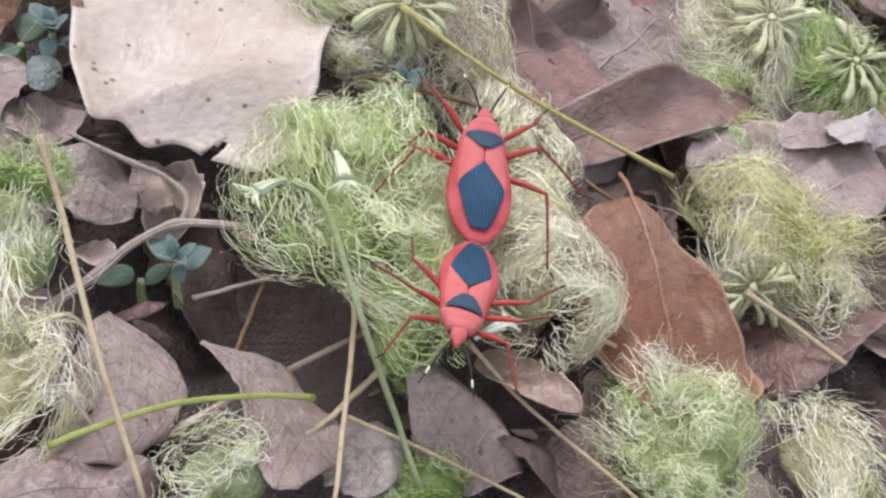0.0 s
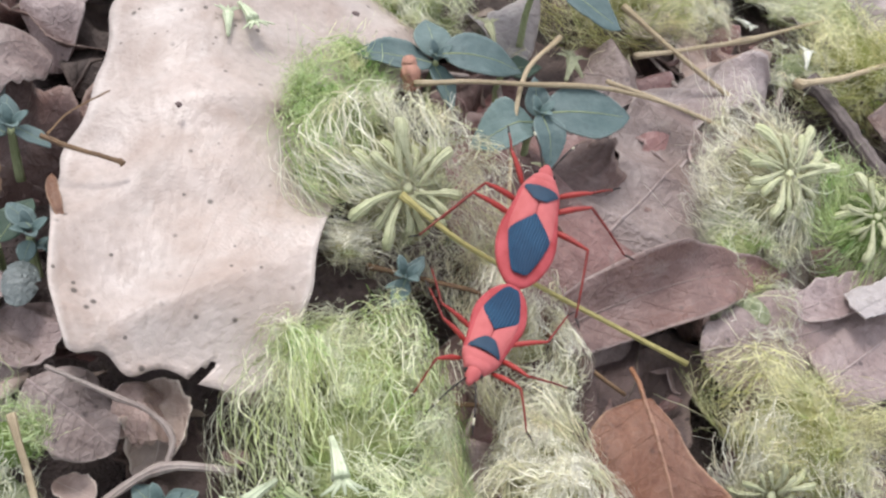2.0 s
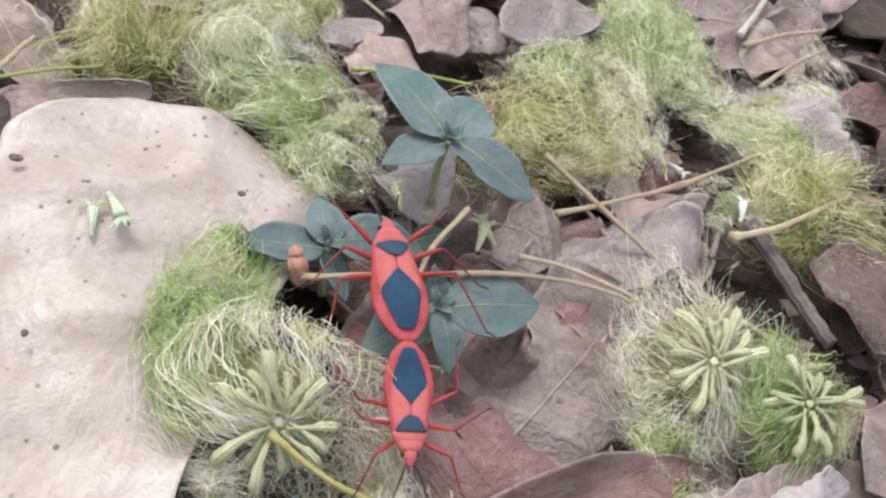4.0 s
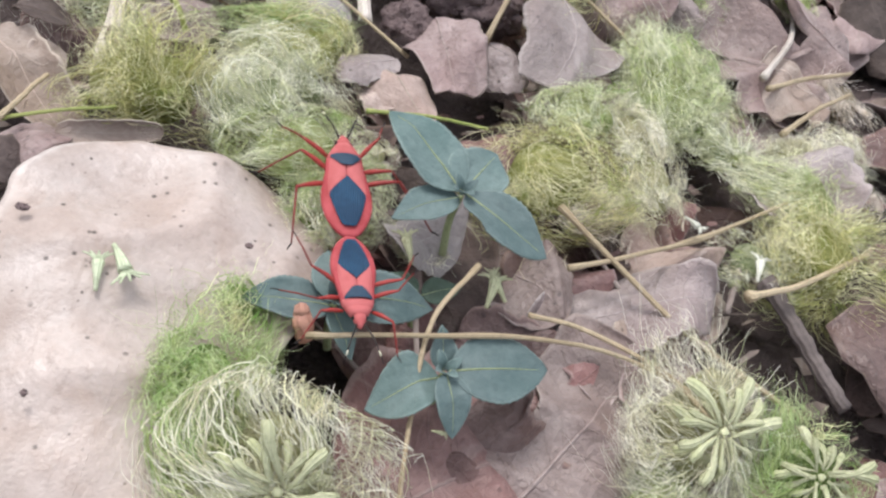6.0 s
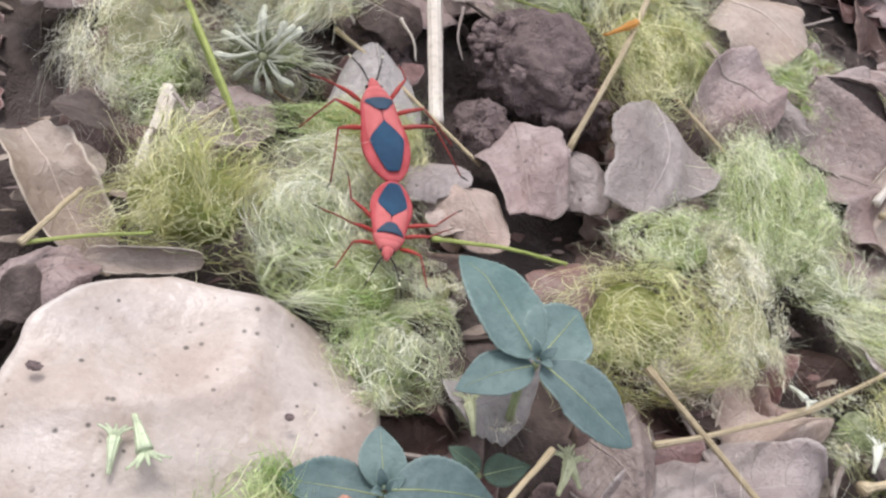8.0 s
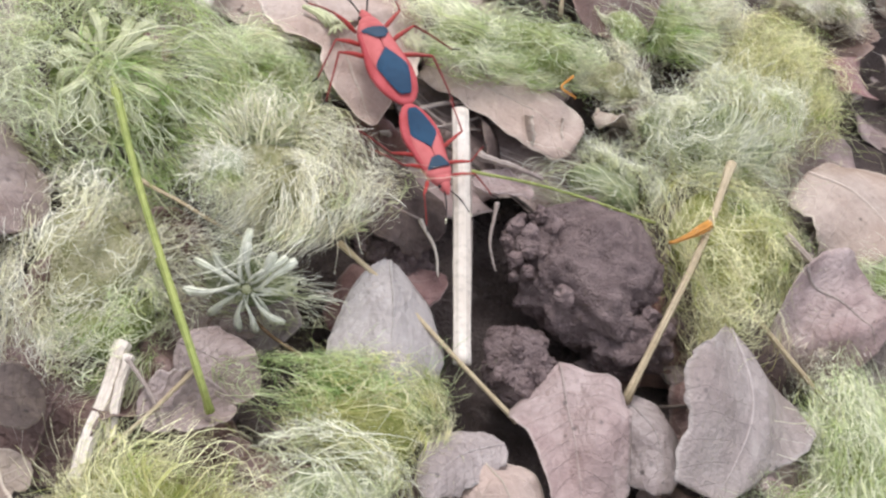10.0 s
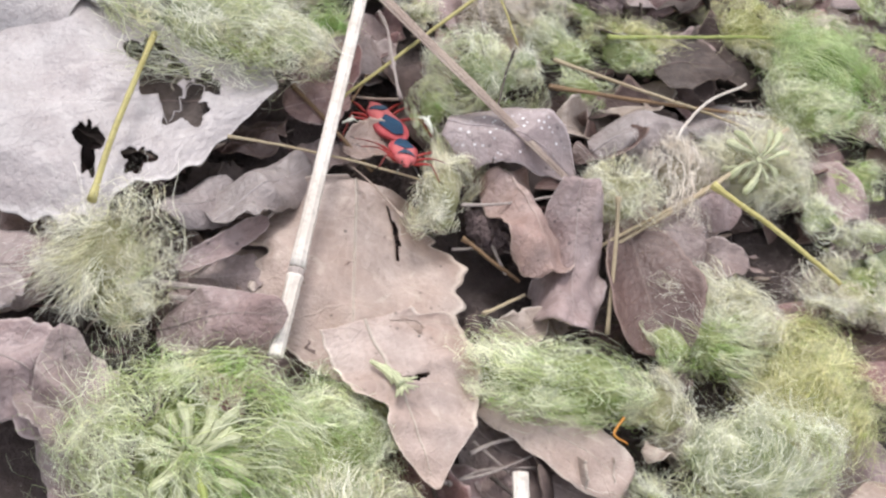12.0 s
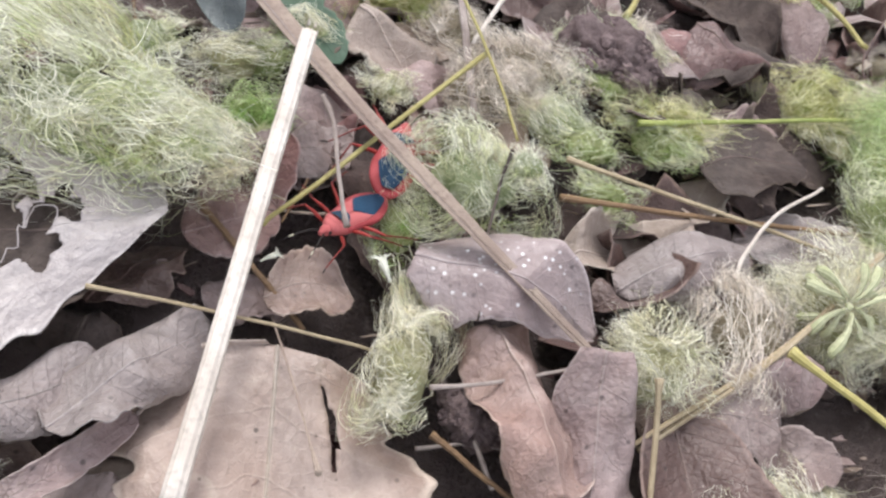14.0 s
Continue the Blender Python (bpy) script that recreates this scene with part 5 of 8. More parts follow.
dry_leaf((-0.0483, 0.4749, 0.0062), (-0.0263, 0.4667, 0.0061), 0.0228, kind='tan', roll=0.8, curl=-0.5, crumple=0.7, seed=104, label='tan leaf in the leaf litter')
dry_leaf((-0.0075, 0.5272, 0.0060), (0.0200, 0.5236, 0.0059), 0.0248, kind='brown', roll=0.8, curl=-0.5, crumple=0.9, seed=105, bow=-0.05, label='brown leaf in the leaf litter')
# these two leaves are coloured darker to hold the shade of this corner
dry_leaf((0.0404, 0.5258, 0.0069), (0.0602, 0.5124, 0.0067), 0.0281, kind='brown', roll=0.7, curl=-0.6, crumple=0.8, seed=106, bow=0.1, label='dull brown leaf in the leaf litter')
dry_leaf((0.0403, 0.4649, 0.0041), (0.0646, 0.4683, 0.0041), 0.0287, kind='dark', roll=1.1, curl=-0.4, crumple=0.9, seed=107, bow=-0.16, label='dark leaf with shade put into its colour')
dry_leaf((0.0093, 0.4241, 0.0028), (0.0392, 0.4449, 0.0041), 0.0156, kind='tan', roll=2.8, curl=0.6, crumple=0.8, seed=108, bow=0.05, label='tan leaf with a curled edge')
dry_leaf((0.0180, 0.4120, 0.0011), (0.0328, 0.4298, 0.0022), 0.0132, kind='brown', roll=2.2, curl=0.7, crumple=0.9, seed=109, bow=0.13, label='brown folded leaf in the leaf litter')
dry_leaf((0.0283, 0.4304, 0.0032), (0.0519, 0.4273, 0.0030), 0.0180, kind='mauve', roll=3.4, curl=-0.5, crumple=0.8, seed=110, bow=-0.26, label='mauve leaf in the leaf litter')
dry_leaf((0.0528, 0.4534, 0.0036), (0.0795, 0.4488, 0.0033), 0.0244, kind='grey', roll=2.9, curl=-0.4, crumple=0.6, seed=111, bow=-0.09, label='dull grey leaf in the leaf litter')
dry_leaf((0.0423, 0.3959, -0.0003), (0.0613, 0.3938, -0.0006), 0.0161, kind='mauve', roll=9.0, curl=-0.7, crumple=0.8, seed=112, bow=-0.09, label='curled mauve leaf in the leaf litter')
dry_leaf((-0.1257, 0.4414, 0.0109), (-0.1063, 0.4348, 0.0105), 0.0292, kind='silver', roll=3.3, curl=-0.4, crumple=0.5, seed=113, label='silvery leaf corner in the leaf litter')

# ---- fallen flower heads ----
flower_head((0.0125, 0.0925, -0.0005), (0.0130, 0.0185, 0.0087), 'mop', 'mixed', count=3000, seed=11, lean=(0.5, 0.2, 0.8), stray=0.0, label='wilted flower head with combed green and cream filaments')
flower_head((0.0407, 0.0887, -0.0051), (0.0099, 0.0154, 0.0074), 'mop', 'cream', count=2000, seed=12, hair=0.00008, lean=(-0.9, 0.1, 0.5), stray=0.0, label='wilted cream flower head under the bugs')
flower_head((0.0235, 0.0826, -0.0046), (0.0083, 0.0132, 0.0050), 'mop', 'green', count=1300, seed=13, lean=(0.3, 0.4, 0.7), stray=0.0, label='green matted flower head')
flower_head((0.0173, 0.1407, -0.0039), (0.0138, 0.0140, 0.0097), 'skirt', 'cream', count=1563, seed=14, tilt=(40, 4, 0), spokes=25, hair=0.000078, stem_kind='yellow', stem=[(0.0167, 0.1324, 0.0039), (0.0274, 0.1267, 0.0016), (0.0436, 0.1250, -0.0045), (0.0693, 0.1181, -0.0089)], stem_width=0.00092, stray=0.0, label='upturned flower head showing its wheel of buds')
flower_head((0.0043, 0.1532, -0.0011), (0.0100, 0.0132, 0.0075), 'mop', 'green', count=2363, seed=15, mat=0.4, lean=(0.9, 0.0, 0.5), label='tuft of fresh green filaments')
flower_head((0.0917, 0.1608, -0.0036), (0.0125, 0.0154, 0.0075), 'skirt', 'cream', count=1564, seed=16, tilt=(30, 0, 0), spokes=24, stem=[(0.0901, 0.1590, 0.0024), (0.0828, 0.1683, 0.0009), (0.0686, 0.1758, -0.0010), (0.0574, 0.1752, 0.0010)], stem_width=0.00094, label='cream flower head with radiating buds')
flower_head((0.0842, 0.1487, -0.0074), (0.0080, 0.0094, 0.0040), 'mop', 'mixed', count=608, seed=17, label='loose green and cream filaments')
flower_head((0.1110, 0.1555, -0.0053), (0.0105, 0.0124, 0.0063), 'skirt', 'green', count=1056, seed=18, tilt=(25, 0, 0), spokes=22, label='green flower head with radiating buds')
flower_head((0.0880, 0.1085, -0.0115), (0.0140, 0.0112, 0.0085), 'mop', 'yellow', count=1497, seed=19, lean=(0.1, 1, 0.4), label='low yellow-green flower head')
flower_head((0.0794, 0.0999, -0.0125), (0.0079, 0.0081, 0.0047), 'skirt', 'cream', count=514, seed=20, tilt=(55, 0, 10), spokes=18, stem=[(0.0773, 0.0934, -0.0083), (0.0855, 0.0906, -0.0104), (0.0957, 0.0856, -0.0127)], stem_width=0.00103, label='cream flower head with pale buds')
flower_head((0.0934, 0.1074, -0.0151), (0.0132, 0.0155, 0.0066), 'mop', 'cream', count=1657, seed=21, lean=(0.6, 0.6, 0.3), label='wilted cream-coloured powder-puff flower head')
flower_head((0.0633, 0.0636, -0.0130), (0.0112, 0.0103, 0.0067), 'mop', 'mixed', count=1400, seed=22, lean=(0.2, 0.9, 0.3), label='wilted large green and cream powder-puff flower head')
flower_head((0.0606, 0.0746, -0.0121), (0.0059, 0.0070, 0.0036), 'pompon', 'frost', count=480, seed=23, spread=1.4, label='tuft of white-tipped filaments')
flower_head((0.0875, 0.0670, -0.0139), (0.0098, 0.0115, 0.0049), 'mop', 'cream', count=910, seed=24, label='wilted cream-coloured powder-puff flower head')
flower_head((-0.0297, 0.0786, -0.0077), (0.0070, 0.0107, 0.0049), 'mop', 'frost', count=605, seed=25, lean=(0.5, 0.3, 1), spread=1.5, label='hanging flower head with long pale filaments')
flower_head((-0.0255, 0.0612, -0.0108), (0.0070, 0.0117, 0.0045), 'mop', 'cream', count=664, seed=26, lean=(-0.3, 0.6, 1), spread=1.5, label='matted tangle of long pale filaments')
flower_head((-0.0305, 0.0859, -0.0025), (0.0067, 0.0039, 0.0034), 'mop', 'green', count=480, seed=27, lean=(0, 0.6, 0.8), label='small green tuft on a stalk')
flower_head((0.0010, 0.0539, -0.0139), (0.0076, 0.0065, 0.0046), 'mop', 'frost', count=480, seed=28, label='wilted whitish-green powder-puff flower head')
flower_head((0.0276, 0.0595, -0.0192), (0.0083, 0.0062, 0.0033), 'mop', 'green', count=480, seed=29, label='wilted grass-green powder-puff flower head')
flower_head((0.0240, 0.0775, -0.0162), (0.0044, 0.0051, 0.0022), 'mop', 'green', count=480, seed=30, label='wilted small grass-green powder-puff flower head')
flower_head((0.0095, 0.1278, -0.0050), (0.0046, 0.0040, 0.0027), 'pompon', 'cream', count=480, seed=31, spread=1.5, label='small cream tuft on the leaf litter')
flower_head((0.0396, 0.1178, -0.0084), (0.0090, 0.0115, 0.0050), 'mop', 'cream', count=1500, seed=32, hair=0.00008, spread=1.4, mat=0.45, stray=0.0, label='wilted cream-coloured powder-puff flower head')
flower_head((0.0657, 0.2180, -0.0077), (0.0143, 0.0134, 0.0107), 'mop', 'yellow', count=1550, seed=33, lean=(0.6, 0.5, 0.6), stem=[(0.0652, 0.2046, -0.0005), (0.0763, 0.1946, -0.0020), (0.0909, 0.1797, -0.0020), (0.1126, 0.1662, -0.0032)], stem_width=0.0012, label='yellow-green flower head on the leaf litter')
flower_head((0.0758, 0.2420, -0.0078), (0.0095, 0.0111, 0.0066), 'mop', 'mixed', count=857, seed=34, lean=(0.7, 0.6, 0.4), label='wilted green and cream powder-puff flower head')
flower_head((0.1016, 0.2647, -0.0113), (0.0121, 0.0184, 0.0084), 'mop', 'mixed', count=1799, seed=35, lean=(0.2, 1, 0.4), label='wilted green and cream powder-puff flower head')
flower_head((0.0917, 0.2262, -0.0091), (0.0075, 0.0131, 0.0045), 'mop', 'cream', count=795, seed=36, lean=(0.9, 0.2, 0.3), spread=1.3, label='wilted small cream-coloured powder-puff flower head')
flower_head((0.1285, 0.2090, -0.0062), (0.0139, 0.0148, 0.0097), 'mop', 'yellow', count=1667, seed=37, lean=(0.3, 0.5, 0.8), label='wilted yellow-green powder-puff flower head')
flower_head((0.1420, 0.2445, -0.0108), (0.0101, 0.0102, 0.0061), 'mop', 'cream', count=842, seed=38, spread=1.3, label='wilted cream-coloured powder-puff flower head')
flower_head((-0.0186, 0.2199, -0.0080), (0.0156, 0.0124, 0.0109), 'mop', 'yellow', count=1566, seed=39, lean=(0.8, 0.4, 0.4), label='wilted large yellow-green powder-puff flower head')
flower_head((-0.0003, 0.2171, -0.0061), (0.0087, 0.0103, 0.0061), 'mop', 'frost', count=729, seed=40, spread=1.7, stray=0.0, label='wilted whitish-green powder-puff flower head')
flower_head((0.0093, 0.2476, -0.0121), (0.0130, 0.0109, 0.0078), 'mop', 'yellow', count=1157, seed=41, lean=(0.2, 0.8, 0.6), label='wilted yellow-green powder-puff flower head')
flower_head((0.0176, 0.1980, -0.0078), (0.0067, 0.0109, 0.0034), 'mop', 'green', count=595, seed=42, stray=0.0, label='wilted small grass-green powder-puff flower head')
flower_head((-0.0365, 0.2555, -0.0152), (0.0110, 0.0115, 0.0066), 'mop', 'mixed', count=1029, seed=44, label='wilted green and cream powder-puff flower head')
flower_head((0.0281, 0.2167, -0.0097), (0.0047, 0.0043, 0.0019), 'mop', 'cream', count=480, seed=45, spread=1.6, label='wilted small cream-coloured powder-puff flower head')
flower_head((0.0374, 0.1950, -0.0090), (0.0047, 0.0043, 0.0019), 'mop', 'cream', count=480, seed=46, spread=1.6, label='wilted small cream-coloured powder-puff flower head')
flower_head((-0.0506, 0.2986, -0.0069), (0.0175, 0.0174, 0.0105), 'skirt', 'mixed', count=2466, seed=47, tilt=(28, -4, 0), spokes=34, hair=0.000078, stem_kind='lime', stem=[(-0.0484, 0.2910, 0.0023), (-0.0368, 0.2716, -0.0011), (-0.0197, 0.2459, -0.0046), (-0.0155, 0.2413, -0.0101)], stem_width=0.0013, label='large upturned flower head with a wheel of green-white buds')
flower_head((-0.0288, 0.3043, -0.0080), (0.0160, 0.0119, 0.0096), 'mop', 'mixed', count=1539, seed=48, lean=(0.9, 0.3, 0.4), stray=0.0, label='wilted large green and cream powder-puff flower head')
flower_head((-0.0166, 0.2849, -0.0067), (0.0160, 0.0137, 0.0120), 'skirt', 'cream', count=2300, seed=49, spread=2.1, reach=0.75, hair=0.000078, stem=[(-0.0036, 0.2789, -0.0086), (0.0084, 0.2725, -0.0101), (0.0207, 0.2650, -0.0126), (0.0345, 0.2570, -0.0157)], stem_width=0.00093, label='round curly cream flower head')
flower_head((-0.0252, 0.2784, 0.0026), (0.0046, 0.0055, 0.0033), 'pompon', 'frost', count=480, seed=50, spread=1.5, label='white tuft of filaments')
flower_head((-0.0418, 0.2628, -0.0129), (0.0132, 0.0166, 0.0093), 'mop', 'cream', count=1787, seed=51, spread=1.3, label='wilted large cream-coloured powder-puff flower head')
flower_head((-0.0163, 0.2671, -0.0100), (0.0115, 0.0080, 0.0030), 'skirt', 'frost', count=480, seed=52, spokes=21, white=True, tilt=(72, 0, 0), label='flower head of whitish tubular buds')
flower_head((0.0062, 0.2514, -0.0136), (0.0161, 0.0079, 0.0081), 'mop', 'green', count=1032, seed=53, lean=(0.2, 1, 0.4), label='wilted large grass-green powder-puff flower head')
flower_head((0.0722, 0.3353, -0.0051), (0.0165, 0.0134, 0.0099), 'mop', 'frost', count=1790, seed=54, lean=(0.6, 0.6, 0.5), stem_kind='straw', stem=[(0.0683, 0.3167, 0.0041), (0.0628, 0.2948, -0.0014), (0.0527, 0.2644, -0.0117)], stem_width=0.00155, label='wilted large whitish-green powder-puff flower head on its dry stalk')
flower_head((0.0754, 0.3080, -0.0119), (0.0166, 0.0209, 0.0100), 'mop', 'yellow', count=2500, seed=55, lean=(0.5, 0.6, 0.5), stem=[(0.0779, 0.2893, -0.0078), (0.0870, 0.2813, -0.0094), (0.0965, 0.2731, -0.0110)], stem_width=0.00114, label='wilted large yellow-green powder-puff flower head on its dry stalk')
flower_head((0.0266, 0.3402, -0.0033), (0.0152, 0.0107, 0.0091), 'mop', 'mixed', count=1321, seed=56, lean=(0.5, 0.7, 0.5), stray=0.0, label='wilted green and cream powder-puff flower head')
flower_head((0.0456, 0.3411, -0.0046), (0.0100, 0.0088, 0.0060), 'mop', 'cream', count=717, seed=57, lean=(1, 0.2, 0.2), spread=1.4, label='wilted cream-coloured powder-puff flower head')
flower_head((0.0471, 0.3160, -0.0115), (0.0129, 0.0096, 0.0064), 'mop', 'frost', count=1002, seed=58, lean=(0.2, 1, 0.3), label='wilted whitish-green powder-puff flower head')
flower_head((0.0891, 0.3618, -0.0047), (0.0152, 0.0163, 0.0091), 'mop', 'yellow', count=2017, seed=59, lean=(0.7, 0.3, 0.5), label='wilted yellow-green powder-puff flower head')
flower_head((0.0485, 0.3622, -0.0036), (0.0072, 0.0061, 0.0036), 'mop', 'mixed', count=480, seed=60, spread=1.4, label='wilted small green and cream powder-puff flower head')
flower_head((-0.0850, 0.3371, -0.0069), (0.0116, 0.0158, 0.0116), 'skirt', 'cream', count=1484, seed=61, lean=(0.3, 1, 0.3), stem_kind='yellow', stem=[(-0.0892, 0.3415, 0.0078), (-0.0925, 0.3613, 0.0092), (-0.0959, 0.3954, 0.0127)], stem_width=0.0015, label='wilted cream-coloured powder-puff flower head on its dry stalk')
flower_head((-0.0765, 0.3285, -0.0075), (0.0073, 0.0071, 0.0044), 'mop', 'cream', count=480, seed=62, spread=1.4, label='wilted small cream-coloured powder-puff flower head')
flower_head((-0.0160, 0.3850, 0.0000), (0.0078, 0.0154, 0.0085), 'mop', 'cream', count=1500, seed=63, lean=(0.9, 0.2, 0.4), spread=1.5, hair=0.00007, stray=0.0, label='wilted small cream-coloured powder-puff flower head')
flower_head((0.0288, 0.3994, 0.0036), (0.0104, 0.0113, 0.0104), 'skirt', 'cream', count=957, seed=64, hair=0.000078, lean=(0.4, 0.8, 0.4), stem=[(0.0264, 0.3894, 0.0137), (0.0291, 0.3811, 0.0064), (0.0321, 0.3602, -0.0050)], stem_width=0.00117, label='wilted cream-coloured powder-puff flower head on its dry stalk')
flower_head((0.0492, 0.4169, 0.0038), (0.0120, 0.0141, 0.0084), 'mop', 'beige', count=1376, seed=65, spread=1.5, label='wilted beige powder-puff flower head')
flower_head((0.0686, 0.4287, 0.0052), (0.0127, 0.0119, 0.0089), 'skirt', 'cream', count=1226, seed=66, tilt=(25, 0, 0), spokes=16, label='wilted cream-coloured flower head with radiating buds')
flower_head((-0.0853, 0.4129, 0.0068), (0.0218, 0.0179, 0.0153), 'mop', 'frost', count=2500, seed=67, lean=(0.9, 0.3, 0.4), spread=1.6, hair=0.00009, label='wilted large green and cream powder-puff flower head')
flower_head((-0.0693, 0.4120, 0.0097), (0.0123, 0.0077, 0.0062), 'mop', 'frost', count=765, seed=68, lean=(0.2, 1, 0.3), label='wilted green and cream powder-puff flower head')
flower_head((-0.1063, 0.4473, 0.0065), (0.0099, 0.0068, 0.0049), 'mop', 'cream', count=545, seed=69, spread=1.4, label='wilted small cream-coloured powder-puff flower head')
flower_head((-0.0120, 0.4300, 0.0070), (0.0142, 0.0136, 0.0099), 'mop', 'frost', count=1568, seed=70, spread=1.6, hair=0.000078, stray=0.0, label='wilted whitish-green powder-puff flower head')
flower_head((-0.0034, 0.4302, 0.0162), (0.0046, 0.0054, 0.0037), 'pompon', 'frost', count=480, seed=71, spread=0.6, label='white star-like tuft of filaments')
flower_head((-0.0240, 0.4190, 0.0005), (0.0069, 0.0107, 0.0034), 'mop', 'mixed', count=598, seed=72, stray=0.0, label='wilted small green and cream powder-puff flower head')
flower_head((-0.0416, 0.4906, 0.0076), (0.0125, 0.0098, 0.0088), 'mop', 'yellow', count=997, seed=73, label='wilted yellow-green powder-puff flower head')
flower_head((-0.0090, 0.4654, 0.0075), (0.0109, 0.0106, 0.0066), 'mop', 'beige', count=940, seed=74, spread=1.4, label='wilted beige powder-puff flower head')
flower_head((-0.0679, 0.4452, 0.0063), (0.0084, 0.0077, 0.0050), 'mop', 'cream', count=526, seed=75, spread=1.3, label='wilted cream-coloured powder-puff flower head')
flower_head((-0.0355, 0.4551, 0.0047), (0.0062, 0.0066, 0.0037), 'mop', 'cream', count=480, seed=76, spread=1.3, label='wilted small cream-coloured powder-puff flower head')
flower_head((0.0172, 0.5036, 0.0049), (0.0136, 0.0089, 0.0068), 'mop', 'mixed', count=974, seed=77, label='wilted green and cream powder-puff flower head')
flower_head((0.0315, 0.4699, 0.0039), (0.0117, 0.0073, 0.0058), 'mop', 'mixed', count=689, seed=78, label='wilted green and cream powder-puff flower head')
flower_head((0.0121, 0.4560, 0.0063), (0.0089, 0.0060, 0.0045), 'mop', 'mixed', count=480, seed=79, spread=1.4, label='wilted green and cream powder-puff flower head')
flower_head((0.0768, 0.5099, 0.0051), (0.0140, 0.0155, 0.0084), 'mop', 'yellow', count=1755, seed=80, label='wilted yellow-green powder-puff flower head')
flower_head((0.0627, 0.5619, 0.0076), (0.0140, 0.0066, 0.0070), 'mop', 'yellow', count=742, seed=81, label='wilted yellow-green powder-puff flower head')
flower_head((0.0668, 0.4341, 0.0052), (0.0098, 0.0076, 0.0059), 'mop', 'cream', count=604, seed=82, spread=1.3, label='wilted cream-coloured powder-puff flower head')
flower_head((0.0546, 0.3763, -0.0016), (0.0096, 0.0078, 0.0058), 'mop', 'cream', count=612, seed=83, spread=1.4, label='wilted small cream-coloured powder-puff flower head')
flower_head((0.0645, 0.3823, -0.0013), (0.0086, 0.0084, 0.0052), 'mop', 'cream', count=587, seed=84, spread=1.5, label='wilted small cream-coloured powder-puff flower head')
flower_head((0.1005, 0.3953, -0.0018), (0.0125, 0.0074, 0.0063), 'mop', 'beige', count=750, seed=85, spread=1.4, label='wilted beige powder-puff flower head')
flower_head((0.0958, 0.4740, 0.0030), (0.0158, 0.0131, 0.0095), 'mop', 'mixed', count=1682, seed=86, label='wilted green and cream powder-puff flower head')
flower_head((0.0938, 0.4234, 0.0025), (0.0082, 0.0097, 0.0041), 'mop', 'frost', count=648, seed=87, spread=1.4, label='wilted small whitish-green powder-puff flower head')
flower_head((0.1040, 0.2610, -0.0132), (0.0146, 0.0157, 0.0095), 'mop', 'mixed', count=1862, seed=88, lean=(0.2, 1, 0.4), hair=0.000078, label='wilted green and cream powder-puff flower head')
flower_head((0.1142, 0.2445, -0.0116), (0.0103, 0.0091, 0.0057), 'mop', 'frost', count=765, seed=89, spread=1.5, hair=0.000078, label='wilted whitish-green powder-puff flower head')
flower_head((0.0885, 0.2392, -0.0093), (0.0072, 0.0113, 0.0043), 'mop', 'cream', count=666, seed=90, spread=1.4, hair=0.000078, label='wilted small cream-coloured powder-puff flower head')
flower_head((0.1363, 0.2475, -0.0123), (0.0130, 0.0096, 0.0065), 'mop', 'cream', count=1016, seed=91, spread=1.4, label='wilted cream-coloured powder-puff flower head')
flower_head((0.0192, 0.2008, -0.0076), (0.0092, 0.0096, 0.0046), 'mop', 'mixed', count=717, seed=93, stray=0.0, label='wilted green and cream powder-puff flower head')
flower_head((0.0117, 0.2086, -0.0045), (0.0105, 0.0090, 0.0062), 'mop', 'mixed', count=900, seed=192, stray=0.0, label='wilted green and cream powder-puff flower head')
flower_head((0.0203, 0.1958, -0.0060), (0.0085, 0.0080, 0.0050), 'mop', 'frost', count=800, seed=193, stray=0.0, spread=1.5, label='wilted small whitish-green powder-puff flower head')
flower_head((0.0038, 0.2184, -0.0040), (0.0085, 0.0080, 0.0060), 'mop', 'frost', count=800, seed=194, spread=1.6, label='wilted small whitish-green powder-puff flower head')
flower_head((0.0072, 0.2313, -0.0106), (0.0134, 0.0100, 0.0081), 'mop', 'frost', count=1093, seed=94, spread=1.5, label='wilted whitish-green powder-puff flower head')
flower_head((0.1325, 0.2340, -0.0109), (0.0136, 0.0124, 0.0082), 'mop', 'mixed', count=1374, seed=95, label='wilted green and cream powder-puff flower head')
flower_head((0.0137, 0.3399, -0.0053), (0.0151, 0.0103, 0.0090), 'mop', 'mixed', count=1262, seed=96, lean=(0.5, 0.7, 0.4), hair=0.000078, stray=0.0, label='wilted green and cream powder-puff flower head')
flower_head((-0.0233, 0.3129, -0.0087), (0.0138, 0.0122, 0.0083), 'mop', 'mixed', count=1365, seed=97, stray=0.0, label='wilted green and cream powder-puff flower head')
flower_head((0.0855, 0.3609, -0.0062), (0.0163, 0.0191, 0.0098), 'mop', 'yellow', count=2500, seed=98, label='wilted yellow-green powder-puff flower head')
flower_head((0.0649, 0.3766, -0.0008), (0.0103, 0.0104, 0.0062), 'mop', 'cream', count=870, seed=99, spread=1.4, label='wilted cream-coloured powder-puff flower head')
flower_head((0.1009, 0.3942, -0.0001), (0.0130, 0.0096, 0.0065), 'mop', 'cream', count=1015, seed=100, spread=1.4, label='wilted cream-coloured powder-puff flower head')
flower_head((0.0617, 0.3343, -0.0067), (0.0120, 0.0110, 0.0072), 'mop', 'frost', count=1073, seed=101, label='wilted whitish-green powder-puff flower head')
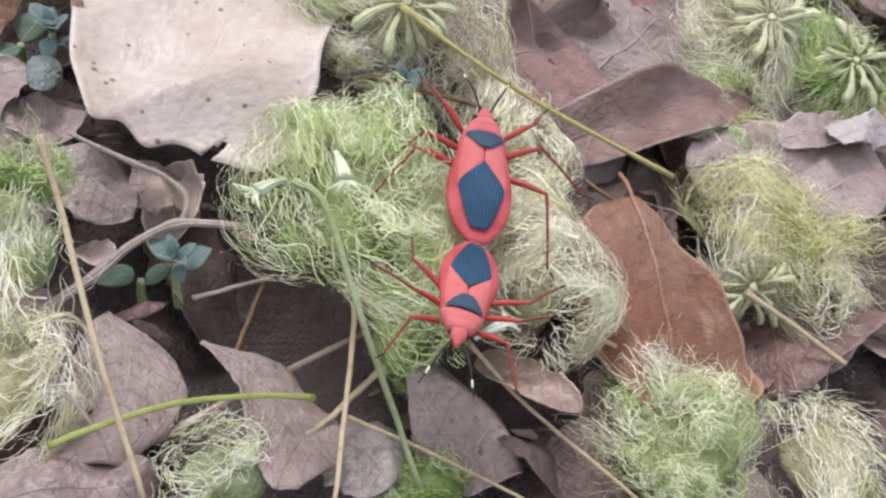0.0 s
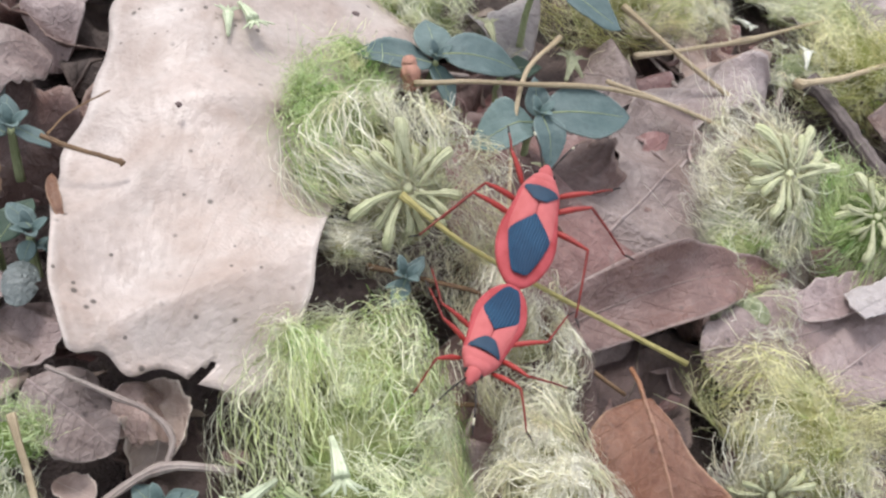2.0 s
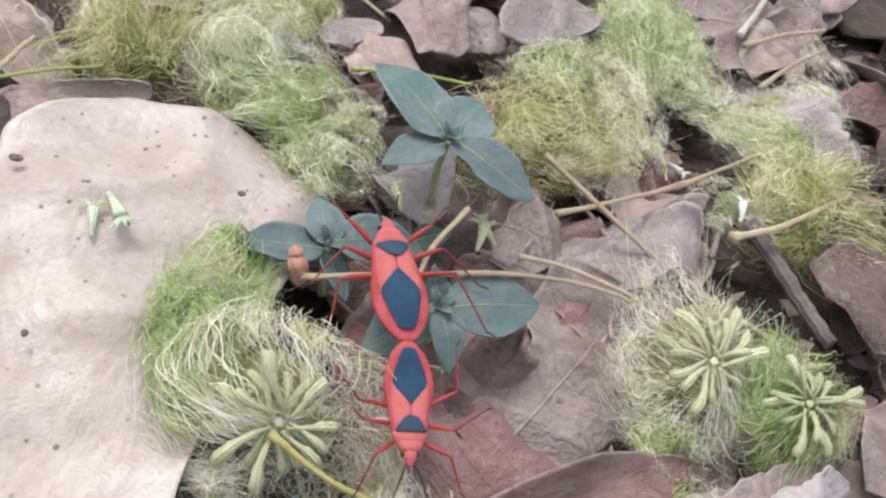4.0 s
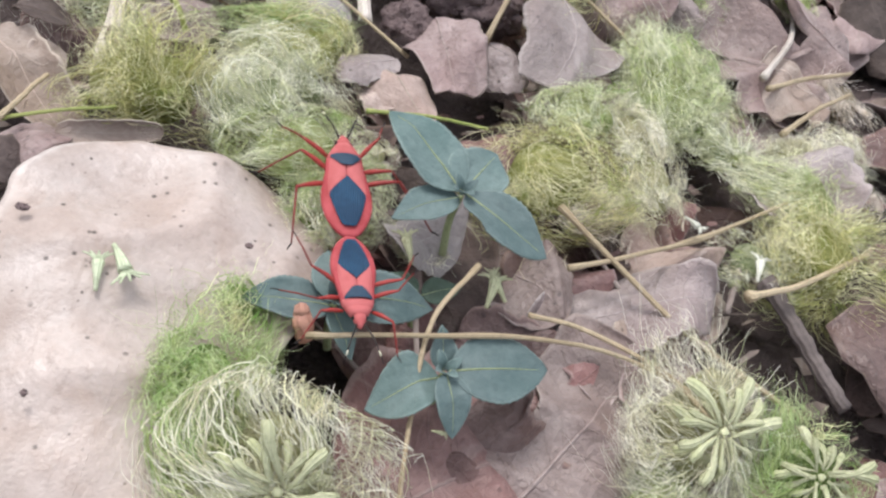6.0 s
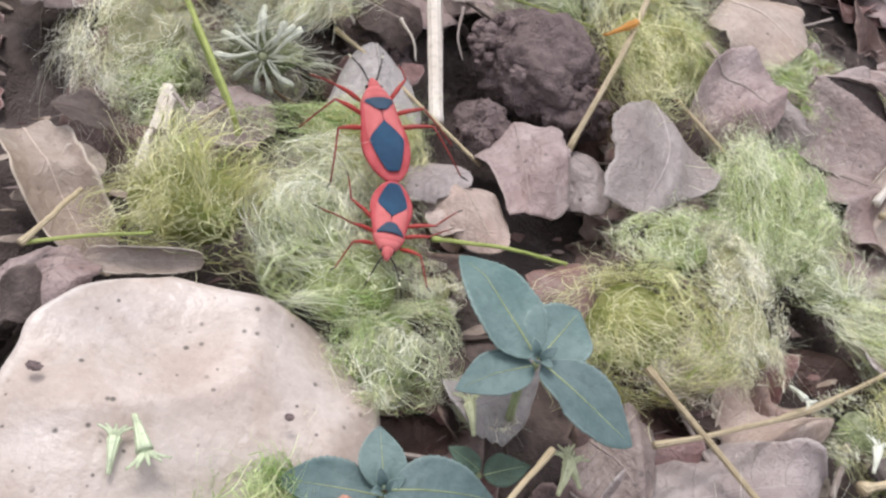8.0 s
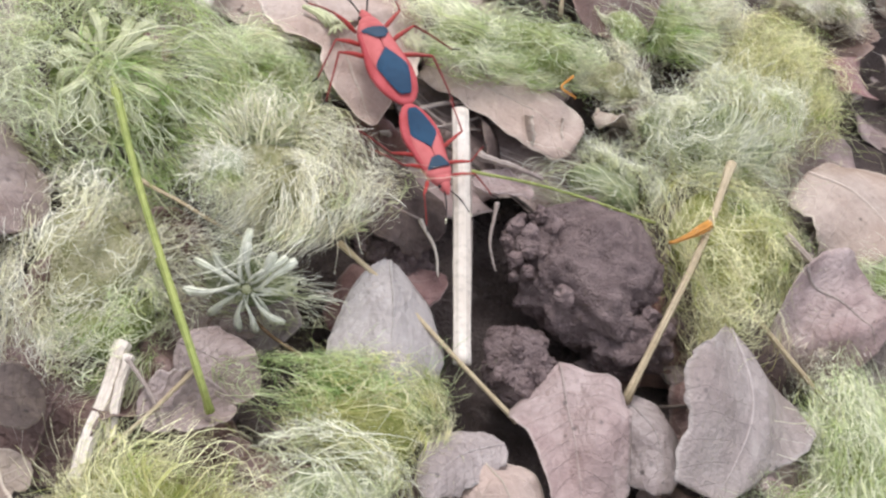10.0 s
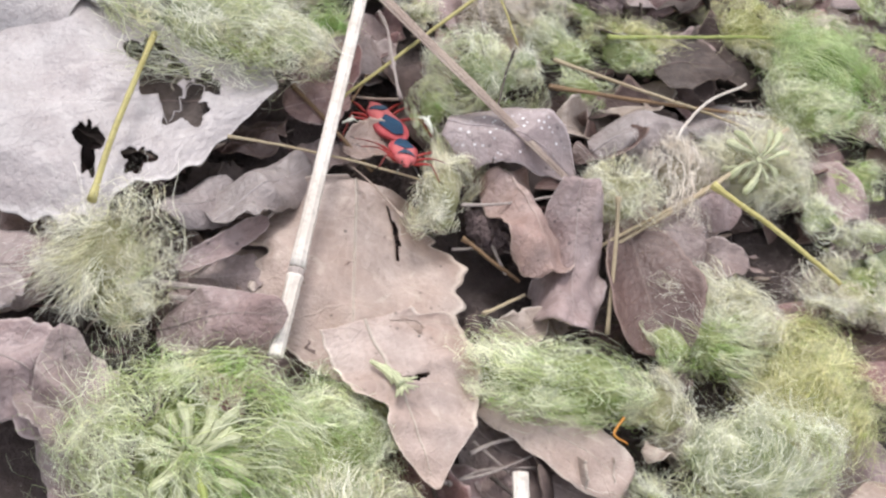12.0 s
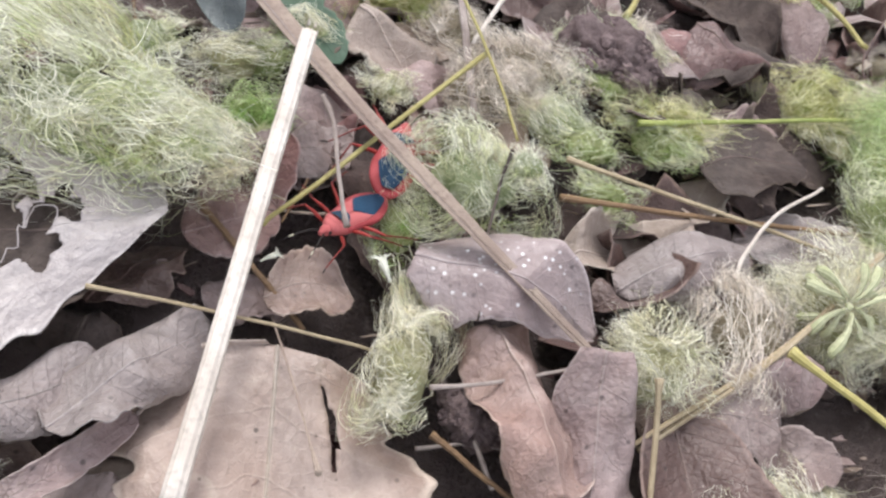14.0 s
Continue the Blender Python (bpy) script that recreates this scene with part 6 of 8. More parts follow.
dry_leaf((0.1172, 0.3119, -0.0062), (0.1578, 0.2836, -0.0082), 0.0414, kind='mauve', roll=6.1, blunt=0.4, sharp=0.45, curl=-0.6, crumple=0.8, seed=120, holes=((0.35, 0.15, 0.22, 0.05),), label='long mauve leaf with a lengthwise crack')
dry_leaf((0.1237, 0.2883, -0.0139), (0.1432, 0.2631, -0.0158), 0.0298, kind='mauve', roll=2.6, curl=-0.4, crumple=0.8, seed=121, label='dull mauve leaf under loose fluff')
dry_leaf((0.1228, 0.2405, -0.0150), (0.1376, 0.2203, -0.0130), 0.0332, kind='grey', roll=-3.4, curl=0.4, crumple=0.9, seed=122, label='grey leaf under crossing twigs')
dry_leaf((0.1300, 0.2810, -0.0134), (0.1510, 0.2714, -0.0141), 0.0329, kind='tan', roll=3.9, curl=-0.4, crumple=0.9, seed=123, label='faded leaf piece between flower heads')
stalk([(0.1284, 0.2728, -0.0080), (0.1384, 0.2887, -0.0058), (0.1428, 0.3039, -0.0057)], 0.00181, 'bone', name='twig', category='twig', label='crooked pale twig end')
stalk([(0.1293, 0.2694, -0.0083), (0.1423, 0.2760, -0.0068), (0.1562, 0.2825, -0.0063)], 0.00139, 'straw')
stalk([(0.1289, 0.2510, -0.0071), (0.1404, 0.2625, -0.0068), (0.1531, 0.2725, -0.0061)], 0.00145, 'straw')
stalk([(0.1110, 0.2115, -0.0091), (0.1138, 0.2013, -0.0091)], 0.00135, 'wood', label='grey-brown dry stalk on the litter')
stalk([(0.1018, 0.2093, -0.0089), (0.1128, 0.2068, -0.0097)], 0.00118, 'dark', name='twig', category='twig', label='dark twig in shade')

# ---- stalks, twigs and sticks ----
stalk([(0.0470, 0.1817, 0.0040), (0.0392, 0.1681, 0.0039), (0.0374, 0.1533, -0.0009), (0.0366, 0.1333, -0.0030)], 0.00097, 'straw')
stalk([(0.0188, 0.1630, 0.0008), (0.0276, 0.1632, 0.0034), (0.0400, 0.1648, 0.0047), (0.0551, 0.1668, 0.0058), (0.0738, 0.1685, 0.0029), (0.0938, 0.1638, -0.0003)], 0.00093, 'straw', knots=((0.0, 0.5), (0.5, 0.3)))
stalk([(0.0673, 0.1911, -0.0030), (0.0813, 0.1971, -0.0020), (0.0982, 0.2059, -0.0016), (0.1217, 0.2229, -0.0033)], 0.00108, 'straw', knots=((0.0, 0.4), (0.62, 0.8)))
stalk([(0.1047, 0.1913, -0.0010), (0.1171, 0.1968, 0.0000), (0.1388, 0.2120, -0.0012)], 0.00150, 'straw', knots=((0.0, 0.9),))
stalk([(-0.0275, 0.0850, 0.0073), (-0.0230, 0.0769, 0.0029), (-0.0156, 0.0614, -0.0013), (-0.0070, 0.0458, -0.0056)], 0.00085, 'straw')
stalk([(0.0142, 0.0764, -0.0051), (0.0145, 0.0649, -0.0092), (0.0144, 0.0515, -0.0115)], 0.00079, 'straw')
stalk([(0.0030, 0.0747, 0.0179), (0.0068, 0.0719, 0.0179), (0.0128, 0.0629, 0.0107), (0.0193, 0.0580, -0.0004), (0.0242, 0.0523, -0.0075)], 0.00088, 'fresh', label='bent green flower stalk')
stalk([(-0.0190, 0.0530, -0.0094), (-0.0131, 0.0558, -0.0074), (-0.0055, 0.0591, -0.0063), (0.0036, 0.0620, -0.0073), (0.0104, 0.0639, -0.0093)], 0.00086, 'lime', knots=((1.0, 0.5),), label='yellow-green arched stalk among dead leaves')
stalk([(0.0200, 0.0728, -0.0131), (0.0136, 0.0642, -0.0133), (0.0073, 0.0576, -0.0134)], 0.00093, 'straw')
stalk([(0.0155, 0.0642, -0.0133), (0.0266, 0.0606, -0.0133), (0.0408, 0.0552, -0.0134)], 0.00056, 'straw')
stalk([(0.0309, 0.0761, -0.0091), (0.0397, 0.0687, -0.0112), (0.0562, 0.0571, -0.0134)], 0.00065, 'straw')
stalk([(0.0484, 0.0816, -0.0089), (0.0549, 0.0807, -0.0110), (0.0611, 0.0788, -0.0120)], 0.00078, 'straw')
stalk([(0.0022, 0.0863, -0.0147), (-0.0004, 0.0716, -0.0161)], 0.00071, 'brown', name='twig', category='twig', label='thin brown twig in shade')
stalk([(-0.0073, 0.0807, -0.0150), (0.0033, 0.0861, -0.0137)], 0.00068, 'wood', name='twig', category='twig', label='thin brown twig among dead leaves')
stalk([(-0.0230, 0.0625, -0.0073), (-0.0166, 0.0574, -0.0074), (-0.0120, 0.0533, -0.0094)], 0.00052, 'wood', name='twig', category='twig', label='thin pale twig among dead leaves')
stalk([(-0.0371, 0.1328, 0.0019), (-0.0313, 0.1313, 0.0018), (-0.0250, 0.1311, 0.0008)], 0.00084, 'brown', name='twig', category='twig', knots=((1.0, 0.6),), label='short brown leaf stalk on the pale leaf')
stalk([(-0.0363, 0.1333, 0.0020), (-0.0344, 0.1383, 0.0022), (-0.0298, 0.1442, 0.0026)], 0.00031, 'brown', name='twig', category='twig', label='hair-thin twig among dead leaves')
stalk([(0.0138, 0.1263, -0.0074), (0.0240, 0.1248, -0.0065), (0.0374, 0.1230, -0.0076), (0.0583, 0.1117, -0.0112)], 0.00088, 'brown', name='twig', category='twig', label='brown stalk under the flower heads')
stalk([(0.0248, 0.2245, -0.0055), (0.0371, 0.2259, -0.0046), (0.0513, 0.2264, -0.0046)], 0.00087, 'lime', label='thin yellow-green stalk on the litter')
stalk([(-0.0304, 0.2618, -0.0039), (-0.0247, 0.2540, -0.0054), (-0.0199, 0.2483, -0.0088)], 0.00120, 'lime', label='thin yellow-green stalk on the litter')
stalk([(-0.0408, 0.2000, -0.0040), (-0.0311, 0.2037, -0.0024), (-0.0219, 0.2069, -0.0017)], 0.00075, 'lime', label='thin yellow-green stalk on the litter')
stalk([(-0.0405, 0.1992, -0.0030), (-0.0376, 0.2063, -0.0026), (-0.0361, 0.2138, -0.0044)], 0.00110, 'straw')
stalk([(0.0866, 0.3130, -0.0071), (0.0973, 0.3042, -0.0077), (0.1107, 0.2958, -0.0093)], 0.00190, 'wood', label='grey-brown dry stalk on the litter')
stalk([(0.0914, 0.3062, -0.0056), (0.0985, 0.3001, -0.0060), (0.1080, 0.2935, -0.0075)], 0.00154, 'bone', label='bleached pale stalk on the litter')
stalk([(0.0149, 0.3008, -0.0039), (0.0341, 0.3038, -0.0047), (0.0562, 0.3040, -0.0057)], 0.00064, 'lime', label='thin yellow-green stalk on the litter')
stalk([(-0.0387, 0.2776, -0.0057), (-0.0290, 0.2749, -0.0059), (-0.0183, 0.2722, -0.0071)], 0.00073, 'straw')
stalk([(-0.0022, 0.2928, -0.0085), (0.0036, 0.2914, -0.0086), (0.0101, 0.2908, -0.0097)], 0.00044, 'wood', name='twig', category='twig', label='hair-thin twig among dead leaves')
stalk([(-0.0316, 0.2492, -0.0109), (-0.0312, 0.2380, -0.0108), (-0.0302, 0.2257, -0.0106)], 0.00237, 'bone', end=1.0, name='stick', category='stick', label='hollow pale dry stem piece')
stalk([(-0.0298, 0.2466, -0.0097), (-0.0292, 0.2411, -0.0101), (-0.0277, 0.2335, -0.0103)], 0.00163, 'bone', end=0.9, name='stick', category='stick', label='short pale stem piece')
stalk([(-0.0197, 0.2468, -0.0087), (-0.0238, 0.2370, -0.0077), (-0.0277, 0.2296, -0.0080)], 0.00079, 'straw')
stalk([(-0.0296, 0.2451, -0.0075), (-0.0251, 0.2413, -0.0081), (-0.0207, 0.2366, -0.0097)], 0.00073, 'wood', label='grey-brown dry stalk on the litter')
stalk([(0.0187, 0.3096, -0.0074), (0.0254, 0.3082, -0.0065), (0.0324, 0.3080, -0.0075)], 0.00168, 'wood', end=0.5, label='pale dry husk among dead leaves')
stalk([(0.0237, 0.2980, -0.0071), (0.0241, 0.2900, -0.0097), (0.0264, 0.2856, -0.0121)], 0.00079, 'wood', end=0.5, label='thin curled husk strip')
stalk([(0.0101, 0.2905, -0.0097), (0.0139, 0.2851, -0.0101), (0.0157, 0.2807, -0.0124)], 0.00077, 'bone', end=0.5, label='curled pale husk strip')
stalk([(0.0036, 0.3196, -0.0107), (0.0103, 0.3250, -0.0103), (0.0182, 0.3286, -0.0101)], 0.00099, 'wood', label='grey-brown dry stalk on the litter')
stalk([(0.0000, 0.3105, -0.0103), (0.0078, 0.3167, -0.0109), (0.0200, 0.3216, -0.0116)], 0.00087, 'wood', label='grey-brown dry stalk on the litter')
stalk([(-0.0014, 0.3104, -0.0103), (0.0094, 0.3163, -0.0099), (0.0184, 0.3239, -0.0104)], 0.00076, 'wood', label='grey-brown dry stalk on the litter')
stalk([(0.0037, 0.3227, -0.0105), (0.0130, 0.3181, -0.0108)], 0.00086, 'wood', label='grey-brown dry stalk on the litter')
stalk([(-0.0719, 0.3373, -0.0075), (-0.0598, 0.3393, -0.0064), (-0.0464, 0.3420, -0.0072)], 0.00156, 'wood', label='grey dry straw lying flat')
stalk([(-0.0693, 0.3353, -0.0086), (-0.0569, 0.3380, -0.0075), (-0.0455, 0.3414, -0.0082)], 0.00124, 'wood', label='grey dry straw lying flat')
stalk([(-0.0169, 0.4638, 0.0161), (-0.0322, 0.4292, 0.0142), (-0.0412, 0.4096, 0.0119), (-0.0478, 0.4002, 0.0074)], 0.00112, 'yellow', label='yellow dry flower stalk on the litter')
stalk([(0.0528, 0.4058, 0.0143), (0.0723, 0.3978, 0.0121), (0.0920, 0.3904, 0.0079)], 0.00162, 'yellow', knots=((0.0, 0.6),), label='yellow dry flower stalk on the litter')
stalk([(0.0812, 0.4478, 0.0113), (0.0539, 0.4097, 0.0089), (0.0286, 0.3830, 0.0007)], 0.00139, 'straw')
stalk([(-0.0332, 0.4911, 0.0204), (-0.0224, 0.4718, 0.0192), (-0.0127, 0.4541, 0.0166), (-0.0061, 0.4392, 0.0147)], 0.00082, 'yellow', label='yellow dry flower stalk on the litter')
stalk([(-0.0286, 0.4986, 0.0145), (-0.0221, 0.4725, 0.0122), (-0.0149, 0.4507, 0.0074)], 0.00221, 'wood', end=0.8, squash=0.4, label='dry straw blade standing in the litter')
stalk([(-0.0107, 0.5129, 0.0168), (-0.0149, 0.4950, 0.0155), (-0.0202, 0.4686, 0.0141)], 0.00167, 'bone', end=0.6, label='bleached pale stalk on the litter')
stalk([(-0.0071, 0.4332, 0.0164), (-0.0079, 0.4227, 0.0138), (-0.0077, 0.4058, 0.0103), (-0.0059, 0.3943, 0.0075)], 0.00078, 'dark', name='twig', category='twig', end=0.5, label='thin black bent twig')
stalk([(0.0061, 0.4437, 0.0110), (0.0319, 0.4450, 0.0101), (0.0544, 0.4462, 0.0092), (0.0775, 0.4465, 0.0082)], 0.00111, 'straw')
stalk([(0.0064, 0.4338, 0.0084), (0.0383, 0.4436, 0.0080), (0.0798, 0.4569, 0.0078)], 0.00129, 'brown', name='stalk', label='brown dry stalk among dead leaves')
stalk([(0.0227, 0.4671, 0.0101), (0.0511, 0.4820, 0.0113), (0.0858, 0.5014, 0.0116)], 0.00123, 'lime', label='thin yellow-green stalk on the litter')
stalk([(-0.0461, 0.4278, 0.0181), (-0.0423, 0.4228, 0.0168), (-0.0381, 0.4118, 0.0151), (-0.0334, 0.4023, 0.0118)], 0.00095, 'wood', name='twig', category='twig', knots=((0.2, 0.6), (1.0, 0.9)), label='pinkish leaf stalk with swollen ends')
stalk([(-0.0710, 0.3793, 0.0021), (-0.0562, 0.3799, 0.0042), (-0.0409, 0.3808, 0.0053), (-0.0223, 0.3836, 0.0038)], 0.00072, 'straw')
stalk([(0.0455, 0.4263, 0.0090), (0.0476, 0.4342, 0.0104), (0.0563, 0.4504, 0.0114), (0.0691, 0.4655, 0.0111)], 0.00101, 'bone', name='twig', category='twig', label='crooked pale twig among dead leaves')
stalk([(-0.0617, 0.4066, 0.0015), (-0.0516, 0.3998, 0.0004), (-0.0349, 0.3882, -0.0025)], 0.00131, 'brown', name='twig', category='twig', label='brown twig in the hollow')
stalk([(-0.0110, 0.3809, 0.0023), (0.0023, 0.3869, 0.0033), (0.0176, 0.3945, 0.0065)], 0.00085, 'wood', name='twig', category='twig', label='mauve thin twig among dead leaves')
stalk([(-0.0080, 0.3765, -0.0044), (0.0088, 0.3698, -0.0064)], 0.00124, 'brown', name='twig', category='twig', label='brown twig in shade')
stalk([(0.0010, 0.3565, -0.0072), (0.0106, 0.3658, -0.0061)], 0.00100, 'straw')
stalk([(-0.0412, 0.3905, -0.0045), (-0.0335, 0.3660, 0.0135), (-0.0262, 0.3430, 0.0290)], 0.00042, 'husk', knots=((0.0, 0.4), (1.0, 2.0)), label='thin leaf stalk with a swollen end, standing up from the litter')
stalk([(0.0718, 0.4330, 0.0104), (0.0527, 0.4086, 0.0088), (0.0271, 0.3829, 0.0017)], 0.00118, 'straw')
stalk([(-0.0519, 0.3738, -0.0028), (-0.0566, 0.3605, -0.0049), (-0.0661, 0.3415, -0.0072)], 0.00100, 'wood', label='grey-brown dry stalk on the litter')
stalk([(0.0735, 0.5658, 0.0135), (0.0861, 0.5555, 0.0124), (0.0941, 0.5432, 0.0112)], 0.00190, 'yellow', label='yellow dry flower stalk on the litter')
stalk([(0.0187, 0.5155, 0.0088), (0.0254, 0.5439, 0.0132)], 0.00173, 'yellow', label='yellow dry flower stalk on the litter')
stalk([(0.1134, 0.2005, -0.0060), (0.1198, 0.1857, -0.0060), (0.1267, 0.1735, -0.0080)], 0.0038, 'umber', end=0.85, name='stick', category='stick', rough=0.14, label='dark grey-brown stick among dead leaves')
stalk([(0.1345, 0.1970, -0.0070), (0.1399, 0.1722, -0.0090)], 0.0034, 'umber', end=0.8, name='stick', category='stick', rough=0.14, label='dark grey-brown stick among dead leaves')
stalk([(0.1097, 0.2055, -0.0085), (0.1059, 0.1942, -0.0100)], 0.00160, 'wood', label='grey-brown dry stalk on the litter')
stalk([(0.1055, 0.2076, -0.0098), (0.1126, 0.2045, -0.0104)], 0.00104, 'wood', label='grey-brown dry stalk on the litter')
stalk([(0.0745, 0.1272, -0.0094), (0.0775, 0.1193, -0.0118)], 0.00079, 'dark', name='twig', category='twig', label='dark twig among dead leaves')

# ---- cane, stub and grass blade ----
cane((-0.0521, 0.4340, 0.0265), (-0.0443, 0.3460, -0.0012), (-0.0427, 0.3262, -0.0060), 0.0033, 'bleached pale cane with a joint, split at its end')
stub((0.0119, 0.3106, 0.0017), (0.0231, 0.2649, -0.0146), 0.0034, 'short bleached cane stub with a cut end')
grass_blade([(-0.0823, 0.4654, 0.0201), (-0.0489, 0.4354, 0.0185), (-0.0145, 0.4105, 0.0150), (0.0173, 0.3932, 0.0083)], 0.0052, 'long dry grass blade folded along its rib')
forked_twig([(-0.0261, 0.0727, -0.0131), (-0.0201, 0.0790, -0.0110), (-0.0159, 0.0847, -0.0097), (-0.0104, 0.0884, -0.0085), (-0.0013, 0.0881, -0.0065)], [(-0.0104, 0.0884, -0.0085), (-0.0105, 0.0923, -0.0073), (-0.0142, 0.0954, -0.0071), (-0.0192, 0.0970, -0.0071), (-0.0282, 0.0993, -0.0059)], 0.0014, 'forked grey-brown woody twig with a bent branch')

# ---- seedlings ----
seedling((0.0422, 0.1935, 0.0080), [(42.9, 0.0214, 0.0133, 0.2), (-28.7, 0.0135, 0.0114, 2.0), (119.3, 0.0136, 0.0082, -4.2), (-120.3, 0.0187, 0.0112, -6.1)], stem=0.016)
seedling((0.0227, 0.1697, 0.0010), [(93.8, 0.0148, 0.0086, -8.0), (13.0, 0.0094, 0.0068, 18.7), (-78.5, 0.017, 0.0102, -3.3), (-146.6, 0.0095, 0.0052, -21.0)], stem=0.012)
seedling((0.0419, 0.1597, 0.0013), [(117.7, 0.0135, 0.0105, -8.0), (7.7, 0.0076, 0.0045, 26.4), (-80.0, 0.0172, 0.0125, 3.0), (-164.9, 0.0105, 0.0063, -19.6)], stem=0.012)
seedling((0.0383, 0.1796, -0.0060), [(-65.2, 0.0083, 0.005, 6.9), (65.8, 0.0062, 0.0037, 19.0)], stem=0.008, kind='deep', heart=False, label='green seedling leaves with shade put into their colour')
seedling((-0.0433, 0.1388, -0.0047), [(71.6, 0.0055, 0.0033, 1.0), (-102.7, 0.0058, 0.0035, -10.6), (22.4, 0.0055, 0.0033, 13.3)], stem=0.01)
seedling((-0.0360, 0.1212, -0.0077), [(53.2, 0.0055, 0.0039, 12.3), (-94.4, 0.0036, 0.0025, -0.2), (166.9, 0.0036, 0.0025, -19.3)], stem=0.008)
seedling((-0.0408, 0.1209, -0.0107), [(137.9, 0.0058, 0.0041, -2.4), (-25.1, 0.0084, 0.0051, 16.6)], stem=0.008, kind='deep', heart=False, label='green seedling leaves with shade put into their colour')
seedling((-0.0101, 0.0835, -0.0118), [(-57.3, 0.0047, 0.0035, 14.0), (60.1, 0.0044, 0.0031, 1.6), (-152.5, 0.0025, 0.0017, -26.8)], stem=0.008)
seedling((-0.0145, 0.0820, -0.0149), [(98.2, 0.0053, 0.0032, -11.3), (-49.3, 0.0045, 0.0027, 15.0)], stem=0.006, kind='deep', heart=False, label='green seedling leaves with shade put into their colour')
seedling((0.0195, 0.1222, -0.0047), [(-25.8, 0.005, 0.0027, 26.6), (162.9, 0.0048, 0.0029, -3.0), (110.0, 0.0027, 0.0013, -1.1)], stem=0.012)
seedling((-0.0514, 0.1455, -0.0084), [(50.4, 0.006, 0.0036, 11.6), (-38.8, 0.005, 0.003, 25.9)], stem=0.008, kind='deep', heart=False, label='green seedling leaves with shade put into their colour')

# ---- florets, buds and crumbs ----
floret((-0.0144, 0.1631, 0.0026), 9.4, 0.0070)
floret((-0.0138, 0.1721, 0.0030), -149.3, 0.0086)
floret((0.0021, 0.0767, 0.0159), 138.2, 0.0063)
floret((0.0075, 0.0824, 0.0161), -165.4, 0.0075)
floret((0.0301, 0.0724, -0.0031), -54.8, 0.0064, kind='white')
floret((-0.0201, 0.3266, 0.0018), -135.6, 0.0087, kind='bud')
floret((-0.0231, 0.3273, 0.0008), -119.5, 0.0103, kind='bud')
floret((0.0919, 0.2072, 0.0013), -136.1, 0.0052, kind='white')
floret((0.1054, 0.1931, 0.0020), -14.2, 0.0067, kind='white')
floret((0.0506, 0.1780, -0.0030), -15.0, 0.0081, kind='bud')
floret((0.0543, 0.1800, -0.0030), 32.2, 0.0071, kind='bud')
floret((0.0364, 0.1853, -0.0040), 15.8, 0.0076, kind='bud')
floret((-0.0460, 0.3944, 0.0045), -44.2, 0.0041, kind='white')
floret((-0.0232, 0.3923, 0.0122), 33.9, 0.0058, kind='white')
floret((0.0409, 0.1505, -0.0011), -99.8, 0.0028, kind='bud')
stalk([(0.0190, 0.1636, -0.0012), (0.0180, 0.1646, 0.0014), (0.0172, 0.1662, 0.0032)], 0.0032, 'pink', end=0.8, name='dried_bud', category='bud', steps=9, knots=((0.55, 0.35),), label='pinkish dried bud at the end of a stalk')
stalk([(0.0641, 0.3009, 0.0011), (0.0606, 0.2973, 0.0008), (0.0564, 0.2946, -0.0004)], 0.00202, 'orange', end=0.3, name='dried_bud', category='bud', steps=9, knots=((0.3, 0.3),), label='orange pointed bud scale')
stalk([(0.0343, 0.3319, 0.0011), (0.0317, 0.3264, 0.0018), (0.0353, 0.3255, 0.0007)], 0.00058, 'orange', name='tendril', category='tendril', label='small orange curled tendril')
clod((0.0420, 0.2915, -0.0130), (0.0165, 0.0150, 0.0100), 3)
clod((0.0530, 0.2810, -0.0150), (0.0100, 0.0090, 0.0075), 4)
clod((0.0340, 0.2690, -0.0165), (0.0068, 0.0080, 0.0058), 5)
clod((0.0064, 0.2893, -0.0188), (0.0077, 0.0066, 0.0044), 6)
clod((-0.0002, 0.3849, -0.0070), (0.0075, 0.0064, 0.0043), 7)
clod((0.0160, 0.4967, 0.0060), (0.0150, 0.0130, 0.0085), 8)
flower_head((-0.0582, 0.4243, 0.0110), (0.0062, 0.0050, 0.0042), 'mop', 'green', count=500, seed=196, label='small tuft of green filaments')
flower_head((-0.0050, 0.4742, 0.0100), (0.0120, 0.0090, 0.0070), 'mop', 'beige', count=900, seed=197, spread=1.5, label='wilted beige powder-puff flower head')
clod((-0.0287, 0.1754, 0.0040), (0.0011, 0.0007, 0.0003), 9)
clod((0.0070, 0.1778, 0.0020), (0.0008, 0.0006, 0.0002), 10)
clod((-0.0193, 0.1441, 0.0026), (0.0005, 0.0006, 0.0002), 11)
flower_head((0.1020, 0.4995, 0.0020), (0.0228, 0.0175, 0.0137), 'mop', 'green', count=2500, seed=102, lean=(0.4, 0.8, 0.4), label='wilted grass-green powder-puff flower head')
flower_head((0.0594, 0.3674, -0.0041), (0.0130, 0.0105, 0.0078), 'mop', 'mixed', count=1111, seed=103, lean=(0.8, 0.4, 0.4), label='wilted green and cream powder-puff flower head')
flower_head((0.0629, 0.3780, -0.0012), (0.0106, 0.0116, 0.0074), 'mop', 'cream', count=993, seed=104, label='wilted cream-coloured powder-puff flower head')
flower_head((0.0775, 0.4352, 0.0041), (0.0140, 0.0145, 0.0098), 'mop', 'cream', count=1645, seed=105, lean=(0.3, 0.6, 0.7), label='wilted cream-coloured powder-puff flower head')
